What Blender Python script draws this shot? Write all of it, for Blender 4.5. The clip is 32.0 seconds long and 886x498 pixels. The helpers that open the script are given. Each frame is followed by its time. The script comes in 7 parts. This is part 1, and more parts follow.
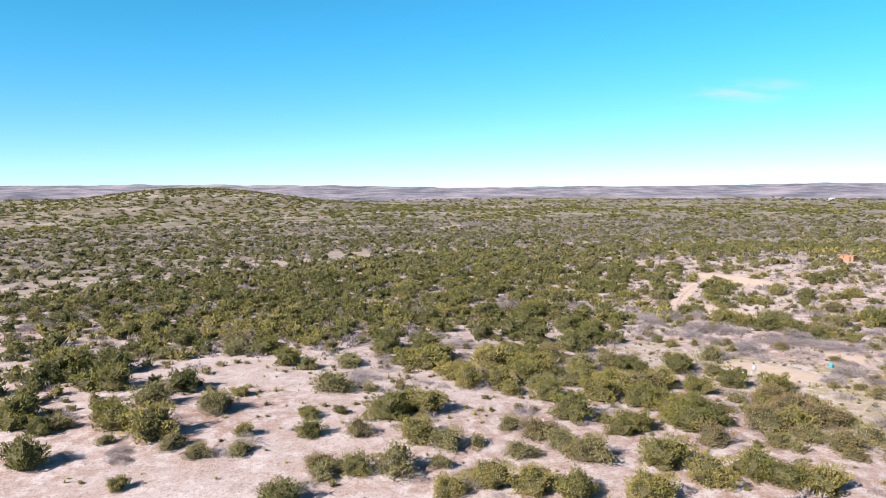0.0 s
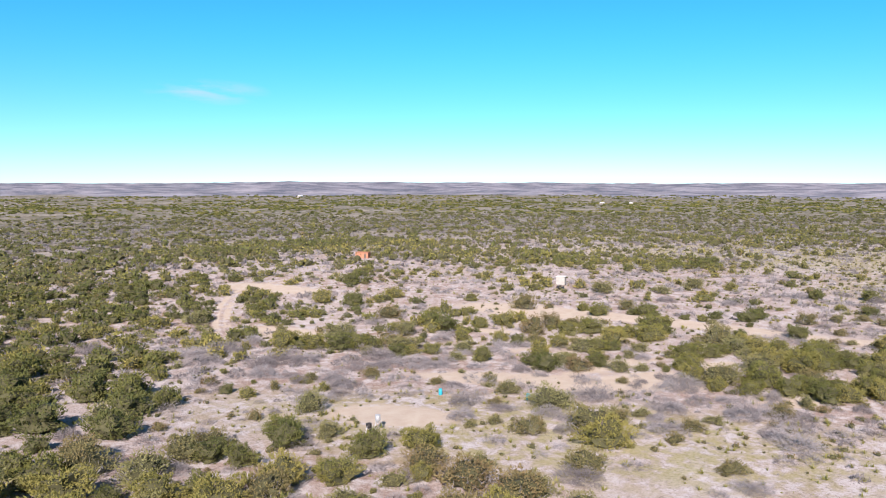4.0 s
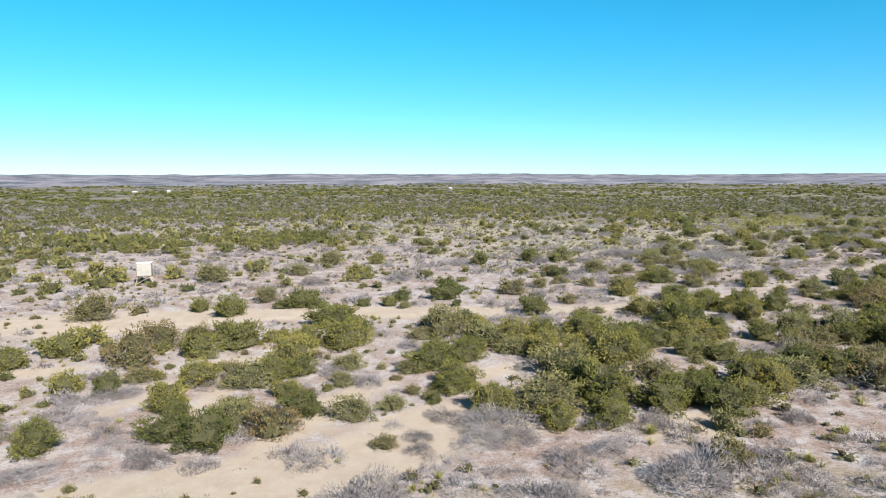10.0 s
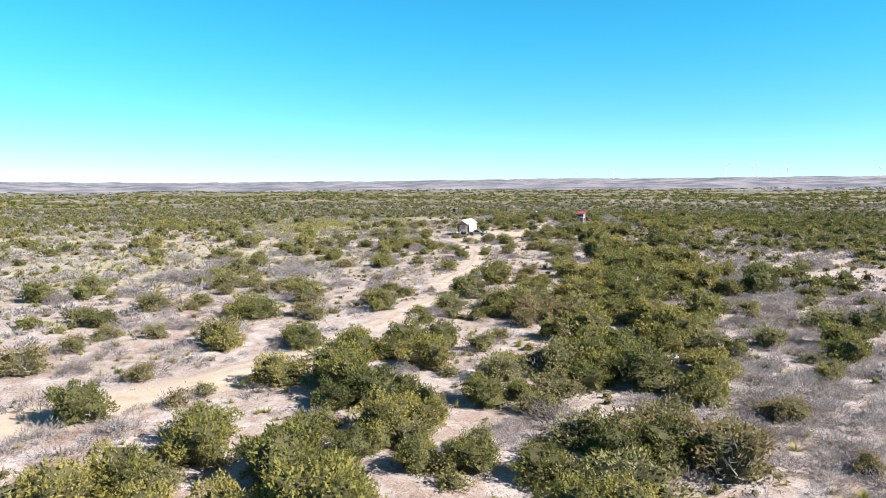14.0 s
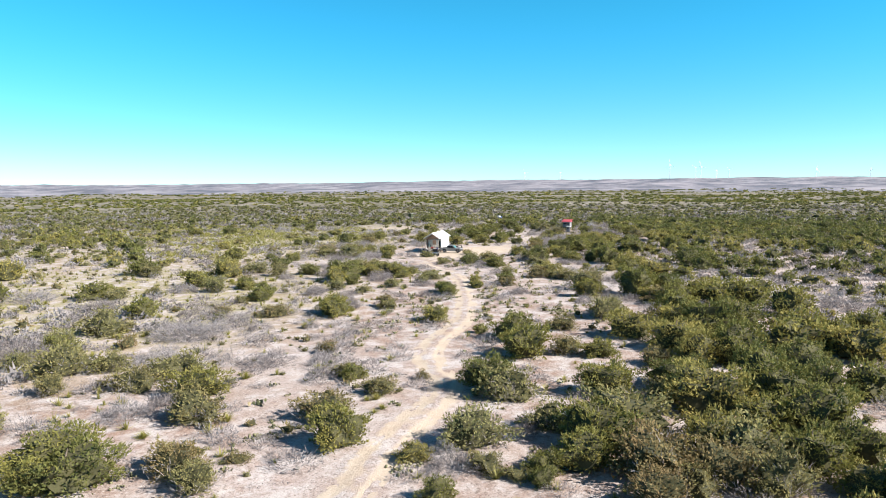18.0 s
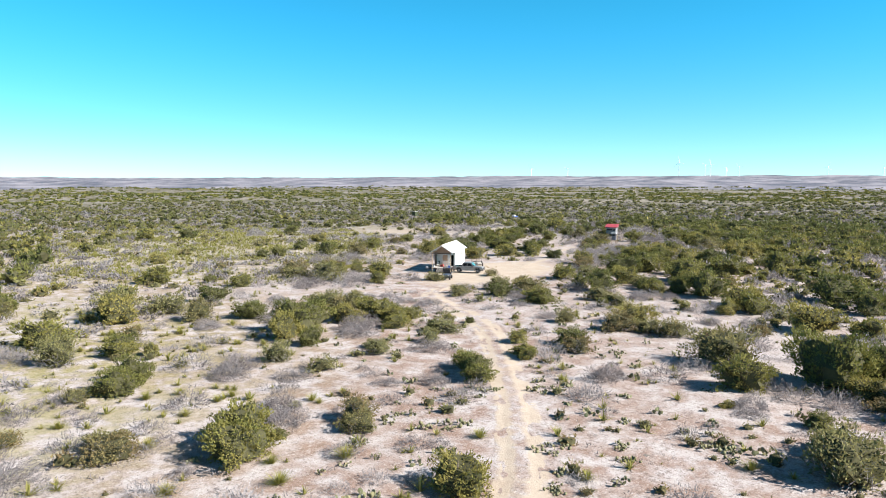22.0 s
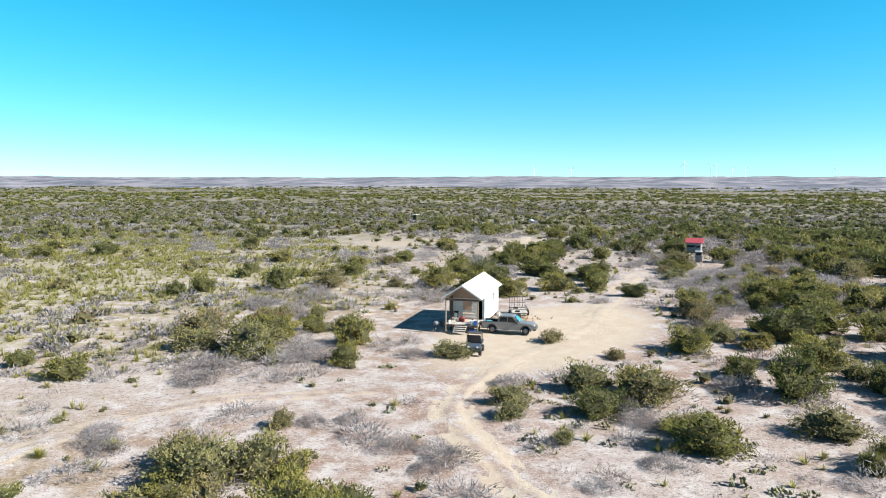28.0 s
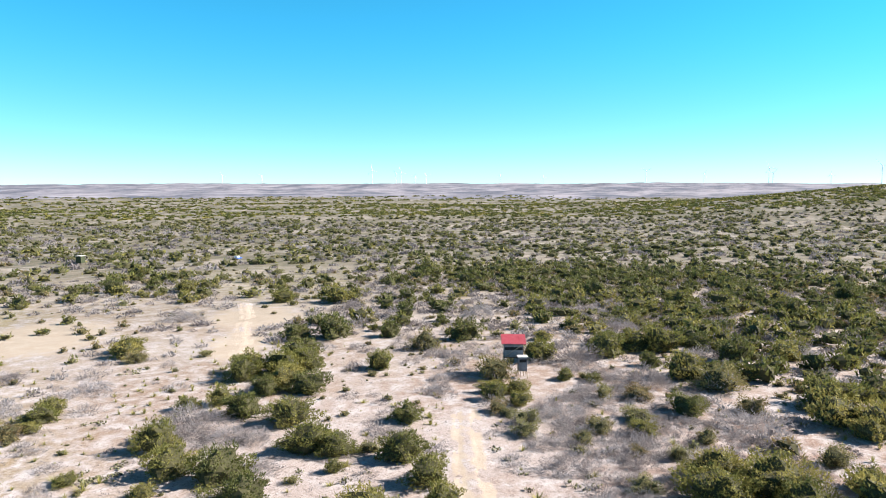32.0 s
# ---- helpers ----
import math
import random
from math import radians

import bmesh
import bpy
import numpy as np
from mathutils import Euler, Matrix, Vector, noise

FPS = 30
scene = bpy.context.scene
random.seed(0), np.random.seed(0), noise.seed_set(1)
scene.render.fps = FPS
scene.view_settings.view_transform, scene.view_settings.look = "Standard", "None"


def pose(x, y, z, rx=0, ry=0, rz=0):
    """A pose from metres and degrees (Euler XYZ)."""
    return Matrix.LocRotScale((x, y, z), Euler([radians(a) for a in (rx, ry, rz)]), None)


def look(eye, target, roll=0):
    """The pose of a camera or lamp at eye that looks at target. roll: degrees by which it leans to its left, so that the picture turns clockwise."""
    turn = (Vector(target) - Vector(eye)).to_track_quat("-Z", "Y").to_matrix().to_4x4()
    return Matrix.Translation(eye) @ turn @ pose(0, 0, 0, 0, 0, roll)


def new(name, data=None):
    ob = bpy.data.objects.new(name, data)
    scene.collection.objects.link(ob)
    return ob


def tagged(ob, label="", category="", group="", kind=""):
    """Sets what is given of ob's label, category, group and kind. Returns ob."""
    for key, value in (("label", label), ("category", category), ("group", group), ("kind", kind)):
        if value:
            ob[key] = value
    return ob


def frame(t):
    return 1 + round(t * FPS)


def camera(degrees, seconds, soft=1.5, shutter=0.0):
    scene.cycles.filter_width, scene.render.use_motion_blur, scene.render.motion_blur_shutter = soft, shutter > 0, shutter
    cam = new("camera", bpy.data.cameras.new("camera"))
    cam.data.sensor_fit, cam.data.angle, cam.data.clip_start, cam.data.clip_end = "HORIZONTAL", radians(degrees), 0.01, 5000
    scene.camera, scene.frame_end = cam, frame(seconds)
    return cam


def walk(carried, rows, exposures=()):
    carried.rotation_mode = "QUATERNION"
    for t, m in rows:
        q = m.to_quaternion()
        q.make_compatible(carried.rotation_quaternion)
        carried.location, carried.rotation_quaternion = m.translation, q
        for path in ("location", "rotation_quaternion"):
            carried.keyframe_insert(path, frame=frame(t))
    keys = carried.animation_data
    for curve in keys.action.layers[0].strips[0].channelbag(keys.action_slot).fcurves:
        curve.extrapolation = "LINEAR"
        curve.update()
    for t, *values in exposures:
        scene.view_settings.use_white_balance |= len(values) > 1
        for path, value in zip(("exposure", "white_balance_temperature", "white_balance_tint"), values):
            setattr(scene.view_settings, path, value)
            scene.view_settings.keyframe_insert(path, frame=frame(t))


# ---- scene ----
PATH = [
    (0.0, (96.48, -56.50, 30.43), (-3.11, -54.21, 21.63), -0.36),
    (0.5, (90.95, -57.82, 30.38), (-7.86, -45.28, 21.54), -0.31),
    (1.0, (85.41, -58.78, 30.35), (-12.67, -41.37, 21.53), -0.27),
    (1.5, (79.95, -59.18, 30.34), (-16.32, -33.60, 21.48), -0.23),
    (2.0, (74.37, -59.29, 30.29), (-18.74, -23.91, 21.39), -0.14),
    (2.5, (68.91, -59.04, 30.30), (-20.25, -14.66, 21.28), -0.11),
    (3.0, (63.52, -58.27, 30.32), (-20.48, -4.78, 21.22), -0.07),
    (3.5, (57.91, -57.04, 30.21), (-19.42, 5.71, 21.07), 0.08),
    (5.5, (36.00, -46.20, 27.55), (-32.07, 26.47, 18.25), -0.31),
    (6.0, (31.54, -43.34, 26.35), (-28.36, 36.17, 16.88), -0.33),
    (6.5, (27.16, -40.05, 25.12), (-30.30, 41.22, 15.44), -0.31),
    (7.0, (23.06, -36.40, 23.91), (-31.09, 47.10, 14.05), -0.29),
    (7.5, (19.37, -32.48, 22.77), (-27.34, 55.36, 12.68), -0.21),
    (8.0, (15.68, -28.44, 21.74), (-22.58, 63.38, 11.53), -0.20),
    (8.5, (12.30, -24.03, 20.88), (-25.35, 68.05, 10.62), -0.26),
    (9.0, (9.40, -19.62, 20.11), (-25.89, 73.39, 9.84), -0.26),
    (9.5, (6.55, -15.09, 19.49), (-21.59, 80.32, 9.22), -0.26),
    (10.0, (4.02, -10.30, 18.92), (-15.24, 87.29, 8.63), -0.18),
    (10.5, (1.82, -5.14, 18.45), (-7.87, 93.86, 8.18), -0.23),
    (11.0, (-0.00, 0.00, 17.96), (-0.00, 99.48, 7.78), -0.17),
    (11.5, (-1.49, 5.16, 17.56), (8.13, 104.20, 7.60), -0.14),
    (12.0, (-2.68, 10.39, 17.21), (18.84, 107.56, 7.50), -0.10),
    (12.5, (-3.38, 15.69, 16.92), (28.31, 110.06, 7.39), -0.18),
    (13.0, (-3.40, 20.92, 16.66), (36.47, 112.15, 7.25), -0.19),
    (13.5, (-3.10, 26.24, 16.56), (42.82, 114.58, 7.19), -0.28),
    (14.0, (-2.26, 31.69, 16.60), (43.77, 119.97, 7.23), -0.28),
    (14.5, (-0.92, 37.02, 16.61), (48.21, 123.61, 7.23), -0.32),
    (16.5, (6.54, 58.04, 16.86), (59.02, 142.69, 7.90), -0.38),
    (17.0, (9.28, 63.21, 16.81), (61.55, 147.99, 7.85), -0.40),
    (17.5, (12.02, 68.75, 16.92), (64.40, 153.45, 7.88), -0.40),
    (18.0, (14.98, 74.30, 17.09), (67.44, 158.93, 7.89), -0.40),
    (18.5, (18.03, 79.87, 17.29), (69.31, 165.20, 7.90), -0.30),
    (19.0, (21.15, 85.27, 17.30), (72.48, 170.56, 7.84), -0.25),
    (19.5, (24.15, 90.59, 17.00), (75.57, 175.82, 7.45), -0.15),
    (20.0, (27.28, 95.97, 16.64), (78.77, 181.15, 6.98), -0.06),
    (20.5, (30.46, 101.45, 16.51), (82.07, 186.54, 6.75), -0.02),
    (21.0, (33.62, 106.89, 16.56), (85.31, 191.92, 6.65), 0.02),
    (21.5, (36.74, 112.21, 16.56), (88.46, 197.21, 6.61), 0.06),
    (22.0, (39.82, 117.62, 16.57), (91.70, 202.55, 6.76), 0.08),
    (22.5, (42.56, 122.33, 16.54), (94.49, 207.24, 6.84), 0.07),
    (23.0, (44.92, 126.36, 16.55), (96.86, 211.25, 6.78), 0.06),
    (23.5, (46.92, 129.77, 16.48), (98.81, 214.70, 6.75), 0.02),
    (24.0, (48.44, 132.51, 16.50), (100.34, 217.44, 6.78), -0.02),
    (24.5, (49.80, 134.99, 16.46), (101.65, 219.93, 6.70), -0.02),
    (26.5, (58.00, 149.92, 15.60), (109.73, 234.94, 5.84), 0.10),
    (27.0, (60.78, 154.86, 15.58), (112.48, 239.90, 5.80), 0.15),
    (27.5, (63.58, 159.94, 15.50), (115.30, 244.97, 5.76), 0.20),
    (28.0, (66.40, 165.15, 15.54), (118.12, 250.18, 5.79), 0.25),
    (28.5, (69.41, 170.52, 16.09), (121.10, 255.54, 6.15), 0.28),
    (29.0, (72.51, 176.07, 17.41), (124.32, 261.04, 7.62), 0.20),
    (29.5, (75.68, 181.61, 19.13), (129.22, 265.51, 9.44), 0.10),
    (30.0, (78.99, 187.18, 20.90), (139.21, 266.44, 11.33), 0.14),
    (30.5, (82.34, 192.77, 22.28), (150.44, 265.41, 12.95), 0.22),
    (31.0, (85.89, 198.29, 23.31), (161.10, 263.58, 14.30), 0.34),
    (31.5, (89.72, 203.86, 24.10), (171.11, 261.29, 15.28), 0.25),
    (32.0, (93.48, 209.12, 24.48), (175.99, 264.93, 15.60), 0.06),
]
cam = camera(64.1, 32.0, soft=1.05)
walk(cam, [(t, look(eye, target, roll)) for t, eye, target, roll in PATH], exposures=[(0.0, 1.28, 6740, 23), (3.5, 1.14, 6460, 23), (8.0, 1.03, 6350, 15), (11.0, 1.12, 6400, 10), (13.0, 1.40, 6600, 12), (14.0, 1.46, 6640, 13), (17.0, 1.50, 6600, 13), (18.0, 1.42, 6550, 12), (20.0, 1.40, 6480, 12), (28.0, 1.28, 6350, 8), (30.0, 1.31, 6380, 9), (31.0, 1.42, 6450, 12), (32.0, 1.50, 6600, 14)])

# ---- sky and sun ----
SUN = Vector((4.6, -5.5, 4.7)).normalized()
WISP = (-0.9076, 0.4027, 0.1190)
world = bpy.data.worlds.new("sky")
scene.world = world
world.use_nodes = True
wn, wl = world.node_tree.nodes, world.node_tree.links
sky = wn.new("ShaderNodeTexSky")
sky.sky_type, sky.sun_disc = "NISHITA", False
sky.sun_elevation = math.asin(SUN.z)
sky.sun_rotation = math.atan2(SUN.x, SUN.y)
sky.altitude, sky.air_density, sky.dust_density, sky.ozone_density = 1500, 0.75, 0.05, 1.5
tint = wn.new("ShaderNodeHueSaturation")
tint.inputs["Hue"].default_value, tint.inputs["Saturation"].default_value, tint.inputs["Value"].default_value = 0.49, 1.12, 1.0
wl.new(sky.outputs[0], tint.inputs["Color"])
# the haze near the horizon is paler, the sky above it a deep clear blue
high = wn.new("ShaderNodeSeparateXYZ")
wl.new(wn.new("ShaderNodeTexCoord").outputs["Generated"], high.inputs[0])
shades = wn.new("ShaderNodeValToRGB")
shades.color_ramp.interpolation = "EASE"
for at, c in ((0.0, (0.57, 0.87, 1.02)), (0.24, (0.24, 1.18, 1.22)), (0.5, (0.52, 0.70, 0.72))):
    e = shades.color_ramp.elements[0] if at == 0 else shades.color_ramp.elements.new(at)
    e.color = (*c, 1)
# overhead, out of view, the sky is dimmed to deepen the shadows
shades.color_ramp.elements[-1].color = (0.52, 0.70, 0.72, 1)
wl.new(high.outputs["Z"], shades.inputs[0])
gain = wn.new("ShaderNodeMix")
gain.data_type, gain.blend_type = "RGBA", "MULTIPLY"
gain.inputs[0].default_value = 1.0
wl.new(tint.outputs[0], gain.inputs[6])
wl.new(shades.outputs[0], gain.inputs[7])
# one thin wisp of cirrus hangs low in the west
off = wn.new("ShaderNodeVectorMath")
off.operation = "SUBTRACT"
wl.new(high.inputs[0].links[0].from_socket, off.inputs[0])
off.inputs[1].default_value = WISP
flat = wn.new("ShaderNodeVectorMath")
flat.operation = "MULTIPLY"
wl.new(off.outputs[0], flat.inputs[0])
flat.inputs[1].default_value = (1, 1, 4.5)
reach = wn.new("ShaderNodeVectorMath")
reach.operation = "LENGTH"
wl.new(flat.outputs[0], reach.inputs[0])
fade = wn.new("ShaderNodeMapRange")
fade.inputs["From Min"].default_value, fade.inputs["From Max"].default_value = 0.085, 0.0
fade.inputs["To Max"].default_value = 0.75
wl.new(reach.outputs["Value"], fade.inputs["Value"])
veil = wn.new("ShaderNodeTexNoise")
veil.inputs["Scale"].default_value, veil.inputs["Detail"].default_value = 16.0, 6.0
wl.new(flat.outputs[0], veil.inputs["Vector"])
shred = wn.new("ShaderNodeMapRange")
shred.inputs["From Min"].default_value, shred.inputs["From Max"].default_value = 0.42, 0.66
wl.new(veil.outputs["Fac"], shred.inputs["Value"])
both = wn.new("ShaderNodeMath")
both.operation = "MULTIPLY"
wl.new(fade.outputs[0], both.inputs[0])
wl.new(shred.outputs[0], both.inputs[1])
cloud = wn.new("ShaderNodeMix")
cloud.data_type = "RGBA"
wl.new(both.outputs[0], cloud.inputs[0])
wl.new(gain.outputs[2], cloud.inputs[6])
cloud.inputs[7].default_value = (4.2, 5.2, 5.6, 1)
wl.new(cloud.outputs[2], wn["Background"].inputs["Color"])
wn["Background"].inputs["Strength"].default_value = 0.0715
sun = new("sun", bpy.data.lights.new("sun", "SUN"))
sun.data.energy, sun.data.angle, sun.data.color = 5.0, radians(0.53), (1.0, 0.945, 0.86)
sun.matrix_world = look(SUN * 100, (0, 0, 0))


# ---- materials ----
def material(name, colours, rough=0.8, metal=0.0, scale=3.0, fine=40.0, bump=0.15, vary="noise", spec=0.3, depth=0.02):
    """Two or three base colours mixed by coarse and fine noise; vary: noise, object, tone or island adds its own shift."""
    m = bpy.data.materials.new(name)
    m.use_nodes = True
    n, l = m.node_tree.nodes, m.node_tree.links
    b = n["Principled BSDF"]
    b.inputs["Roughness"].default_value, b.inputs["Metallic"].default_value = rough, metal
    b.inputs["Specular IOR Level"].default_value = spec
    where = n.new("ShaderNodeTexCoord")
    big, small = n.new("ShaderNodeTexNoise"), n.new("ShaderNodeTexNoise")
    big.inputs["Scale"].default_value, small.inputs["Scale"].default_value = scale, fine
    big.inputs["Detail"].default_value, small.inputs["Detail"].default_value = 4, 3
    for t in (big, small):
        l.new(where.outputs["Object"], t.inputs["Vector"])
    add = n.new("ShaderNodeMath")
    add.operation = "MULTIPLY_ADD"
    l.new(small.outputs["Fac"], add.inputs[0])
    add.inputs[1].default_value = 0.5
    l.new(big.outputs["Fac"], add.inputs[2])
    fac = add.outputs[0]
    low, high = 0.5, 1.0
    if vary != "noise":
        if vary == "object":
            out = n.new("ShaderNodeObjectInfo").outputs["Random"]
        elif vary == "island":
            out = n.new("ShaderNodeNewGeometry").outputs["Random Per Island"]
        else:
            a = n.new("ShaderNodeAttribute")
            a.attribute_name = "tone"
            out = a.outputs["Fac"]
        mix = n.new("ShaderNodeMath")
        mix.operation = "MULTIPLY_ADD"
        l.new(out, mix.inputs[0])
        mix.inputs[1].default_value = 0.9
        l.new(fac, mix.inputs[2])
        each = n.new("ShaderNodeMath")
        each.operation = "MULTIPLY_ADD"
        l.new(n.new("ShaderNodeNewGeometry").outputs["Random Per Island"], each.inputs[0])
        each.inputs[1].default_value = 0.15
        l.new(mix.outputs[0], each.inputs[2])
        fac, low, high = each.outputs[0], 0.65, 1.9
    ramp = n.new("ShaderNodeValToRGB")
    e = ramp.color_ramp.elements
    while len(e) < len(colours):
        e.new(0.5)
    for i, c in enumerate(colours):
        e[i].position = i / max(1, len(colours) - 1)
        e[i].color = (*c, 1)
    span = n.new("ShaderNodeMapRange")
    span.inputs["From Min"].default_value, span.inputs["From Max"].default_value = low, high
    l.new(fac, span.inputs["Value"])
    l.new(span.outputs[0], ramp.inputs[0])
    l.new(ramp.outputs[0], b.inputs["Base Color"])
    if vary in ("object", "tone") and spec < 0.3:
        thin = n.new("ShaderNodeBsdfTranslucent")
        l.new(ramp.outputs[0], thin.inputs["Color"])
        blend = n.new("ShaderNodeMixShader")
        blend.inputs[0].default_value = 0.35
        l.new(b.outputs[0], blend.inputs[1])
        l.new(thin.outputs[0], blend.inputs[2])
        l.new(blend.outputs[0], n["Material Output"].inputs["Surface"])
    if bump:
        bp = n.new("ShaderNodeBump")
        bp.inputs["Strength"].default_value, bp.inputs["Distance"].default_value = bump, depth
        l.new(small.outputs["Fac"], bp.inputs["Height"])
        l.new(bp.outputs[0], b.inputs["Normal"])
    return m


def mixer(n, l, fac, a, b):
    m = n.new("ShaderNodeMix")
    m.data_type = "RGBA"
    for s, v in ((m.inputs[0], fac), (m.inputs[6], a), (m.inputs[7], b)):
        if isinstance(v, tuple):
            s.default_value = (*v, 1)
        elif isinstance(v, float):
            s.default_value = v
        else:
            l.new(v, s)
    return m.outputs[2]


def ground_material():
    """Caliche soil: pale crust, reddish litter, grey gravel, dry grass; the attributes say where it is bare, grassy or far."""
    m = bpy.data.materials.new("caliche_ground")
    m.use_nodes = True
    n, l = m.node_tree.nodes, m.node_tree.links
    b = n["Principled BSDF"]
    b.inputs["Roughness"].default_value, b.inputs["Specular IOR Level"].default_value = 0.95, 0.1
    pos = n.new("ShaderNodeNewGeometry").outputs["Position"]

    def noise_of(scale, detail=5.0, rough=0.6):
        t = n.new("ShaderNodeTexNoise")
        t.inputs["Scale"].default_value, t.inputs["Detail"].default_value, t.inputs["Roughness"].default_value = scale, detail, rough
        l.new(pos, t.inputs["Vector"])
        return t.outputs["Fac"]

    def ranged(v, lo, hi, a=0.0, c=1.0):
        r = n.new("ShaderNodeMapRange")
        for k, q in zip(("From Min", "From Max", "To Min", "To Max"), (lo, hi, a, c)):
            r.inputs[k].default_value = q
        l.new(v, r.inputs["Value"])
        return r.outputs[0]

    def math_of(op, a, c):
        r = n.new("ShaderNodeMath")
        r.operation, r.use_clamp = op, True
        for i, v in enumerate((a, c)):
            if isinstance(v, float):
                r.inputs[i].default_value = v
            else:
                l.new(v, r.inputs[i])
        return r.outputs[0]

    def attribute(name):
        a = n.new("ShaderNodeAttribute")
        a.attribute_name = name
        return a.outputs["Fac"]

    huge, big, mid, fine, grit = noise_of(0.022), noise_of(0.11), noise_of(0.5), noise_of(2.6, 6.0, 0.68), noise_of(7.5, 5.0, 0.7)
    bare, grass, far = attribute("bare"), attribute("grass"), attribute("far")
    soil = mixer(n, l, ranged(big, 0.38, 0.62), (0.336, 0.279, 0.252), (0.400, 0.359, 0.346))
    soil = mixer(n, l, math_of("MULTIPLY", ranged(mid, 0.44, 0.60), ranged(huge, 0.36, 0.56)), soil, (0.256, 0.179, 0.144))
    soil = mixer(n, l, ranged(mid, 0.47, 0.34, 0.0, 0.6), soil, (0.466, 0.436, 0.427))
    soil = mixer(n, l, ranged(fine, 0.54, 0.62, 0.0, 0.55), soil, (0.141, 0.103, 0.086))
    soil = mixer(n, l, ranged(fine, 0.44, 0.36, 0.0, 0.45), soil, (0.466, 0.428, 0.414))
    soil = mixer(n, l, ranged(grit, 0.57, 0.63, 0.0, 0.6), soil, (0.524, 0.500, 0.491))
    soil = mixer(n, l, ranged(grit, 0.43, 0.36, 0.0, 0.85), soil, (0.095, 0.071, 0.061))
    meadow = mixer(n, l, ranged(fine, 0.42, 0.58), (0.310, 0.285, 0.128), (0.228, 0.226, 0.070))
    soil = mixer(n, l, math_of("MULTIPLY", grass, ranged(mid, 0.42, 0.58, 0.0, 0.62)), soil, meadow)
    sand = mixer(n, l, ranged(mid, 0.35, 0.65), (0.436, 0.370, 0.300), (0.388, 0.316, 0.250))
    sand = mixer(n, l, ranged(fine, 0.52, 0.72, 0.0, 0.55), sand, (0.470, 0.410, 0.336))
    edge = n.new("ShaderNodeMath")
    edge.operation = "ADD"
    l.new(bare, edge.inputs[0])
    l.new(ranged(mid, 0.25, 0.75, -0.35, 0.35), edge.inputs[1])
    edge2 = n.new("ShaderNodeMath")
    edge2.operation = "ADD"
    l.new(edge.outputs[0], edge2.inputs[0])
    l.new(ranged(fine, 0.25, 0.75, -0.2, 0.2), edge2.inputs[1])
    soil = mixer(n, l, ranged(edge2.outputs[0], 0.3, 0.75), soil, sand)
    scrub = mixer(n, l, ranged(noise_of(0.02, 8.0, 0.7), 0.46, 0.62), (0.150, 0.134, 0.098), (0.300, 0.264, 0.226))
    # bluish mauve base colour carries the distance haze on the rim
    hazy_hills = mixer(n, l, ranged(noise_of(0.006, 10.0, 0.75), 0.42, 0.60), (0.095, 0.102, 0.128), (0.285, 0.27, 0.295))
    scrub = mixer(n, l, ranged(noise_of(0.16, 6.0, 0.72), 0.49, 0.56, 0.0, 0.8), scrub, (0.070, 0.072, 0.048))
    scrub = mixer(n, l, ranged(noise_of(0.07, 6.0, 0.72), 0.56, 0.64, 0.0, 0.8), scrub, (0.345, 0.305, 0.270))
    ring = mixer(n, l, ranged(far, 0.55, 0.8), scrub, hazy_hills)
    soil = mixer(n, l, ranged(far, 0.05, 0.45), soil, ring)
    l.new(soil, b.inputs["Base Color"])
    bp = n.new("ShaderNodeBump")
    bp.inputs["Strength"].default_value, bp.inputs["Distance"].default_value = 0.55, 0.12
    both = n.new("ShaderNodeMath")
    both.operation = "MULTIPLY_ADD"
    l.new(grit, both.inputs[0])
    both.inputs[1].default_value = 0.4
    l.new(fine, both.inputs[2])
    l.new(both.outputs[0], bp.inputs["Height"])
    l.new(bp.outputs[0], b.inputs["Normal"])
    return m


GROUND = ground_material()
JUNIPER = material("juniper_foliage", [(0.074, 0.088, 0.030), (0.176, 0.170, 0.046), (0.300, 0.254, 0.077)], 0.75, 0, 1.2, 22, 0.5, "object", 0.2)
JUNIPER_FAR = material("juniper_foliage_far", [(0.074, 0.088, 0.030), (0.176, 0.170, 0.046), (0.300, 0.254, 0.077)], 0.75, 0, 1.2, 22, 0.5, "tone", 0.2)
OLIVE = material("olive_foliage", [(0.200, 0.140, 0.070), (0.200, 0.182, 0.074), (0.235, 0.230, 0.100)], 0.8, 0, 1.2, 16, 0.5, "object", 0.2)
OLIVE_FAR = material("olive_foliage_far", [(0.200, 0.140, 0.070), (0.200, 0.182, 0.074), (0.235, 0.230, 0.100)], 0.8, 0, 1.2, 16, 0.5, "tone", 0.2)
TWIG = material("grey_twigs", [(0.180, 0.158, 0.156), (0.258, 0.236, 0.236), (0.345, 0.322, 0.322)], 0.9, 0, 0.8, 9, 0, "object", 0.1)
TWIG_FAR = material("grey_twigs_far", [(0.180, 0.158, 0.156), (0.258, 0.236, 0.236), (0.345, 0.322, 0.322)], 0.9, 0, 0.8, 9, 0, "tone", 0.1)
BARK = material("grey_bark", [(0.086, 0.0645, 0.0473), (0.189, 0.155, 0.125)], 0.95, 0, 4, 30, 0.4)
SPIKE = material("yucca_blades", [(0.22, 0.215, 0.050), (0.30, 0.285, 0.075), (0.38, 0.34, 0.13)], 0.7, 0, 1, 9, 0, "object", 0.25)
SPIKE_FAR = material("grass_tufts", [(0.22, 0.215, 0.055), (0.29, 0.275, 0.085), (0.36, 0.32, 0.145)], 0.8, 0, 1, 9, 0, "tone", 0.2)
CACTUS = material("prickly_pear_pads", [(0.085, 0.098, 0.050), (0.145, 0.148, 0.078), (0.260, 0.215, 0.125)], 0.65, 0, 2, 14, 0.1, "island", 0.3)
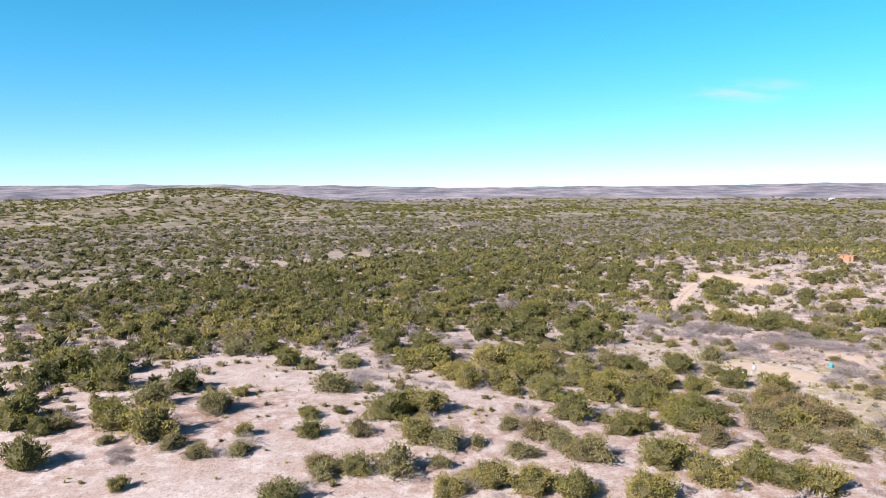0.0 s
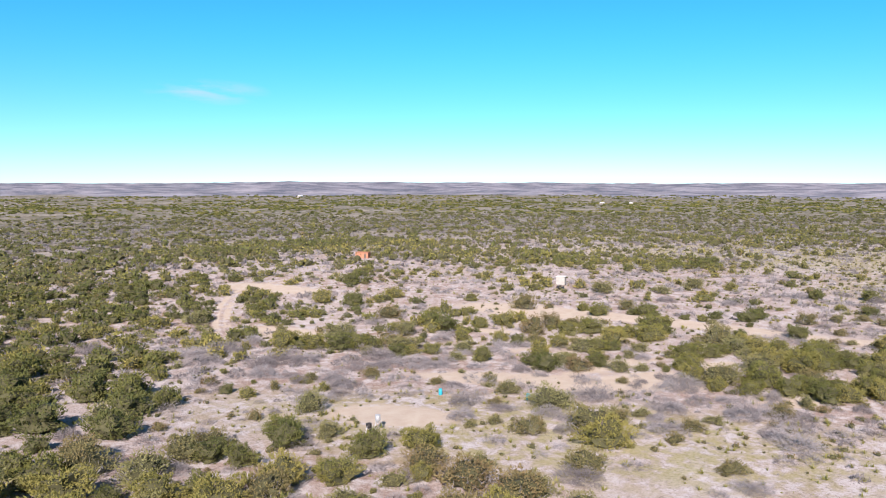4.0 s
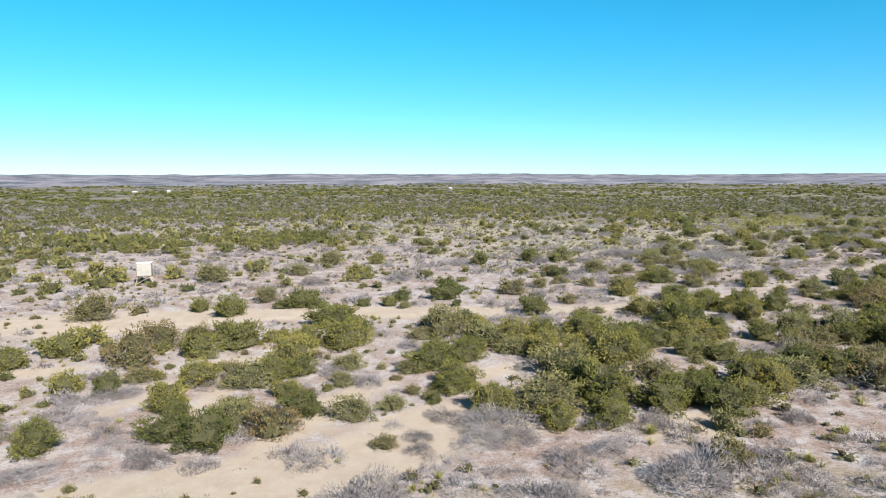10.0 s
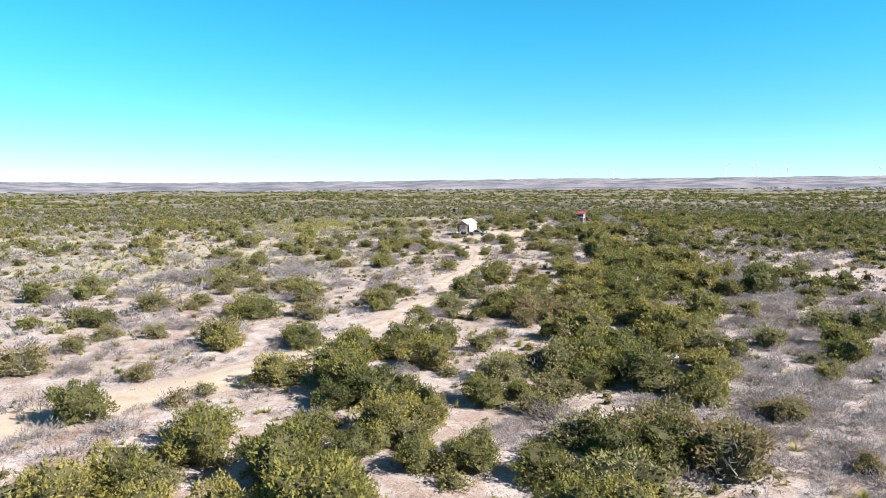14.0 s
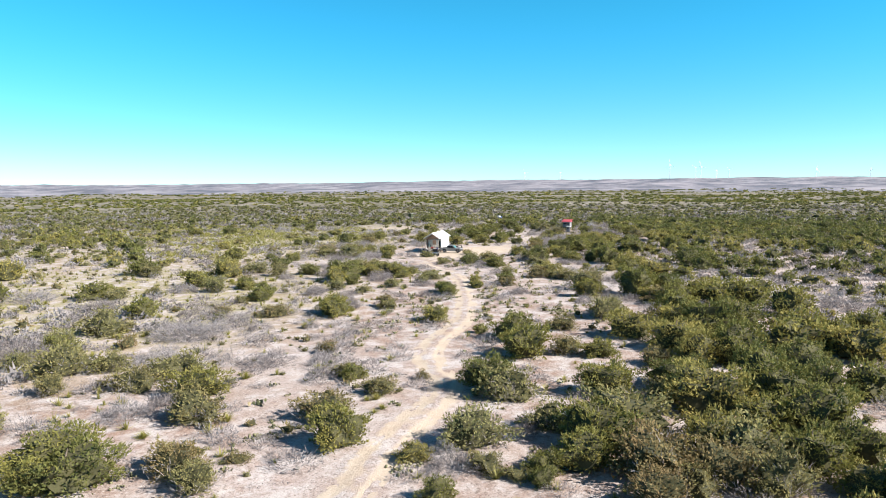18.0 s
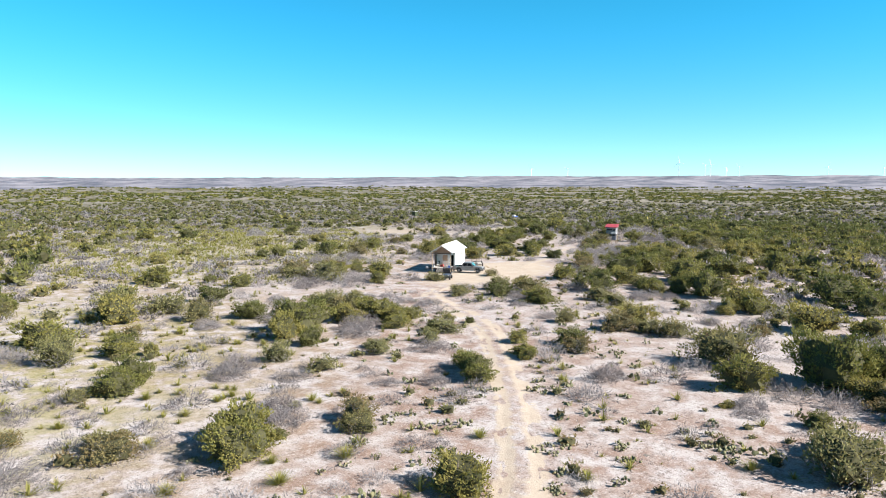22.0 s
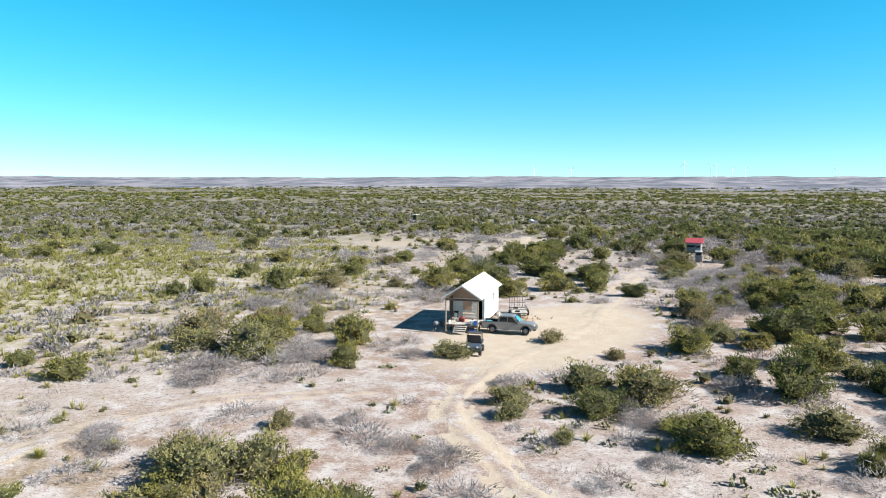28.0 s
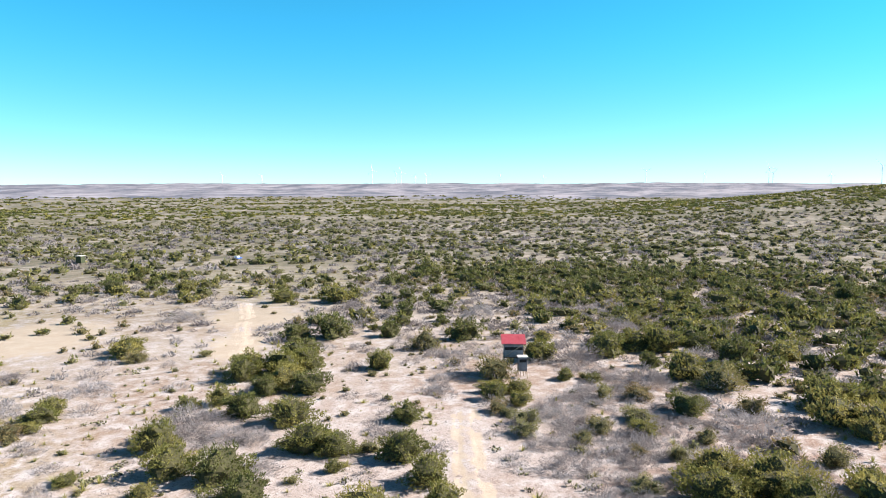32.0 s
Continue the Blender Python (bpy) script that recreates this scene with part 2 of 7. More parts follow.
# dark core colour: the shade between leaf sprays put into the crown
INNER = material("inner_foliage_shade", [(0.042, 0.042, 0.019), (0.078, 0.073, 0.033)], 0.95, 0, 2, 14, 0)
STONE = material("limestone_bits", [(0.20, 0.175, 0.15), (0.33, 0.30, 0.27), (0.44, 0.41, 0.38)], 0.95, 0, 2, 14, 0.2, "tone", 0.1)


# ---- the lie of the land ----
def ease(a, b, v):
    t = np.clip((v - a) / (b - a), 0, 1)
    return t * t * (3 - 2 * t)


def waves(x, y, size, seed):
    """Cheap smooth noise from a few crossing waves, about -1 to 1."""
    rng = np.random.RandomState(seed)
    out = 0
    for k in range(7):
        a, p, s = rng.uniform(0, 6.28), rng.uniform(0, 6.28), size * rng.uniform(0.5, 1.6)
        out = out + np.sin((x * np.cos(a) + y * np.sin(a)) / s * 6.28 + p)
    return out / 3.5


def bump_of(x, y, cx, cy, s):
    return np.exp(-((x - cx) ** 2 + (y - cy) ** 2) / (2 * s * s))


def near_z(x, y):
    return 0.3 - 4 * bump_of(x, y, -70, 10, 60) + 1.5 * bump_of(x, y, -15, -75, 45) - 0.4 * bump_of(x, y, 105, 222, 30)


def ground_z(x, y):
    """The height of the ground: a shallow draw in the west, level round the cabin, a plain, knolls and a rim of mesas."""
    x, y = np.asarray(x, float), np.asarray(y, float)
    r = np.hypot(x - 20, y - 90)
    w = ease(170, 620, r)
    z = near_z(x, y) * (1 - w) - 8 * w
    z = z + waves(x, y, 420, 3) * 2.6 * ease(250, 900, r)
    z = z + 31 * bump_of(x, y, -1080, -420, 150) + 14 * bump_of(x, y, -1250, -800, 300)
    z = z + 36 * bump_of(x, y, 1120, 110, 230) + 30 * bump_of(x, y, 1300, -350, 320)
    az = np.arctan2(y, x)
    rim = 34 + 24 * np.exp(-((az + 2.7) / 0.35) ** 2) + 11 * np.exp(-((az - 0.62) / 0.5) ** 2) + 5 * np.sin(3 * az + 1) + 3 * np.sin(8 * az) + 2 * np.sin(19 * az + 2)
    steps = 0.5 * ease(1950, 2900, r + 240 * waves(x, y, 900, 5)) + 0.5 * ease(3200, 4300, r + 220 * waves(x, y, 700, 8))
    return z + rim * steps + waves(x, y, 260, 9) * 4 * ease(2000, 2800, r)


ROAD = [(-61, 74), (-48, 81), (-42, 82.5), (-33.8, 85.9), (-27, 86.9), (-20, 87.8), (-13, 89.3), (-6, 89.4), (0, 91), (4, 92.3), (9, 95.3), (13.7, 97.7),
        (19.3, 101), (25.4, 104.6), (30.4, 109.2), (34.6, 113.4), (39.6, 117.7), (43.4, 120.8), (46.3, 124.6), (47.5, 128.3), (49.7, 133.2), (53.5, 138.1), (59, 143),
        (62.6, 146.8), (67.5, 153.4), (72, 160), (78, 170), (83, 178.6), (86, 186), (87.9, 193.7), (89, 199), (91, 204.4), (96, 209.5), (106, 215), (119, 221), (127, 227.3),
        (134.2, 232.5), (143, 239.7), (153, 246.5), (163, 252.8)]
SIDE_TRACK = [(96, 210), (86, 212), (79, 214.5), (72, 214), (67, 211), (56, 203)]
BACK_TRACK = [(160, 290), (168, 298), (176, 308), (185, 317), (200, 336)]
SAND_TRACK = [(-150, 62), (-143, 50), (-138, 38), (-124, 27), (-112, 20), (-99, 14), (-90, 10)]


def along(points, step):
    """A smooth line through the points, in even steps, with its sideways directions."""
    p = [Vector((a, b, 0)) for a, b in points]
    p = [2 * p[0] - p[1]] + p + [2 * p[-1] - p[-2]]
    out = []
    for i in range(1, len(p) - 2):
        k = max(2, int((p[i + 1] - p[i]).length / step))
        for j in range(k):
            t = j / k
            a, b, c, d = p[i - 1 : i + 3]
            out.append(0.5 * (2 * b + (c - a) * t + (2 * a - 5 * b + 4 * c - d) * t * t + (3 * b - a - 3 * c + d) * t ** 3))
    out.append(p[-2])
    return np.array([(v.x, v.y) for v in out])


# cx, cy, half sizes, turn: where the soil lies bare and pale
BARE = [(-34, 59, 5, 2, 2.0), (-30, 49, 6, 2, 1.9), (-19, 48, 6, 1.8, 1.3), (-9, 47, 6, 2.5, 0.7), (12, 47, 5, 3, 0.3), (-4, 61, 4, 2, 0.8), (-58, 55, 9, 2, 0.3), (-13, 34, 8, 3, 0.6), (-29, 66, 8, 2, 1.2), (186, 316, 12, 8, 0.9), (153, 330, 16, 9, 0.9), (113, 221, 17, 9, 0.45), (-137, 47, 17, 6, 0.5), (-84, 24, 14, 5, 0.4), (-26, 30, 16, 4, 0.55), (-8, 42, 11, 3.5, 0.5),
        (-25, 88, 40, 4, 0.15), (-62, 78, 20, 7, 0.3), (-24, 4, 9, 5, 0.5), (166, 297, 11, 4, 0.8), (-34, 57, 14, 2, 1.2), (-18, 47, 12, 2, 1.3)]
# where dry yellow grass covers the soil
MEADOW = [(-5, 12, 45, 14, 0.5), (98, 345, 95, 40, 1.4), (75, 285, 60, 32, 0.9), (125, 370, 70, 40, 0.9), (20, 190, 45, 35, 0.8), (-60, 250, 90, 50, 0.4), (250, 380, 70, 25, 0.9)]


def patch(x, y, spots):
    """1 inside the ellipses, falling off past their rims."""
    out = np.zeros_like(np.asarray(x, float))
    for cx, cy, a, b, turn in spots:
        c, s = np.cos(turn), np.sin(turn)
        u, v = ((x - cx) * c + (y - cy) * s) / a, (-(x - cx) * s + (y - cy) * c) / b
        out = np.maximum(out, 1 - ease(0.6, 1.5, np.hypot(u, v)))
    return out


def sheet(name, verts, faces, mat, attributes=(), smooth=True, second=None, inner=None):
    me = bpy.data.meshes.new(name)
    verts, faces = np.asarray(verts, np.float32), np.asarray(faces, np.int32)
    k = faces.shape[1]
    me.vertices.add(len(verts))
    me.vertices.foreach_set("co", verts.ravel())
    me.loops.add(faces.size)
    me.loops.foreach_set("vertex_index", faces.ravel())
    me.polygons.add(len(faces))
    me.polygons.foreach_set("loop_start", np.arange(0, faces.size, k, dtype=np.int32))
    me.update(calc_edges=True)
    me.polygons.foreach_set("use_smooth", np.full(len(faces), smooth))
    for key, values in attributes:
        a = me.attributes.new(key, "FLOAT", "POINT")
        a.data.foreach_set("value", np.asarray(values, np.float32))
    me.materials.append(mat)
    if second:
        me.materials.append(second)
        me.polygons.foreach_set("material_index", np.asarray(inner, np.int32))
    return me


def grid_faces(nu, nv):
    i = np.arange(nu * nv).reshape(nu, nv)
    return np.stack([i[:-1, :-1], i[1:, :-1], i[1:, 1:], i[:-1, 1:]], -1).reshape(-1, 4)


u = np.linspace(-1, 1, 381)
line = 98.6 * np.sinh(4.6 * u)
gx, gy = np.meshgrid(30 + line, 110 + line, indexing="ij")
gx, gy = gx.ravel(), gy.ravel()
gr = np.hypot(gx - 20, gy - 90)
ground = new("ground", sheet("ground", np.stack([gx, gy, ground_z(gx, gy) + waves(gx, gy, 9, 2) * 0.07 * (1 - ease(200, 500, gr))], -1), grid_faces(381, 381), GROUND,
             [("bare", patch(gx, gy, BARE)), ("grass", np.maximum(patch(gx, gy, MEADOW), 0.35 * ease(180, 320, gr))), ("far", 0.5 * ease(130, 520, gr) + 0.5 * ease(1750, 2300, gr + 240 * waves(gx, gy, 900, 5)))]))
tagged(ground, "pale stony caliche ground with dry grass and litter", "ground", kind="structure")


def track(name, points, half, label, step=0.4, dip=0.03, worn=1.0):
    """A two-rut dirt track: a strip on the ground with worn ruts, its rims fading into the soil."""
    c = along(points, step)
    d = np.gradient(c, axis=0)
    d /= np.linalg.norm(d, axis=1)[:, None]
    side = np.stack([d[:, 1], -d[:, 0]], -1)
    n = 17
    across = np.linspace(-1, 1, n)
    x = c[:, None, 0] + side[:, None, 0] * across * half
    y = c[:, None, 1] + side[:, None, 1] * across * half
    rut = np.exp(-((np.abs(across) - 0.46) / 0.16) ** 2)
    z = ground_z(x, y) + 0.07 * (1 - across ** 2) - 0.02 + waves(x, y, 9, 2) * 0.07 - dip * rut + 0.012 * waves(x, y, 1.3, 4)
    wear = 0.60 + 0.62 * rut - 0.36 * np.exp(-(across / 0.2) ** 2) - 0.9 * ease(0.72, 1.0, np.abs(across))
    wear = np.broadcast_to(wear * worn, x.shape) + 0.12 * waves(x, y, 3, 6)
    ends = np.minimum(np.arange(len(c)), np.arange(len(c))[::-1])[:, None] * step
    wear = np.maximum(wear + 0.25 * waves(x, y, 1.6, 7) - 0.8 * (1 - ease(0, 9, ends)), patch(x, y, BARE))
    zero, turf = np.zeros(x.size), patch(x, y, MEADOW)
    ob = new(name, sheet(name, np.stack([x, y, z], -1).reshape(-1, 3), grid_faces(len(c), n), GROUND, [("bare", wear.ravel()), ("grass", turf.ravel()), ("far", zero)]))
    return tagged(ob, label, "dirt track", kind="structure")


track("road", ROAD, 2.0, "winding two-rut dirt track of pale dust")
track("side_road", SIDE_TRACK, 1.5, "faint worn dirt side track", worn=0.5)
track("back_road", BACK_TRACK, 1.6, "sandy dirt track behind the cabin", 0.5, worn=0.75)
track("sand_road", SAND_TRACK, 2.6, "pale sandy track by a cleared patch", 0.8)


# ---- building parts ----
def part(name, bm, mat, parent=None, label="", smooth=False):
    me = bpy.data.meshes.new(name)
    bm.normal_update()
    bm.to_mesh(me)
    bm.free()
    me.materials.append(mat)
    if smooth:
        me.polygons.foreach_set("use_smooth", [True] * len(me.polygons))
    ob = new(name, me)
    if parent:
        ob.parent = parent
    if label:
        tagged(ob, label)
    return ob


def thing(name, m, label, category, group=""):
    ob = new(name)
    ob.matrix_world = m
    return tagged(ob, label, category, group)


def box(a, b, bevel=0.0, m=None):
    """A block between two corners, its edges taken off a little."""
    bm = bmesh.new()
    bmesh.ops.create_cube(bm, size=1)
    a, b = Vector(a), Vector(b)
    for v in bm.verts:
        v.co = Vector([(a[i] + b[i]) / 2 + v.co[i] * (b[i] - a[i]) for i in range(3)])
    if bevel:
        bmesh.ops.bevel(bm, geom=bm.edges[:], offset=bevel, segments=1, affect="EDGES")
    if m is not None:
        bmesh.ops.transform(bm, matrix=m, verts=bm.verts)
    return bm


def rod(a, b, r0, r1=None, sides=8, bm=None):
    """A round bar from a to b."""
    bm = bm or bmesh.new()
    a, b = Vector(a), Vector(b)
    d = b - a
    m = Matrix.Translation((a + b) / 2) @ d.to_track_quat("Z", "Y").to_matrix().to_4x4()
    bmesh.ops.create_cone(bm, cap_ends=True, segments=sides, radius1=r0, radius2=r0 if r1 is None else r1, depth=d.length, matrix=m)
    return bm


def lathe(profile, sides=16, m=None):
    """A turned body from (radius, height) pairs."""
    bm = bmesh.new()
    rings = []
    for r, z in profile:
        rings.append([bm.verts.new((r * math.cos(i / sides * math.tau), r * math.sin(i / sides * math.tau), z)) for i in range(sides)])
    for p, q in zip(rings, rings[1:]):
        for i in range(sides):
            bm.faces.new((p[i], p[(i + 1) % sides], q[(i + 1) % sides], q[i]))
    bm.faces.new(rings[0][::-1])
    bm.faces.new(rings[-1])
    if m is not None:
        bmesh.ops.transform(bm, matrix=m, verts=bm.verts)
    return bm


def prism(outline, y0, y1, bevel=0.0):
    """An outline in x and z, drawn out along y."""
    bm = bmesh.new()
    p = [bm.verts.new((x, y0, z)) for x, z in outline]
    q = [bm.verts.new((x, y1, z)) for x, z in outline]
    bm.faces.new(p)
    bm.faces.new(q[::-1])
    for i in range(len(p)):
        j = (i + 1) % len(p)
        bm.faces.new((p[j], p[i], q[i], q[j]))
    bmesh.ops.recalc_face_normals(bm, faces=bm.faces)
    if bevel:
        bmesh.ops.bevel(bm, geom=bm.edges[:], offset=bevel, segments=2, affect="EDGES")
    return bm


WHITE_METAL = material("white_sheet_metal", [(0.56, 0.58, 0.59), (0.66, 0.67, 0.67)], 0.45, 0.0, 1.2, 20, 0.03, spec=0.5)
WHITE_PAINT = material("white_painted_boards", [(0.56, 0.54, 0.50), (0.70, 0.685, 0.65)], 0.6, 0, 2, 30, 0.1)
PLYWOOD = material("weathered_plywood", [(0.32, 0.235, 0.18), (0.42, 0.325, 0.255)], 0.85, 0, 2, 30, 0.1)
PINK_PLY = material("fresh_plywood_sheet", [(0.44, 0.26, 0.165), (0.50, 0.33, 0.23)], 0.85, 0, 2, 30, 0.1)
DARK_WOOD = material("dark_weathered_timber", [(0.07, 0.05, 0.04), (0.15, 0.11, 0.085)], 0.9, 0, 3, 40, 0.3)
TIMBER = material("bare_pine_timber", [(0.30, 0.22, 0.15), (0.46, 0.37, 0.28)], 0.85, 0, 3, 40, 0.2)
DECKING = material("bleached_deck_boards", [(0.38, 0.345, 0.305), (0.52, 0.49, 0.45)], 0.85, 0, 3, 40, 0.2, "object")
# near-black: shade of interiors put into colour; also panes and door seams
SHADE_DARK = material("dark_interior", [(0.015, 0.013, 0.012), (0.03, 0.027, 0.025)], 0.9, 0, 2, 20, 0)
BLACK_STEEL = material("black_painted_steel", [(0.018, 0.018, 0.019), (0.045, 0.04, 0.037)], 0.5, 0.3, 3, 40, 0.1)
GREY_STEEL = material("galvanised_sheet", [(0.36, 0.37, 0.38), (0.52, 0.53, 0.54)], 0.5, 0.5, 2, 30, 0.05)
RUBBER = material("tyre_rubber", [(0.016, 0.016, 0.017), (0.035, 0.033, 0.03)], 0.85, 0, 5, 50, 0.3)
RIM = material("alloy_rim", [(0.15, 0.15, 0.155), (0.22, 0.22, 0.23)], 0.45, 0.5, 3, 20, 0)
TRUCK_PAINT = material("silver_tan_car_paint", [(0.230, 0.220, 0.209), (0.266, 0.256, 0.245)], 0.35, 0.35, 1.5, 30, 0, spec=0.5)
FLARE = material("dark_plastic_trim", [(0.05, 0.05, 0.052), (0.085, 0.083, 0.08)], 0.65, 0, 3, 30, 0.05)
GLASS_DARK = material("tinted_car_glass", [(0.012, 0.014, 0.017), (0.02, 0.023, 0.027)], 0.08, 0, 2, 10, 0, spec=0.4)
SUNSHADE = material("teal_windscreen_shade", [(0.04, 0.22, 0.25), (0.07, 0.31, 0.33)], 0.35, 0.2, 3, 20, 0.1)
LAMP_CLEAR = material("clear_lamp_lens", [(0.62, 0.63, 0.64), (0.75, 0.75, 0.76)], 0.15, 0.2, 3, 20, 0)
LAMP_RED = material("red_lamp_lens", [(0.30, 0.02, 0.015), (0.42, 0.03, 0.02)], 0.25, 0, 3, 20, 0)
UTV_BLUE = material("dark_slate_blue_plastic", [(0.035, 0.055, 0.085), (0.065, 0.09, 0.13)], 0.5, 0, 3, 30, 0.05)
RED_ROOF = material("red_metal_roofing", [(0.30, 0.04, 0.055), (0.40, 0.085, 0.10)], 0.45, 0, 2, 30, 0.05)
RED_PLASTIC = material("red_plastic", [(0.50, 0.03, 0.03), (0.60, 0.05, 0.045)], 0.45, 0, 3, 30, 0)
BLUE_PLASTIC = material("blue_plastic", [(0.03, 0.10, 0.42), (0.05, 0.15, 0.52)], 0.45, 0, 3, 30, 0)
TEAL_PLASTIC = material("teal_plastic", [(0.015, 0.26, 0.34), (0.02, 0.35, 0.43)], 0.45, 0, 3, 30, 0)
GREY_PANEL = material("weathered_grey_panels", [(0.13, 0.13, 0.14), (0.25, 0.25, 0.265)], 0.75, 0, 2.5, 30, 0.1)
CREAM = material("cream_painted_panel", [(0.26, 0.245, 0.215), (0.36, 0.34, 0.305)], 0.7, 0, 1.5, 25, 0.1)
RUST_BRICK = material("orange_clay_walls", [(0.30, 0.13, 0.075), (0.39, 0.18, 0.105)], 0.85, 0, 1.5, 20, 0.2)
TURBINE_WHITE = material("white_tower_paint", [(0.78, 0.78, 0.78), (0.84, 0.84, 0.84)], 0.5, 0, 0.1, 2, 0)
GREEN_CLOTH = material("dark_green_panel", [(0.03, 0.04, 0.02), (0.06, 0.07, 0.035)], 0.85, 0, 2, 30, 0.1)


# ---- the cabin ----
CABIN = pose(105.06, 225.0, 0.02, 0, 0, -46.5)
W, FRONT, BACK, DECK, EAVE, RIDGE = 1.75, 3.0, 10.8, 0.78, 3.5, 4.84
cabin = thing("cabin", CABIN, "small white metal cabin with a gabled roof and open porch", "cabin")
# side and back walls: sheet metal panels with ribs between them
for side in (-1, 1):
    y = FRONT
    k = 0
    while y < BACK - 0.05:
        y2 = min(y + 1.115, BACK)
        win = side == 1 and k == 4
        if win:
            for a, b in (((side * W, y, 0.45), (side * (W - 0.09), y2 - 0.012, 2.30)), ((side * W, y, 2.95), (side * (W - 0.09), y2 - 0.012, EAVE + 0.12)),
                         ((side * W, y, 2.30), (side * (W - 0.09), y + 0.32, 2.95)), ((side * W, y2 - 0.42, 2.30), (side * (W - 0.09), y2 - 0.012, 2.95))):
                part("wall_panel", box(a, b), WHITE_METAL, cabin)
            w = part("window", box((side * (W + 0.004), y + 0.32, 2.30), (side * (W + 0.022), y2 - 0.42, 2.95)), SHADE_DARK, cabin, "small dark window pane")
            part("window_frame", box((side * (W - 0.02), y + 0.30, 2.26), (side * (W + 0.03), y2 - 0.40, 2.30), 0.008), DARK_WOOD, w)
        else:
            part("wall_panel", box((side * W, y, 0.45), (side * (W - 0.09), y2 - 0.012, EAVE + 0.12)), WHITE_METAL, cabin)
        part("rib", box((side * W, y - 0.03, 0.45), (side * (W + 0.022), y + 0.03, EAVE), 0.006), WHITE_METAL, cabin)
        y, k = y2, k + 1
part("back_wall", prism([(-W, 0.45), (W, 0.45), (W, EAVE + 0.12), (0, RIDGE - 0.08), (-W, EAVE + 0.12)], BACK - 0.09, BACK), WHITE_METAL, cabin)
part("floor", box((-W + 0.02, FRONT, 0.45), (W - 0.02, BACK - 0.1, 0.62)), DARK_WOOD, cabin)
for x in (-1.5, 0.0, 1.5):
    for y in (3.3, 5.7, 8.1, 10.5):
        part("pier", box((x - 0.16, y - 0.16, -0.3), (x + 0.16, y + 0.16, 0.45), 0.015), STONE, cabin)
# front wall: boards round the doorway, plywood above and over the window
DOOR0, DOOR1 = 1.0, 1.52
for i in range(14):
    z0 = DECK + 0.02 + i * 0.158
    part("siding_board", box((-0.62, FRONT - 0.02 - 0.012 * (i % 2), z0), (DOOR0, FRONT + 0.05, z0 + 0.150), 0.006), WHITE_PAINT, cabin)
part("wall_sheet", box((-W + 0.02, FRONT, DECK), (-0.62, FRONT + 0.06, 3.0)), WHITE_PAINT, cabin, "pale grey wall sheet")
part("window_cover", box((-0.55, FRONT - 0.055, 1.72), (0.38, FRONT - 0.035, 2.82), 0.004), PINK_PLY, cabin, "bare plywood sheet over the front window")
part("gable", prism([(-W + 0.03, 3.0), (W - 0.03, 3.0), (W - 0.03, EAVE + 0.08), (0, RIDGE - 0.1), (-W + 0.03, EAVE + 0.08)], FRONT, FRONT + 0.06), PLYWOOD, cabin, "weathered plywood gable")
part("gable_stud", box((-0.04, FRONT - 0.04, 3.35), (0.04, FRONT, RIDGE - 0.15)), TIMBER, cabin)
part("wall_sheet", box((DOOR1, FRONT, DECK), (W - 0.02, FRONT + 0.06, 3.0)), WHITE_PAINT, cabin)
part("door_head", box((DOOR0, FRONT, 2.82), (DOOR1, FRONT + 0.06, 3.0)), WHITE_PAINT, cabin)
# near-black sheet across the room paints the doorway's shade
part("inner_wall", box((-W + 0.1, FRONT + 1.6, 0.62), (W - 0.1, FRONT + 1.66, 3.4)), SHADE_DARK, cabin)
door = part("door", box((DOOR0 + 0.005, FRONT + 0.07, DECK + 0.03), (DOOR0 + 0.05, FRONT + 0.60, 2.80), 0.006), DARK_WOOD, cabin, "door leaf standing open inwards")
part("handle", rod((DOOR0 - 0.03, FRONT + 0.52, 1.8), (DOOR0 + 0.09, FRONT + 0.52, 1.8), 0.018), GREY_STEEL, door)
# roof: ribbed sheets on both slopes, ridge cap, barge boards
for side in (-1, 1):
    n = 10
    for i in range(n):
        y0, y1 = -0.1 + i * 1.112, -0.1 + (i + 1) * 1.112 - 0.01
        p = part("roof_sheet", prism([(0.0, RIDGE), (side * 2.12, EAVE - 0.02), (side * 2.12, EAVE - 0.055), (0.0, RIDGE - 0.035)], y0, y1), WHITE_METAL, cabin)
        for y in (y0 + 0.02, y0 + 0.39, y0 + 0.76):
            part("roof_rib", prism([(side * 0.05, RIDGE - 0.012), (side * 2.11, EAVE + 0.005), (side * 2.11, EAVE - 0.02), (side * 0.05, RIDGE - 0.035)], y - 0.016, y + 0.016), WHITE_METAL, p)
    for y in (-0.13, 11.03):
        part("barge_board", prism([(0.0, RIDGE + 0.015), (side * 2.14, EAVE), (side * 2.14, EAVE - 0.15), (0.0, RIDGE - 0.15)], y - 0.014, y + 0.014), WHITE_PAINT, cabin)
    part("rafter_beam", box((side * 1.67 - 0.05, 0, EAVE - 0.13), (side * 1.67 + 0.05, FRONT, EAVE + 0.04)), TIMBER, cabin)
part("ridge_cap", prism([(-0.16, RIDGE - 0.07), (0, RIDGE + 0.03), (0.16, RIDGE - 0.07)], -0.12, 11.02), WHITE_METAL, cabin)
part("porch_beam", box((-1.8, -0.06, EAVE - 0.26), (1.8, 0.06, EAVE - 0.06), 0.01), DARK_WOOD, cabin, "dark timber beam across the porch")
for x in (-1.67, 1.67):
    part("post", box((x - 0.06, -0.06, -0.2), (x + 0.06, 0.06, EAVE - 0.06), 0.01), TIMBER, cabin)
part("porch_side_wall", box((-1.70, 1.6, DECK), (-1.66, FRONT, EAVE)), DARK_WOOD, cabin, "dark boarded end of the porch")
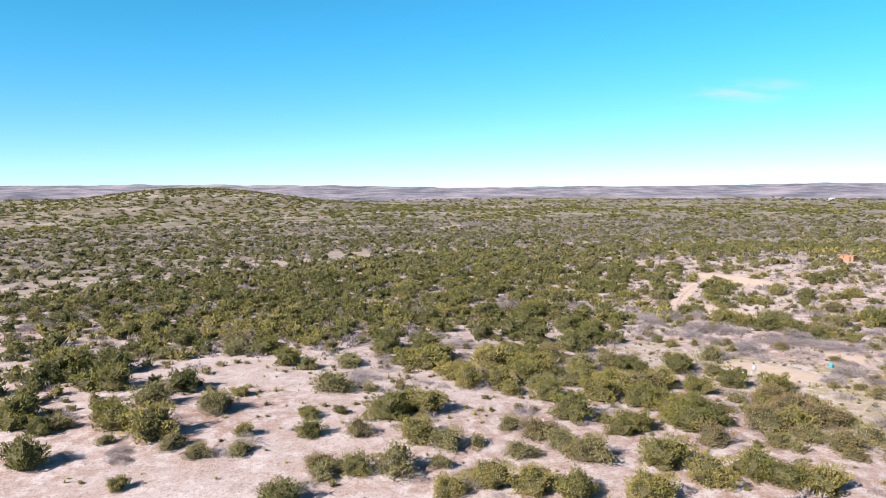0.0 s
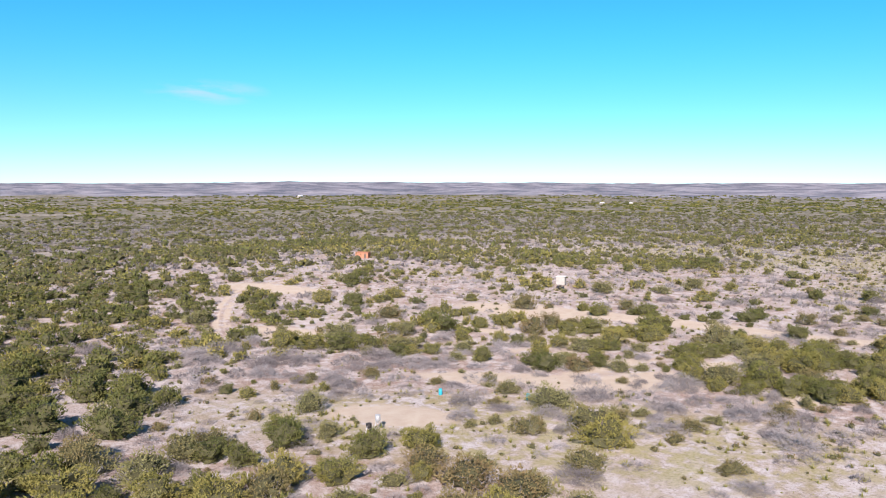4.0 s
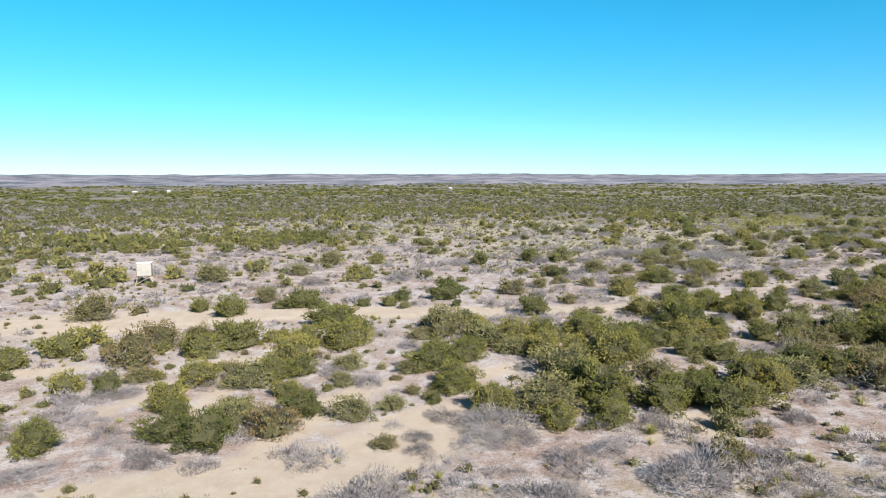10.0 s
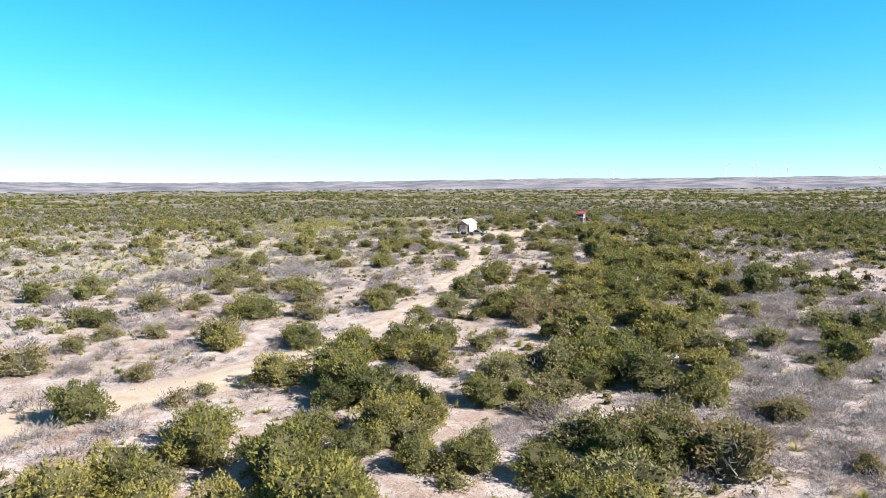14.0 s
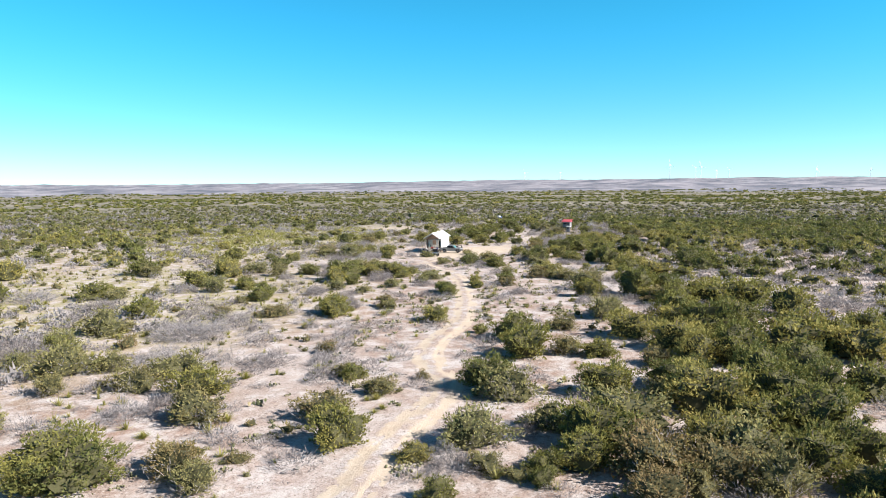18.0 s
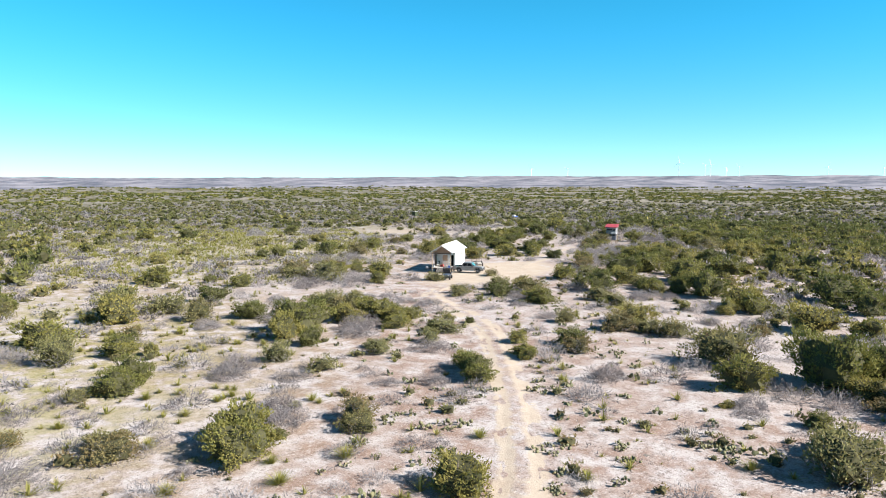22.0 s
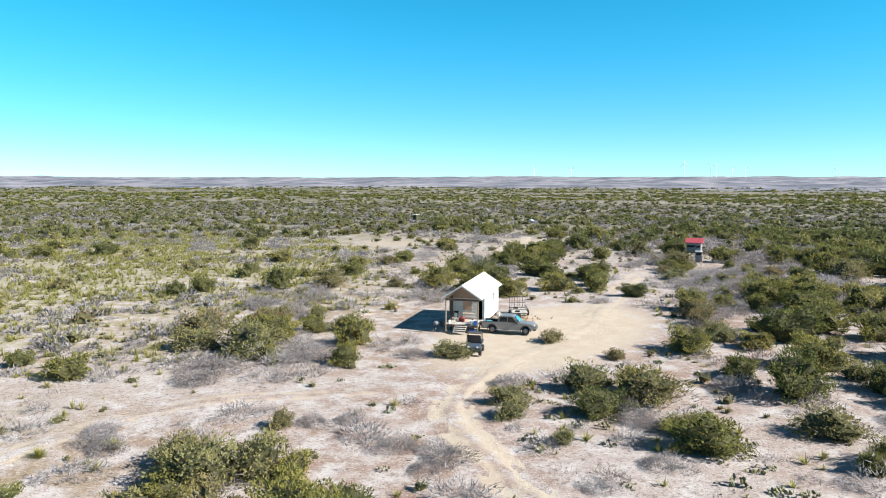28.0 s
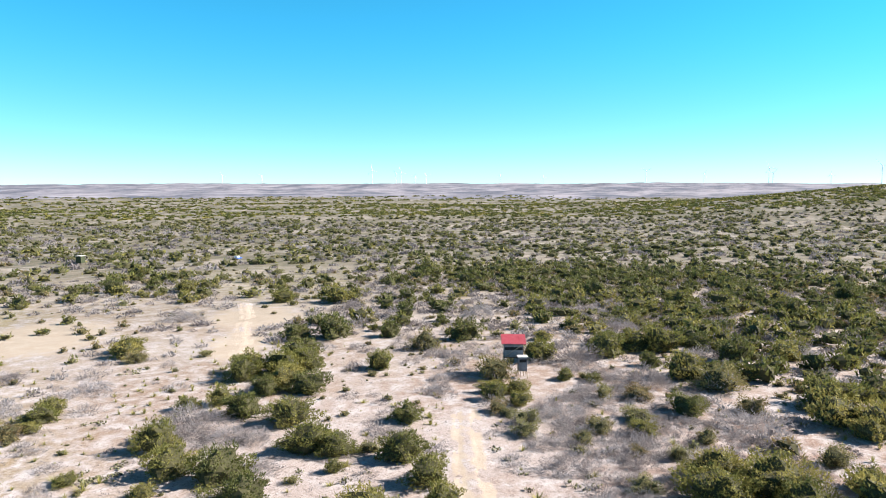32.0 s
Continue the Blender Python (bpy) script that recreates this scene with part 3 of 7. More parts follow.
# porch deck and steps
for i in range(20):
    y = 0.0 + i * 0.15
    part("deck_board", box((-1.72, y, DECK - 0.04), (1.72, y + 0.142, DECK), 0.006), DECKING, cabin)
part("rim_joist", box((-1.7, -0.03, DECK - 0.24), (1.7, -0.005, DECK - 0.045)), DARK_WOOD, cabin)
for x in (-1.68, 0, 1.68):
    part("joist", box((x - 0.03, 0.02, DECK - 0.24), (x + 0.03, 2.98, DECK - 0.045)), DARK_WOOD, cabin)
for x in (-1.5, 1.5):
    part("deck_pier", box((x - 0.1, 1.4, -0.2), (x + 0.1, 1.6, DECK - 0.24)), DARK_WOOD, cabin)
steps = thing("porch_steps", CABIN, "short flight of bare wooden porch steps", "steps")
for i in range(4):
    z = 0.16 * (i + 1)
    part("tread", box((-0.72, -0.95 + i * 0.24, z - 0.04), (0.55, -0.69 + i * 0.24, z), 0.006), DECKING, steps)
for x in (-0.70, 0.50):
    part("stringer_board", rod((x, -0.9, 0.02), (x, -0.06, 0.62), 0.035, sides=6), TIMBER, steps)


def on_cabin(x, y, z, turn=0):
    return CABIN @ pose(x, y, z, 0, 0, turn)


def folding_chair(m, mat, label):
    c = thing("camp_chair", m, label, "chair", "chairs at the porch")
    part("seat", box((-0.24, -0.22, 0.42), (0.24, 0.22, 0.45), 0.01), mat, c)
    part("backrest", box((-0.24, 0.21, 0.50), (0.24, 0.245, 0.95), 0.012), mat, c)
    for x in (-0.25, 0.25):
        part("leg", rod((x, -0.25, 0.0), (x, 0.22, 0.48), 0.014), BLACK_STEEL, c)
        part("leg", rod((x, 0.25, 0.0), (x, -0.22, 0.48), 0.014), BLACK_STEEL, c)
        part("armrest", box((x - 0.03, -0.24, 0.62), (x + 0.03, 0.24, 0.65), 0.008), BLACK_STEEL, c)
        part("backrest_post", rod((x, 0.22, 0.45), (x, 0.24, 0.97), 0.014), BLACK_STEEL, c)


folding_chair(on_cabin(-1.15, 2.2, DECK, 10), BLACK_STEEL, "black folding camp chair on the porch deck")
folding_chair(on_cabin(-1.05, 1.1, DECK, -30), WHITE_PAINT, "white folding chair on the porch deck")
folding_chair(on_cabin(-1.95, 0.2, 0.0, 150), BLACK_STEEL, "dark folding chair on the bare yard")
bench = thing("porch_bench", on_cabin(0.35, 1.35, DECK, 0), "low brown wooden bench on the porch", "bench")
part("seat", box((-0.6, -0.2, 0.36), (0.6, 0.2, 0.42), 0.01), DARK_WOOD, bench)
for x in (-0.5, 0.5):
    part("leg", box((x - 0.05, -0.17, 0), (x + 0.05, 0.17, 0.36), 0.006), DARK_WOOD, bench)
table = thing("porch_table", on_cabin(0.1, 2.55, DECK, 0), "brown folding table by the cabin wall", "table")
part("tabletop", box((-0.6, -0.25, 0.70), (0.6, 0.25, 0.74), 0.01), TIMBER, table)
for x in (-0.5, 0.5):
    for y in (-0.22, 0.22):
        part("leg", rod((x, y, 0), (x, y, 0.70), 0.016), GREY_STEEL, table)


def jug(m, mat, label, r=0.14, h=0.36):
    j = thing("jug", m, label, "container")
    part("body", lathe([(r * 0.9, 0), (r, 0.03), (r, h * 0.75), (r * 0.45, h * 0.92)], 14), mat, j, smooth=True)
    part("cap", lathe([(r * 0.3, h * 0.92), (r * 0.3, h), (r * 0.2, h + 0.01)], 10), BLACK_STEEL, j)
    part("handle", rod((r * 0.5, 0, h * 0.9), (r * 1.02, 0, h * 0.6), 0.015), mat, j)


jug(on_cabin(-0.25, 1.75, DECK), RED_PLASTIC, "red plastic fuel jug on the porch deck", 0.2, 0.5)
jug(on_cabin(-0.6, 1.9, DECK), RED_PLASTIC, "small red plastic jug on the porch deck")
jug(on_cabin(-1.45, 0.5, DECK), WHITE_PAINT, "white plastic jug on the porch deck")
jug(on_cabin(0.9, 0.75, DECK), WHITE_PAINT, "white plastic jug beside a blue tub", 0.13, 0.4)


def tub(m, mat, label, w=0.35, d=0.26, h=0.4):
    t = thing("storage_tub", m, label, "storage tub")
    part("body", prism([(-w * 0.88, 0), (w * 0.88, 0), (w, h), (-w, h)], -d, d, 0.012), mat, t)
    part("lid", box((-w - 0.02, -d - 0.02, h), (w + 0.02, d + 0.02, h + 0.045), 0.01), mat, t)


tub(on_cabin(1.42, 0.3, DECK, 5), BLUE_PLASTIC, "blue plastic tub at the porch corner", 0.2, 0.18, 0.36)
tub(on_cabin(1.05, 0.4, 0.0, 0), BLUE_PLASTIC, "blue tub pushed under the porch deck", 0.3, 0.25, 0.26)
tub(on_cabin(1.02, 0.32, DECK, 20), WHITE_PAINT, "white plastic tub on the porch deck", 0.2, 0.18, 0.36)
grill = thing("barbecue", on_cabin(-2.75, 0.1, 0.0, 20), "black barbecue on thin legs beside the porch", "barbecue")
part("bowl", lathe([(0.12, 0.55), (0.26, 0.64), (0.30, 0.80), (0.27, 0.92), (0.12, 1.02)], 16), GREY_PANEL, grill, smooth=True)
part("shelf", box((0.28, -0.2, 0.78), (0.62, 0.2, 0.81), 0.006), GREY_STEEL, grill)
for a in range(3):
    part("leg", rod((0.12 * math.cos(a * 2.1), 0.12 * math.sin(a * 2.1), 0.58), (0.3 * math.cos(a * 2.1), 0.3 * math.sin(a * 2.1), 0), 0.014), BLACK_STEEL, grill)


stump = thing("stump", pose(104.6, 238.6, float(ground_z(104.6, 238.6)), 0, 0, 0), "cut reddish cedar stump in the yard", "stump")
part("trunk", lathe([(0.24, -0.1), (0.19, 0.12), (0.17, 0.5), (0.16, 0.62)], 10), PINK_PLY, stump)
part("bark", lathe([(0.26, -0.1), (0.205, 0.12), (0.185, 0.48), (0.18, 0.5)], 10), BARK, stump)


def board(x, y, turn, n, label):
    b = thing("plank_pile", pose(x, y, float(ground_z(x, y)) + 0.02, 0, 0, turn), label, "planks", "loose boards in the yard")
    for i in range(n):
        part("plank", box((-1.2 + 0.1 * i, -0.09 + 0.2 * i, 0.01 * i), (1.2 - 0.17 * i, 0.07 + 0.2 * i, 0.035 + 0.01 * i), 0.005), DECKING if i % 2 else TIMBER, b)


board(103.6, 235.5, 40, 1, "single dark plank lying on the soil")
board(100.8, 238.2, 15, 4, "small heap of bleached boards on the soil")
board(98.6, 236.0, 70, 3, "scattered grey boards on the soil")
board(101.2, 228.4, -46, 1, "pale plank beside the cabin shadow")
post = thing("gas_bottle", on_cabin(2.1, 9.4, 0.0, 0), "white gas bottle against the cabin wall", "gas bottle")
part("body", lathe([(0.09, 0), (0.10, 0.04), (0.10, 0.44), (0.07, 0.52), (0.04, 0.54)], 14), WHITE_PAINT, post, smooth=True)
part("valve", lathe([(0.03, 0.54), (0.03, 0.62), (0.015, 0.63)], 8), GREY_STEEL, post)

# ---- vehicles ----
def wheel(parent, x, y, r, w, rim=RIM):
    out = 1 if y > 0 else -1
    m = Matrix.Translation((x, y, r)) @ Matrix.Rotation(radians(90), 4, "X")
    wh = part("wheel", lathe([(r * 0.62, -w / 2), (r * 0.94, -w / 2), (r, -w * 0.3), (r, w * 0.3), (r * 0.94, w / 2), (r * 0.62, w / 2)], 24, m), RUBBER, parent, "black rubber tyre", True)
    part("rim", lathe([(r * 0.60, -0.02), (r * 0.62, 0.02), (r * 0.5, 0.035), (r * 0.16, 0.05)], 18, Matrix.Translation((x, y + out * w * 0.46, r)) @ Matrix.Rotation(radians(-90 * out), 4, "X")), rim, wh)
    for k in range(5):
        a = k / 5 * math.tau
        part("spoke", rod((x + r * 0.1 * math.cos(a), y + out * w * 0.52, r + r * 0.1 * math.sin(a)), (x + r * 0.55 * math.cos(a), y + out * w * 0.5, r + r * 0.55 * math.sin(a)), 0.03, 0.022, 6), rim, wh)


def pickup(m):
    """A crew-cab pickup, its nose towards +x."""
    t = thing("pickup_truck", m, "silver-tan crew cab pickup parked on the bare yard", "pickup truck")
    h = 0.93
    # lower body as an outline with the wheel openings cut in it
    low = [(-2.82, 0.62), (-2.84, 1.12), (-0.95, 1.14), (1.02, 1.12), (2.25, 1.05), (2.72, 0.97), (2.84, 0.80), (2.84, 0.52), (2.45, 0.48)]

    def arch(cx, r=0.50):
        return [(cx + r * math.cos(a), 0.40 + r * math.sin(a)) for a in np.linspace(0.16, math.pi - 0.16, 9)]

    low += arch(1.86) + [(1.30, 0.42), (-1.14, 0.42)] + arch(-1.71) + [(-2.3, 0.52)]
    for y0, y1 in ((-h, -h + 0.16), (h - 0.16, h)):
        part("side_panel", prism(low, y0, y1, 0.02), TRUCK_PAINT, t)
    part("floor_pan", box((-2.75, -h + 0.17, 0.44), (2.5, h - 0.17, 0.60)), FLARE, t)
    bed = part("truck_bed", box((-2.72, -h + 0.165, 0.62), (-1.22, h - 0.165, 0.70)), BLACK_STEEL, t, "dark open load bed")
    part("tailgate", box((-2.88, -h + 0.02, 0.62), (-2.80, h - 0.02, 1.12), 0.015), TRUCK_PAINT, bed)
    part("bulkhead", box((-1.22, -h + 0.05, 0.62), (-1.16, h - 0.05, 1.16)), TRUCK_PAINT, bed)
    for y in (-h + 0.185, h - 0.185):
        part("bed_liner", box((-2.72, y - 0.01, 0.70), (-1.22, y + 0.01, 1.12)), BLACK_STEEL, bed)
    for y in (-h + 0.27, h - 0.27):
        part("wheel_tub", box((-2.22, y - 0.07, 0.70), (-1.24, y + 0.07, 0.90), 0.03), BLACK_STEEL, bed)
    for y in (-h + 0.08, h - 0.08):
        part("bed_rail", box((-2.80, y - 0.06, 1.13), (-1.19, y + 0.06, 1.165), 0.01), FLARE, bed)
    part("bonnet", prism([(0.98, 0.85), (1.02, 1.15), (2.25, 1.09), (2.70, 0.99), (2.78, 0.85)], -h + 0.14, h - 0.14, 0.03), TRUCK_PAINT, t)
    part("grille", box((2.78, -0.52, 0.66), (2.86, 0.52, 0.90), 0.02), FLARE, t)
    part("front_bumper", prism([(2.60, 0.42), (2.92, 0.45), (2.95, 0.60), (2.82, 0.68), (2.60, 0.66)], -h + 0.01, h - 0.01, 0.03), FLARE, t)
    part("rear_bumper", box((-3.0, -h + 0.04, 0.46), (-2.84, h - 0.04, 0.62), 0.03), GREY_STEEL, t)
    # cab: a tapered greenhouse with panes and pillars
    cab = part("cab", prism([(-1.18, 1.12), (-1.12, 1.30), (-0.98, 1.74), (-0.70, 1.80), (0.38, 1.79), (0.62, 1.72), (1.18, 1.14)], -h + 0.15, h - 0.15, 0.05), TRUCK_PAINT, t, smooth=False)
    for s in (-1, 1):
        y0, y1 = s * (h - 0.165), s * (h - 0.138)
        part("side_window", prism([(-0.98, 1.20), (-0.86, 1.66), (-0.14, 1.68), (-0.14, 1.18)], min(y0, y1), max(y0, y1)), GLASS_DARK, cab)
        part("side_window", prism([(-0.06, 1.18), (-0.06, 1.68), (0.42, 1.67), (0.92, 1.18)], min(y0, y1), max(y0, y1)), GLASS_DARK, cab)
        mirror = part("mirror", box((0.80, s * (h + 0.02), 1.14), (0.98, s * (h + 0.24), 1.32), 0.03), FLARE, t)
        for x in (-0.15, 0.82):
            part("door_handle", box((x - 0.28, s * (h - 0.002), 0.98), (x - 0.12, s * (h + 0.03), 1.02), 0.008), FLARE, t)
        for x in (-1.19, -0.1, 1.02):
            part("door_seam", box((x - 0.006, s * (h - 0.004), 0.46), (x + 0.006, s * (h + 0.003), 1.12)), SHADE_DARK, t)
        part("running_board", box((-1.05, s * (h - 0.05), 0.36), (1.2, s * (h + 0.10), 0.42), 0.015), GREY_STEEL, t)
        for cx in (-1.71, 1.86):
            bm = bmesh.new()
            pts = [(cx + 0.53 * math.cos(a), 0.40 + 0.53 * math.sin(a)) for a in np.linspace(-0.1, math.pi + 0.1, 12)]
            for p, q in zip(pts, pts[1:]):
                rod((p[0], s * (h + 0.01), p[1]), (q[0], s * (h + 0.01), q[1]), 0.055, sides=6, bm=bm)
            part("wheel_flare", bm, FLARE, t)
        part("headlight", box((2.66, s * 0.58 if s > 0 else -0.88, 0.80), (2.83, 0.88 if s > 0 else -0.58, 0.97), 0.03), LAMP_CLEAR, t)
        part("tail_light", box((-2.90, s * 0.80 if s > 0 else -0.92, 0.78), (-2.83, 0.92 if s > 0 else -0.80, 1.08), 0.015), LAMP_RED, t)
        for x in (-1.71, 1.86):
            wheel(t, x, s * 0.80, 0.39, 0.26)
    slant = Matrix.Translation((0.92, 0, 1.45)) @ Matrix.Rotation(radians(-44), 4, "Y")
    part("windscreen", box((-0.01, -h + 0.24, -0.37), (0.03, h - 0.24, 0.37), 0.01, slant), GLASS_DARK, cab)
    part("sunshade", box((0.032, -h + 0.30, -0.33), (0.040, h - 0.30, 0.31), 0.002, slant), SUNSHADE, cab, "teal folded sun shade behind the windscreen")
    part("rear_window", box((-0.05, -0.55, -0.17), (0.0, 0.55, 0.17), 0.005, Matrix.Translation((-1.05, 0, 1.50)) @ Matrix.Rotation(radians(16), 4, "Y")), GLASS_DARK, cab)
    part("antenna", rod((1.1, -h + 0.18, 1.1), (1.0, -h + 0.18, 1.85), 0.008), BLACK_STEEL, t)
    return t


heading = math.degrees(math.atan2(-0.72, 0.695))
pickup(pose(109.45, 222.5, 0.02, 0, 0, heading) @ pose(-0.12, 0, 0) @ Matrix.Diagonal((0.955, 1, 1, 1)))
box_in_bed = thing("storage_box", pose(109.45, 222.5, 0.72, 0, 0, heading) @ pose(-2.3, 0.35, 0), "teal plastic box in the load bed", "box")
part("body", box((-0.28, -0.2, 0), (0.28, 0.2, 0.28), 0.02), TEAL_PLASTIC, box_in_bed)
part("lid", box((-0.30, -0.22, 0.28), (0.30, 0.22, 0.33), 0.015), TEAL_PLASTIC, box_in_bed)

utv = thing("utility_buggy", pose(101.4, 217.15, 0.0, 0, 0, math.degrees(math.atan2(-0.74, -0.67))), "dark slate-blue utility buggy with a roll cage", "utility buggy")
part("body", prism([(-1.25, 0.35), (-1.25, 0.80), (-0.35, 0.82), (-0.30, 0.48), (0.35, 0.48), (0.45, 0.95), (1.10, 0.82), (1.22, 0.55), (1.15, 0.32)], -0.52, 0.52, 0.03), UTV_BLUE, utv)
part("dump_bed", box((-1.35, -0.66, 0.80), (-0.38, 0.66, 1.05), 0.02), FLARE, utv)
part("bonnet", prism([(0.42, 0.70), (0.48, 1.02), (1.05, 0.90), (1.22, 0.68)], -0.60, 0.60, 0.03), UTV_BLUE, utv)
part("bench_seat", box((-0.40, -0.55, 0.60), (0.05, 0.55, 0.74), 0.03), BLACK_STEEL, utv)
part("bench_back", box((-0.42, -0.55, 0.74), (-0.32, 0.55, 1.15), 0.03), BLACK_STEEL, utv)
part("bumper", rod((1.32, -0.5, 0.52), (1.32, 0.5, 0.52), 0.035), BLACK_STEEL, utv)
part("windscreen", box((0.40, -0.60, 1.02), (0.425, 0.60, 1.72), 0.004), GLASS_DARK, utv)
part("roof_rack", box((-0.40, -0.62, 1.86), (0.30, 0.62, 1.885), 0.008), FLARE, utv)
for s in (-1, 1):
    part("cage_bar", rod((0.46, s * 0.64, 0.95), (0.32, s * 0.64, 1.86), 0.028), BLACK_STEEL, utv)
    part("cage_bar", rod((-0.42, s * 0.64, 0.80), (-0.40, s * 0.64, 2.02), 0.028), BLACK_STEEL, utv)
    part("cage_bar", rod((-0.40, s * 0.64, 1.86), (0.32, s * 0.64, 1.86), 0.028), BLACK_STEEL, utv)
    part("headlight", box((1.08, s * 0.30 if s > 0 else -0.50, 0.72), (1.22, 0.50 if s > 0 else -0.30, 0.86), 0.02), LAMP_CLEAR, utv)
    part("mudguard", prism([(0.45, 0.62), (0.55, 0.78), (1.15, 0.76), (1.25, 0.60)], s * 0.60 if s > 0 else -0.78, 0.78 if s > 0 else -0.60, 0.02), FLARE, utv)
    for x in (-0.88, 0.88):
        wheel(utv, x, s * 0.62, 0.31, 0.24, BLACK_STEEL)
for x in (0.32, -0.40):
    part("cage_bar", rod((x, -0.64, 1.86 if x > 0 else 2.02), (x, 0.64, 1.86 if x > 0 else 2.02), 0.028), BLACK_STEEL, utv)

TRAILER = pose(115.83, 229.55, 0, 0, 0, -31.4)
trailer = thing("utility_trailer", TRAILER, "black steel utility trailer with its ramp gate up", "trailer")
for i in range(9):
    x = -0.9 + i * 0.2
    part("deck_plank", box((x + 0.004, -1.6, 0.52), (x + 0.196, 1.6, 0.56), 0.006), DECKING, trailer)
for x in (-0.93, 0.93):
    part("side_rail", box((x - 0.03, -1.63, 0.44), (x + 0.03, 1.63, 0.52)), BLACK_STEEL, trailer)
    part("top_rail", rod((x, -1.6, 0.95), (x, 1.6, 0.95), 0.028), BLACK_STEEL, trailer)
    for y in (-1.6, -0.55, 0.55, 1.6):
        part("stake", box((x - 0.025, y - 0.025, 0.5), (x + 0.025, y + 0.025, 0.95)), BLACK_STEEL, trailer)
    part("mudguard", prism([(-0.42 - 0.15, 0.42), (-0.32 - 0.15, 0.74), (0.02, 0.74), (0.12, 0.42)], x * 1.04 if x > 0 else x * 1.29, x * 1.29 if x > 0 else x * 1.04, 0.01), BLACK_STEEL, trailer)
for s in (-1, 1):
    tw = part("wheel", lathe([(0.2, -0.1), (0.30, -0.1), (0.32, -0.06), (0.32, 0.06), (0.30, 0.1), (0.2, 0.1)], 20, Matrix.Translation((s * 1.08, -0.2, 0.32)) @ Matrix.Rotation(radians(90), 4, "Y")), RUBBER, trailer, smooth=True)
    part("rim", lathe([(0.19, -0.05), (0.19, 0.05), (0.08, 0.07)], 14, Matrix.Translation((s * 1.12, -0.2, 0.32)) @ Matrix.Rotation(radians(90 * s), 4, "Y")), GREY_STEEL, tw)
for y in (-1.63, 1.63):
    part("cross_rail", box((-0.93, y - 0.03, 0.44), (0.93, y + 0.03, 0.52)), BLACK_STEEL, trailer)
part("front_rail", rod((-0.93, -1.6, 0.95), (0.93, -1.6, 0.95), 0.028), BLACK_STEEL, trailer)
gate = part("ramp_gate", box((-0.95, 1.62, 0.58), (0.95, 1.67, 0.64)), BLACK_STEEL, trailer)
part("gate_bar", box((-0.95, 1.62, 1.85), (0.95, 1.67, 1.91)), BLACK_STEEL, gate)
part("gate_bar", box((-0.95, 1.62, 1.15), (0.95, 1.66, 1.19)), BLACK_STEEL, gate)
for i in range(7):
    x = -0.92 + i * 0.3067
    part("gate_upright", box((x - 0.02, 1.625, 0.6), (x + 0.02, 1.665, 1.88)), BLACK_STEEL, gate)
for s in (-1, 1):
    part("drawbar", rod((s * 0.7, -1.62, 0.47), (0, -2.75, 0.45), 0.035), BLACK_STEEL, trailer)
part("jack", rod((0.1, -2.5, 0.0), (0.1, -2.5, 0.85), 0.03), GREY_STEEL, trailer)

# ---- hunting stands ----
ST = pose(174.2, 252.6, float(ground_z(174.2, 252.6)), 0, 0, -58)
stand = thing("hunting_stand", ST, "raised grey metal hunting stand with a red roof", "hunting stand")
part("roof", prism([(-1.55, 4.25), (-1.55, 4.20), (1.55, 4.20), (1.55, 4.25)], -1.45, 1.35), RED_ROOF, stand)
part("roof_slope", box((-1.6, -1.5, -0.03), (1.6, 1.4, 0.03), 0, Matrix.Translation((0, 0, 4.55)) @ Matrix.Rotation(radians(14), 4, "X")), RED_ROOF, stand, "sloping red sheet roof")
for i in range(9):
    x = -1.5 + i * 0.375
    part("roof_rib", box((x - 0.02, -1.5, 0.03), (x + 0.02, 1.4, 0.055), 0, Matrix.Translation((0, 0, 4.55)) @ Matrix.Rotation(radians(14), 4, "X")), RED_ROOF, stand)
for y in (-1.15, 1.15):
    part("wall_panel", box((-1.2, y - 0.02, 2.45), (1.2, y + 0.02, 3.35)), GREY_PANEL, stand)
    part("wall_panel", box((-1.2, y - 0.02, 3.75), (1.2, y + 0.02, 4.2)), GREY_PANEL, stand)
    # a near-black sheet fills the open slot as its inside shade
    part("window_slot", box((-1.15, y - 0.005, 3.35), (1.15, y + 0.005, 3.75)), SHADE_DARK, stand)
    part("brace", rod((-1.15, y - 0.04, 2.5), (1.15, y - 0.04, 4.1), 0.035, sides=6), TIMBER, stand)
for x in (-1.2, 1.2):
    part("wall_panel", box((x - 0.02, -1.15, 2.45), (x + 0.02, 1.15, 4.2)), GREY_PANEL, stand)
part("platform", box((-1.3, -1.25, 2.33), (1.3, 1.25, 2.44)), DARK_WOOD, stand)
for x in (-1.2, 1.2):
    for y in (-1.15, 1.15):
        part("leg", rod((x * 1.1, y * 1.1, -0.2), (x, y, 2.35), 0.07, sides=6), TIMBER, stand)
    part("brace", rod((x * 1.08, -1.2, 0.4), (x, 1.15, 2.2), 0.04, sides=6), TIMBER, stand)
part("brace", rod((-1.25, -1.22, 0.5), (1.2, -1.17, 2.2), 0.04, sides=6), TIMBER, stand)
blind = thing("box_blind", ST @ pose(1.05, -2.1, 0, 0, 0, 6), "small grey box blind with a white lid on short legs", "hunting blind")
part("box", box((-0.55, -0.5, 0.95), (0.55, 0.5, 2.75), 0.01), GREY_PANEL, blind)
part("lid", box((-0.65, -0.6, 2.75), (0.65, 0.6, 2.83), 0.01), WHITE_PAINT, blind)
# slot shade is a near-black plate on the closed box
part("window_slot", box((-0.45, -0.515, 2.1), (0.45, -0.49, 2.5)), SHADE_DARK, blind)
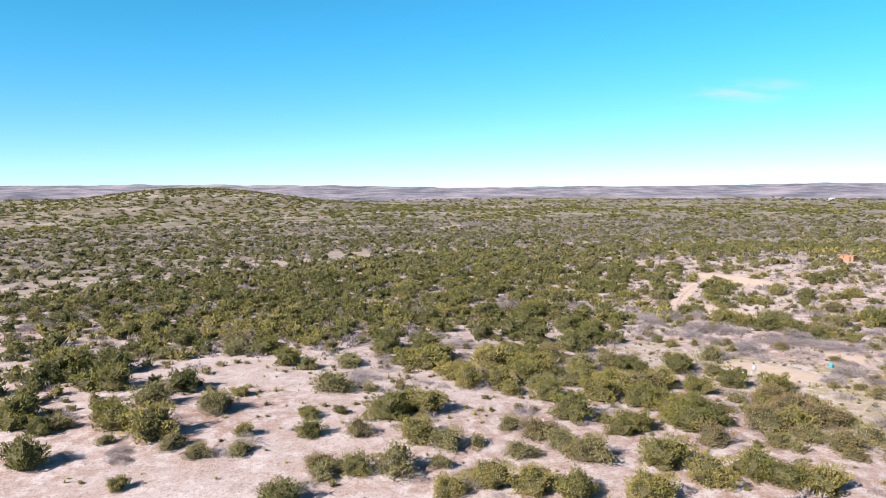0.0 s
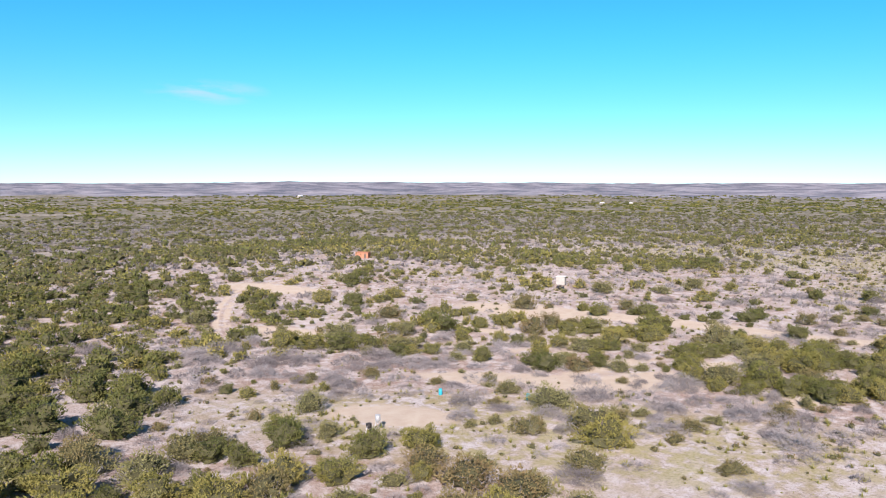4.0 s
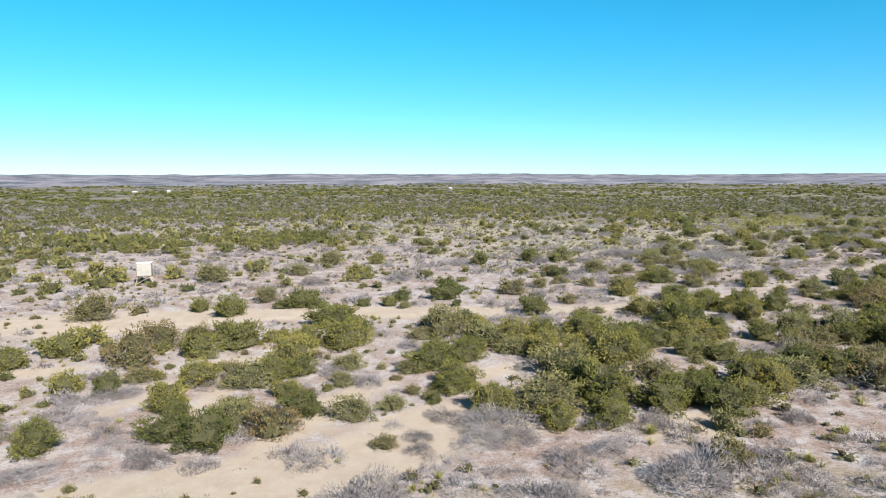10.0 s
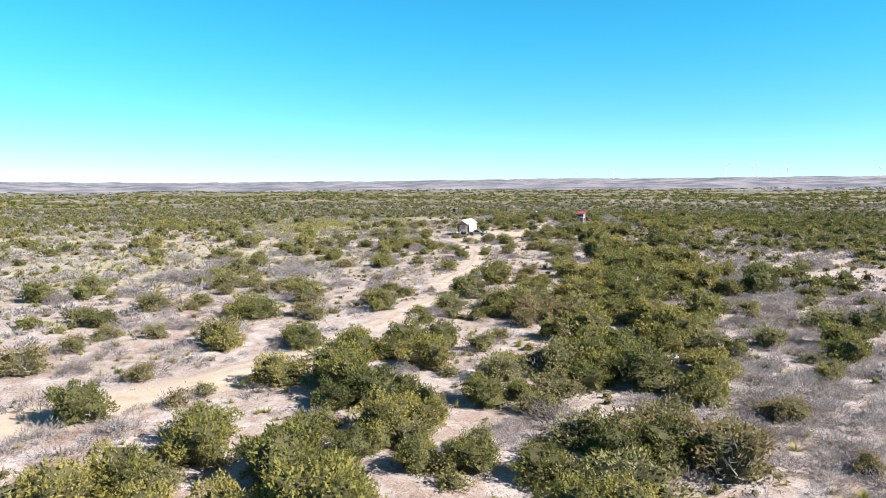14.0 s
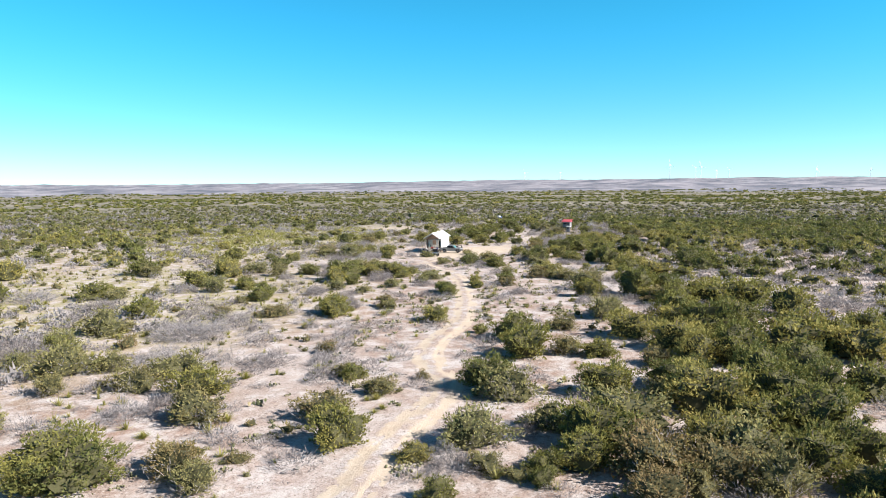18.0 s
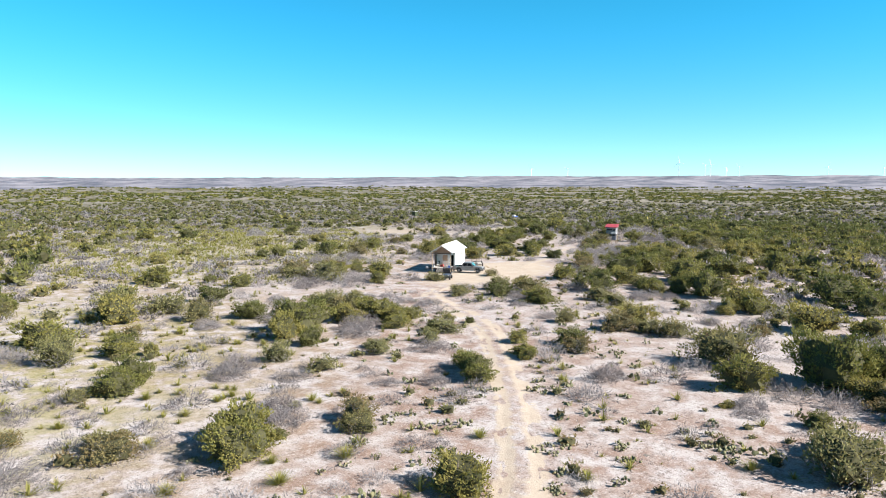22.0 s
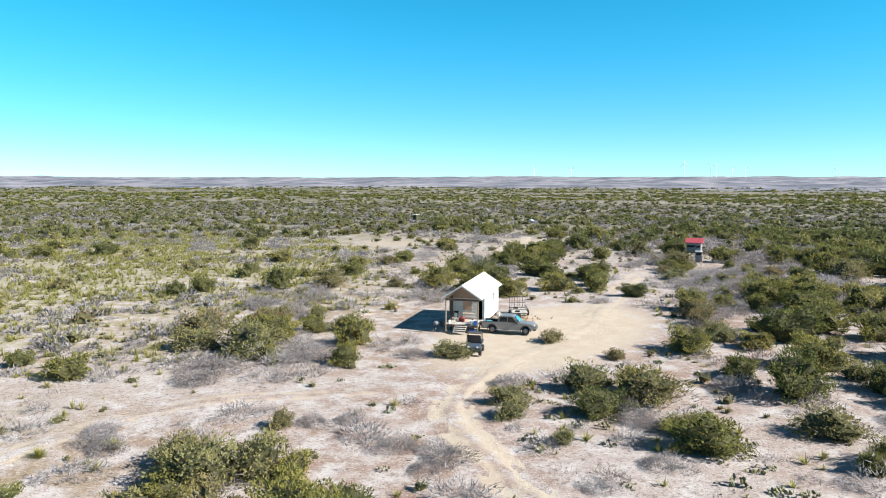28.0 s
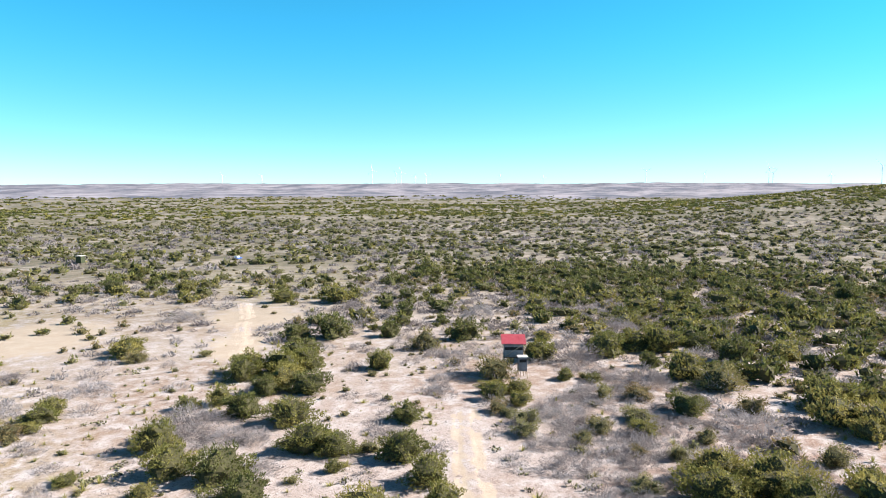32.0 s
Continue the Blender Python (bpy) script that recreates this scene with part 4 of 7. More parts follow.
for x in (-0.5, 0.5):
    for y in (-0.45, 0.45):
        part("leg", rod((x * 1.3, y * 1.3, -0.15), (x, y, 0.98), 0.05, sides=6), TIMBER, blind)
for s in (-0.2, 0.2):
    part("ladder_rail", rod((-0.75 + s, -1.35, -0.1), (-0.45 + s, -0.45, 1.2), 0.03, sides=6), DARK_WOOD, blind)
sheet_board = thing("loose_sheet", ST @ pose(-2.0, -1.35, 0.04, 0, 0, -6), "black rubber sheet lying by the stand", "sheet")
part("board", box((-1.3, -0.4, 0), (1.3, 0.4, 0.05), 0.01), BLACK_STEEL, sheet_board)

TW = pose(-74.6, 105.4, float(ground_z(-74.6, 105.4)), 0, 0, 28)
tower = thing("white_blind", TW, "cream box hunting blind on splayed wooden legs", "hunting blind")
for y in (-1.15, 1.15):
    part("wall_panel", box((-1.2, y - 0.03, 1.8), (1.2, y + 0.03, 4.05), 0.01), CREAM, tower)
for x in (-1.2, 1.2):
    part("wall_panel", box((x - 0.03, -1.12, 1.8), (x + 0.03, 1.12, 4.05), 0.01), CREAM, tower)
part("roof", box((-1.32, -1.28, 4.05), (1.32, 1.28, 4.14), 0.02), WHITE_PAINT, tower)
part("platform", box((-1.28, -1.22, 1.68), (1.28, 1.22, 1.79)), DARK_WOOD, tower)
for x, y in ((-0.5, -1.185), (0.6, -1.185)):
    part("window_slot", box((x - 0.3, y - 0.006, 3.1), (x + 0.3, y + 0.004, 3.4)), CREAM, tower)
for x in (-1, 1):
    for y in (-1, 1):
        part("leg", rod((x * 1.6, y * 1.5, -0.2), (x * 1.1, y * 1.05, 1.75), 0.07, sides=6), TIMBER, tower)
    part("brace", rod((x * 1.5, -1.4, 0.3), (x * 1.15, 1.1, 1.6), 0.045, sides=6), TIMBER, tower)
    part("brace", rod((-1.5, x * 1.4, 0.3), (1.15, x * 1.1, 1.6), 0.045, sides=6), TIMBER, tower)

HUT = pose(-178.2, 110.2, float(ground_z(-178.2, 110.2)), 0, 0, 35)
hut = thing("clay_hut", HUT, "small orange clay-walled hut among the junipers", "hut")
for y in (-1.6, 1.6):
    part("wall", box((-2.6, y - 0.1, -0.3), (2.6, y + 0.1, 2.2)), RUST_BRICK, hut)
for x in (-2.5, 2.5):
    part("wall", box((x - 0.1, -1.5, -0.3), (x + 0.1, 1.5, 2.3)), RUST_BRICK, hut)
part("roof", box((-2.8, -1.85, 2.25), (2.8, 1.85, 2.38), 0.02), RUST_BRICK, hut)
part("door", box((1.0, -1.74, 0.0), (1.8, -1.69, 1.95)), DARK_WOOD, hut)


def drum(x, y, label):
    d = thing("drum", pose(x, y, float(ground_z(x, y)) - 0.02), label, "drum", "teal drums in the draw")
    part("body", lathe([(0.27, 0), (0.30, 0.05), (0.30, 0.28), (0.315, 0.30), (0.30, 0.33), (0.30, 0.56), (0.315, 0.59), (0.30, 0.62), (0.29, 0.86), (0.24, 0.9)], 18), TEAL_PLASTIC, d, smooth=True)
    part("lid", lathe([(0.25, 0.9), (0.27, 0.92), (0.25, 0.95)], 18), TEAL_PLASTIC, d)


drum(-27.1, 16.2, "teal plastic drum on bare soil")
drum(-15.4, 23.2, "teal plastic drum beside low shrubs")


def feeder(x, y, mat, label, w, h):
    z = float(ground_z(x, y))
    d = thing("game_feeder", pose(x, y, z, 0, 0, 25), label, "game feeder")
    part("hopper", lathe([(w * 0.25, h * 0.5), (w, h * 0.66), (w, h), (w * 0.9, h + 0.04)], 14), mat, d, smooth=True)
    part("lid", lathe([(w * 1.05, h + 0.03), (w * 1.05, h + 0.07), (w * 0.3, h + 0.16)], 14), mat, d)
    part("spinner", lathe([(0.08, h * 0.42), (0.12, h * 0.46), (0.06, h * 0.5)], 10), GREY_STEEL, d)
    for k in range(3):
        a = k * 2.094 + 0.4
        part("leg", rod((w * 0.95 * math.cos(a), w * 0.95 * math.sin(a), h * 0.85), (w * 2.4 * math.cos(a), w * 2.4 * math.sin(a), -0.1), 0.025, sides=6), GREY_STEEL, d)


feeder(-19.9, -1.2, GREY_STEEL, "grey metal game feeder on three legs", 0.34, 1.9)
feeder(-19.4, -3.0, BLACK_STEEL, "black game feeder on three legs", 0.36, 1.25)

# ---- far things ----
far_car = thing("far_car", pose(279, 433, float(ground_z(279, 433)), 0, 0, 20), "small blue and white car parked in the scrub", "car")
part("body", prism([(-2.1, 0.35), (-2.1, 0.95), (2.0, 0.90), (2.1, 0.40)], -0.85, 0.85, 0.06), BLUE_PLASTIC, far_car)
part("cab", prism([(-1.4, 0.95), (-1.1, 1.5), (0.4, 1.5), (0.9, 0.95)], -0.75, 0.75, 0.06), WHITE_PAINT, far_car)
for x in (-1.3, 1.3):
    for s in (-1, 1):
        wheel(far_car, x, s * 0.78, 0.33, 0.2)
far_blind = thing("far_blind", pose(234, 466, float(ground_z(234, 466)), 0, 0, 20), "dark green box blind with a pale roof", "hunting blind")
part("box", box((-1.1, -1.1, 0.8), (1.1, 1.1, 3.4), 0.02), GREEN_CLOTH, far_blind)
part("roof", box((-1.3, -1.3, 3.4), (1.3, 1.3, 3.5), 0.02), WHITE_PAINT, far_blind)
for x in (-1, 1):
    for y in (-1, 1):
        part("leg", rod((x * 1.2, y * 1.2, -0.2), (x, y, 0.85), 0.08, sides=6), DARK_WOOD, far_blind)


def turbine(bearing, r, hub, blade, turn):
    """A wind turbine at a bearing (degrees to the left of north)."""
    a = radians(bearing)
    x, y = 66 - math.sin(a) * r, 165 + math.cos(a) * r
    z = float(ground_z(x, y))
    t = thing("wind_turbine", pose(x, y, z, 0, 0, bearing + 160), "white wind turbine on the far rim", "wind turbine", "wind turbines on the rim")
    part("mast", rod((0, 0, -4), (0, 0, hub), 1.7, 1.0, 10), TURBINE_WHITE, t)
    part("nacelle", box((-1.6, -2.5, hub - 1.6), (1.6, 6, hub + 1.9), 0.4), TURBINE_WHITE, t)
    part("nose", rod((0, -2.5, hub), (0, -4.5, hub), 1.6, 0.5, 10), TURBINE_WHITE, t)
    for k in range(3):
        b = radians(turn + 120 * k)
        part("blade", rod((math.sin(b) * 1.2, -3.4, hub + math.cos(b) * 1.2), (math.sin(b) * blade, -3.4, hub + math.cos(b) * blade), 0.9, 0.3, 6), TURBINE_WHITE, t)


for bearing, r, hub, turn in ((-50, 4100, 74, 10), (-51.9, 4300, 62, 50), (-52.3, 4200, 70, 20), (-53.4, 4400, 48, 80), (-54.3, 4250, 54, 40), (-60.2, 4300, 50, 100),
                              (-63.6, 4350, 44, 15), (-38.6, 4400, 52, 30), (-41.5, 4450, 46, 70), (-71.4, 4200, 66, 60), (-75.6, 4300, 50, 90), (-80, 4100, 80, 25), (-80.3, 4350, 62, 75), (-84, 4300, 54, 5), (-87, 4000, 88, 45)):
    turbine(bearing, r, hub, hub * 0.5, turn)


def farmhouse(x, y, w, d, h, turn, label):
    f = thing("far_building", pose(x, y, float(ground_z(x, y)), 0, 0, turn), label, "building")
    part("wall", box((-w, -d, -1), (w, d, h)), CREAM, f)
    part("roof", prism([(-w - 0.4, h), (w + 0.4, h), (0, h + w * 0.45)], -d - 0.4, d + 0.4), WHITE_METAL, f)
    part("door", box((-0.8, -d - 0.06, 0), (0.8, -d - 0.01, 2.2)), DARK_WOOD, f)


farmhouse(-1500, 868, 4, 7, 4, 30, "far white building in the scrub")
farmhouse(-700, 1010, 3, 4, 3, 10, "far pale shed in the scrub")
farmhouse(-660, 1040, 3, 5, 3.5, 40, "far pale shed in the scrub")
farmhouse(-240, 1300, 3, 5, 3, 20, "far pale barn in the scrub")

# ---- plants ----


def ball(level):
    """The corners and faces of a round ball of small triangles."""
    bm = bmesh.new()
    bmesh.ops.create_icosphere(bm, subdivisions=level, radius=1)
    v = np.array([q.co[:] for q in bm.verts])
    f = np.array([[q.index for q in p.verts] for p in bm.faces])
    bm.free()
    return v / np.linalg.norm(v, axis=1)[:, None], f


BALLS = {k: ball(k) for k in (1, 2, 3, 4)}


def crown(rng, rx, rz, level, lobes, count, size, loose=0.0):
    """A bushy crown: a body coloured dark as the shade between sprays, knotted into many small lobes, uneven in plan,
    clad in leafy scales with sprays standing out of it.
    """
    def body(level):
        d, f = BALLS[level]
        az = np.arctan2(d[:, 1], d[:, 0])
        plan = 1 + 0.16 * np.sin(2 * az + p[0]) + 0.10 * np.sin(3 * az + p[1]) + 0.06 * np.sin(5 * az + p[2])
        near = d @ tops.T
        k = near.argmax(1)
        gap = np.arccos(np.clip(near.max(1), -1, 1)) / (2.1 / np.sqrt(lobes))
        r = (0.60 - 0.08 * loose + 0.44 * np.clip(1 - gap ** 2, 0, 1)) * swell[k]
        flat = np.hypot(d[:, 0], d[:, 1]) + 1e-6
        side = np.where(d[:, 2] < 0, flat ** 0.45, flat ** 0.85) / flat * plan * r * rx
        v = np.stack([d[:, 0] * side, d[:, 1] * side, rz * (0.46 + 0.62 * np.where(d[:, 2] < 0, d[:, 2] * 1.1, d[:, 2] * r))], -1)
        v[:, 2] = np.maximum(v[:, 2], 0.05)
        return v, f[(v[f][:, :, 2] > 0.051).any(1)]

    p = rng.uniform(0, 6.28, 4)
    tops = rng.normal(size=(lobes, 3))
    tops /= np.linalg.norm(tops, axis=1)[:, None]
    swell = rng.uniform(0.80, 1.20, lobes)
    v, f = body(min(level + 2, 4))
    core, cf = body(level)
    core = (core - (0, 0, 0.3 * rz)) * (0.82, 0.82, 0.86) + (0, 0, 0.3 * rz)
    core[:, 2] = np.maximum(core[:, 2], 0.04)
    tri = v[f]
    out = np.cross(tri[:, 1] - tri[:, 0], tri[:, 2] - tri[:, 0])
    area = np.linalg.norm(out, axis=1)
    out /= area[:, None] + 1e-9
    i = rng.choice(len(f), count, p=area / area.sum())
    w = rng.dirichlet((1, 1, 1), count)
    q = (tri[i] * w[:, :, None]).sum(1)
    way = q - (0, 0, 0.42 * rz)
    way /= np.linalg.norm(way, axis=1)[:, None]
    q = q - way * (rng.uniform(-0.06 - 0.10 * loose, 0.15, count))[:, None]
    q[:, 2] = np.maximum(q[:, 2], 0.06)
    # half of them lie like scales on the lobes, the rest stand out as tips
    face = out[i] * 0.9 + (0, 0, 0.15) + rng.normal(size=(count, 3)) * 0.42
    face /= np.linalg.norm(face, axis=1)[:, None]
    up = np.cross(face, rng.normal(size=(count, 3)))
    tip = rng.uniform(size=count) < 0.5
    spray = way * 0.7 + (0, 0, 0.55) + rng.normal(size=(count, 3)) * 0.38
    up = np.where(tip[:, None], spray, up)
    up /= np.linalg.norm(up, axis=1)[:, None]
    a = np.cross(up, np.where(tip[:, None], rng.normal(size=(count, 3)), face))
    a /= np.linalg.norm(a, axis=1)[:, None]
    s = (size * rng.uniform(0.6, 1.5, count))[:, None]
    long = np.where(tip, 1.5, 0.9)[:, None] * s
    leaf = np.stack([q - a * s * 0.45 - up * s * 0.4, q + a * s * 0.45 - up * s * 0.4, q + up * long], 1).reshape(-1, 3)
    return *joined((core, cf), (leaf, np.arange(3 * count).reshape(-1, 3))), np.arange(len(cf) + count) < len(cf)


def fluff(rng, count, rx, rz, long, width):
    """The fine leafless tips of a grey shrub: thin slivers all through a low mound."""
    way = rng.normal(size=(count, 3))
    way[:, 2] = np.abs(way[:, 2]) * 0.9
    way /= np.linalg.norm(way, axis=1)[:, None]
    az = np.arctan2(way[:, 1], way[:, 0])
    p = rng.uniform(0, 6.28, 2)
    d = rng.uniform(0.25, 1.0, count) ** 0.5 * (1 + 0.2 * np.sin(2 * az + p[0]) + 0.15 * np.sin(3 * az + p[1]))
    q = way * d[:, None] * (rx * 0.95, rx * 0.95, rz) + (0, 0, 0.02)
    up = way + (0, 0, 0.35) + rng.normal(size=(count, 3)) * 0.55
    up /= np.linalg.norm(up, axis=1)[:, None]
    a = np.cross(up, rng.normal(size=(count, 3)))
    a /= np.linalg.norm(a, axis=1)[:, None]
    s = (long * rng.uniform(0.5, 1.3, count))[:, None]
    v = np.stack([q - up * s * 0.5 - a * width, q - up * s * 0.5 + a * width, q + up * s * 0.5], 1)
    v[:, :, 2] = np.maximum(v[:, :, 2], 0.03)
    return v.reshape(-1, 3), np.arange(3 * count).reshape(-1, 3)


def twigs(rng, count, rx, rz, width, levels=2):
    """A leafless thorny shrub: crooked thin blades that fan out from the foot and fork."""
    n = count
    start = rng.normal(size=(n, 3)) * (0.10 * rx, 0.10 * rx, 0.0)
    way = rng.normal(size=(n, 3)) * (1, 1, 0.35) + (0, 0, 0.75)
    way[:, 2] = np.abs(way[:, 2]) + 0.12
    way /= np.linalg.norm(way, axis=1)[:, None]
    vs, fs, at = [], [], 0
    size = rng.uniform(0.35, 0.62, n)
    for level in range(levels + 1):
        end = start + way * size[:, None] * (rx, rx, rz)
        end[:, 2] = np.maximum(end[:, 2], 0.04)
        sidew = np.cross(way, rng.normal(size=way.shape))
        sidew /= np.linalg.norm(sidew, axis=1)[:, None]
        wd = width * (1.0, 0.75, 0.55, 0.4)[level]
        vs.append(np.stack([start - sidew * wd, start + sidew * wd, end + sidew * wd * 0.45], 1).reshape(-1, 3))
        fs.append(at + np.arange(3 * len(start)).reshape(-1, 3))
        at += 3 * len(start)
        start, way, size = np.repeat(end, 2, 0), np.repeat(way, 2, 0), np.repeat(size * 0.72, 2)
        way = way + rng.normal(size=way.shape) * 0.55
        way /= np.linalg.norm(way, axis=1)[:, None]
    return np.concatenate(vs), np.concatenate(fs)


def spikes(rng, count, r, h, width):
    """A rosette of stiff narrow blades."""
    a, t = rng.uniform(0, 6.28, count), rng.uniform(0.05, 1.25, count)
    way = np.stack([np.sin(t) * np.cos(a) * r, np.sin(t) * np.sin(a) * r, np.cos(t) * h], -1) * rng.uniform(0.7, 1.1, (count, 1))
    side = np.stack([-np.sin(a), np.cos(a), 0 * a], -1) * width
    foot = way * 0.06
    v = np.stack([foot - side, foot + side, way + (0, 0, 0.02)], 1).reshape(-1, 3)
    return v, np.arange(3 * count).reshape(-1, 3)


def pads(rng, count, r):
    """A clump of flat cactus pads, each a thick eight-sided disc, standing on one another."""
    vs, fs, at = [], [], 0
    for i in range(count):
        c = np.array([rng.normal() * r * 0.45, rng.normal() * r * 0.45, rng.uniform(0.12, 0.42) * (1.3 if i % 3 else 0.8)])
        a, lean = rng.uniform(0, 6.28), rng.normal() * 0.45
        s = rng.uniform(0.12, 0.2)
        e1 = np.array([np.cos(a), np.sin(a), 0])
        e2 = np.array([-np.sin(a) * np.sin(lean), np.cos(a) * np.sin(lean), np.cos(lean)])
        e3 = np.cross(e1, e2) * 0.025
        q = np.arange(8) / 8 * 6.283
        rim = c + e1 * (np.cos(q) * s)[:, None] + e2 * (np.sin(q) * s * 1.25)[:, None]
        vs.append(np.concatenate([rim, [c + e3, c - e3]]))
        j = np.arange(8)
        fs += [at + np.stack([j, (j + 1) % 8, 0 * j + 8], -1), at + np.stack([(j + 1) % 8, j, 0 * j + 9], -1)]
        at += 10
    return np.concatenate(vs), np.concatenate(fs)


def joined(*pieces):
    vs, fs, at = [], [], 0
    for v, f, *_ in pieces:
        vs.append(v)
        fs.append(f + at)
        at += len(v)
    return np.concatenate(vs), np.concatenate(fs)


def trunk(rng, r, h):
    """A short crooked tapered trunk."""
    q = np.arange(6) / 6 * 6.283
    vs, at = [], np.zeros(3)
    for z, rad in ((-0.25, 0.10), (0.1, 0.075), (0.35, 0.055), (0.7, 0.03), (1.0, 0.008)):
        at = at + (*(rng.normal(size=2) * 0.05 * r), 0)
        vs.append(np.stack([at[0] + np.cos(q) * rad * r, at[1] + np.sin(q) * rad * r, q * 0 + z * h], -1))
    i = np.arange(30).reshape(5, 6)
    a, b, c, d = i[:-1], np.roll(i, -1, 1)[:-1], np.roll(i, -1, 1)[1:], i[1:]
    return np.concatenate(vs), np.concatenate([np.stack([a, b, c], -1).reshape(-1, 3), np.stack([a, c, d], -1).reshape(-1, 3)])


def plant(name, foot, parts, label, category, group):
    """One plant: an Empty at its foot with its parts as meshes."""
    ob = new(name)
    ob.matrix_world = foot
    for pname, me in parts:
        new(pname, me).parent = ob
    return tagged(ob, label, category, group)


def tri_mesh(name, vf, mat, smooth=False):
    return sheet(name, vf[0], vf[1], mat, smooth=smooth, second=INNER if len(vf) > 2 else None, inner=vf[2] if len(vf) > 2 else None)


def grow(name, places, variants, label, category, group, squash=(0.85, 1.1)):
    """Set one plant at each place (x, y, radius), from shared meshes of unit radius."""
    for i, (x, y, r) in enumerate(places):
        rng = np.random.RandomState(int(abs(x * 37 + y * 91)) % 9973)
        m = Matrix.Translation((x, y, float(ground_z(x, y)) - 0.03)) @ Matrix.Rotation(rng.uniform(0, 6.28), 4, "Z") @ Matrix.Diagonal((r * rng.uniform(1.02, 1.18), r * rng.uniform(1.02, 1.18), r * rng.uniform(*squash), 1))
        plant(name, m, variants[rng.randint(len(variants))], label, category, group)


def scatter(name, variants, x, y, s, mat, label, rng, squash=(0.8, 1.15), tone=None):
    """Many plants in one mesh: each a turned and sized copy of a variant."""
    which = rng.randint(0, len(variants), len(x))
    vs, fs, ts, at = [], [], [], 0
    z = ground_z(x, y)
    if tone is None:
        tone = np.clip(0.5 - 0.35 * patch(x, y, WOODS) - 0.36 * ease(160, 420, np.hypot(x - 20, y - 90)) + 0.3 * waves(x, y, 60, 21) + rng.normal(size=len(x)) * 0.34, 0, 1)
    dark = []
    for k, (v, f, *rest) in enumerate(variants):
        i = np.nonzero(which == k)[0]
        if not len(i):
            continue
        a = rng.uniform(0, 6.28, len(i))
        c, q = np.cos(a)[:, None], np.sin(a)[:, None]
        sx = (s[i] * rng.uniform(0.85, 1.15, len(i)))[:, None]
        px = (v[None, :, 0] * c - v[None, :, 1] * q) * sx + x[i][:, None]
        py = (v[None, :, 0] * q + v[None, :, 1] * c) * sx + y[i][:, None]
        pz = v[None, :, 2] * (s[i] * rng.uniform(*squash, len(i)))[:, None] + z[i][:, None] - 0.03
        vs.append(np.stack([px, py, pz], -1).reshape(-1, 3))
        fs.append((f[None] + (np.arange(len(i)) * len(v))[:, None, None]).reshape(-1, 3) + at)
        ts.append(np.repeat(tone[i], len(v)))
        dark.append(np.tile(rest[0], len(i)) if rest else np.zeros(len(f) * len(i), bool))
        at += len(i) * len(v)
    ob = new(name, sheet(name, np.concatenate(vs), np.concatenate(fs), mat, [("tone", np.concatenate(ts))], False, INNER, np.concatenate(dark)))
    return tagged(ob, label, "plants", kind="stuff")


JUNIPERS_A = [(-33, -132, 2.3), (-50.1, -117.8, 2.4), (-49.5, -113.4, 3), (-21.1, -115.2, 2.9), (-36.9, -102.3, 2.1), (-15.2, -114.5, 3), (-10.6, -114.8, 2.3), (-15.5, -106.7, 3), (-6.2, -102.7, 2.8), (-91.7, -48.5, 1.9), (7.3, -108.8, 3), (-28.8, -85.9, 2.2), (10.2, -107.9, 2.1), (-36.5, -78.7, 1.9), (-67, -56.1, 3), (-79.1, -48.5, 2.1), (12.3, -103.4, 1.7), (-5.2, -92, 2.4), (-22.9, -80.3, 1.9), (7.2, -97.6, 2.1), (-20.4, -80.2, 2), (-76.1, -42.3, 3), (-56, -53.7, 2.7), (11.1, -94.7, 2.3), (-17.7, -76.3, 1.5), (-35.5, -64.3, 2.9), (22.8, -99.4, 2.6), (-2.3, -83.1, 1.4), (-31.2, -64.4, 2.4), (14.2, -89.2, 2.8)]
JUNIPERS_B = [(-80, -30.2, 2.9), (-35.8, -57, 2.6), (-71.4, -33, 3), (-50.1, -44.7, 2.7), (-26.7, -58.3, 2.3), (-22.3, -60.1, 2.6), (-60.8, -35, 3), (-28.8, -54.1, 2.2), (-54.2, -38.5, 2.6), (-24.2, -55.2, 2.5), (13.9, -78.4, 1.2), (28.6, -87.2, 1.1), (-19.6, -56.6, 2.9), (6.4, -72.1, 1.1), (7.8, -71.6, 1), (5.5, -68, 1), (-67.4, -23.1, 2.6), (-163, 35.4, 2.9), (-16, -53.6, 1.7), (-47.1, -34.5, 2.8), (14.2, -70.5, 1.5), (-59.1, -25.1, 3), (-31.4, -40.1, 2), (-12.4, -51.3, 2.8), (-21.3, -45.8, 3), (4.3, -60.1, 2.4), (7.1, -61.6, 2.9), (-8.8, -50.3, 2.3), (-58.4, -19.4, 2.7), (-26.8, -38.3, 2.7)]
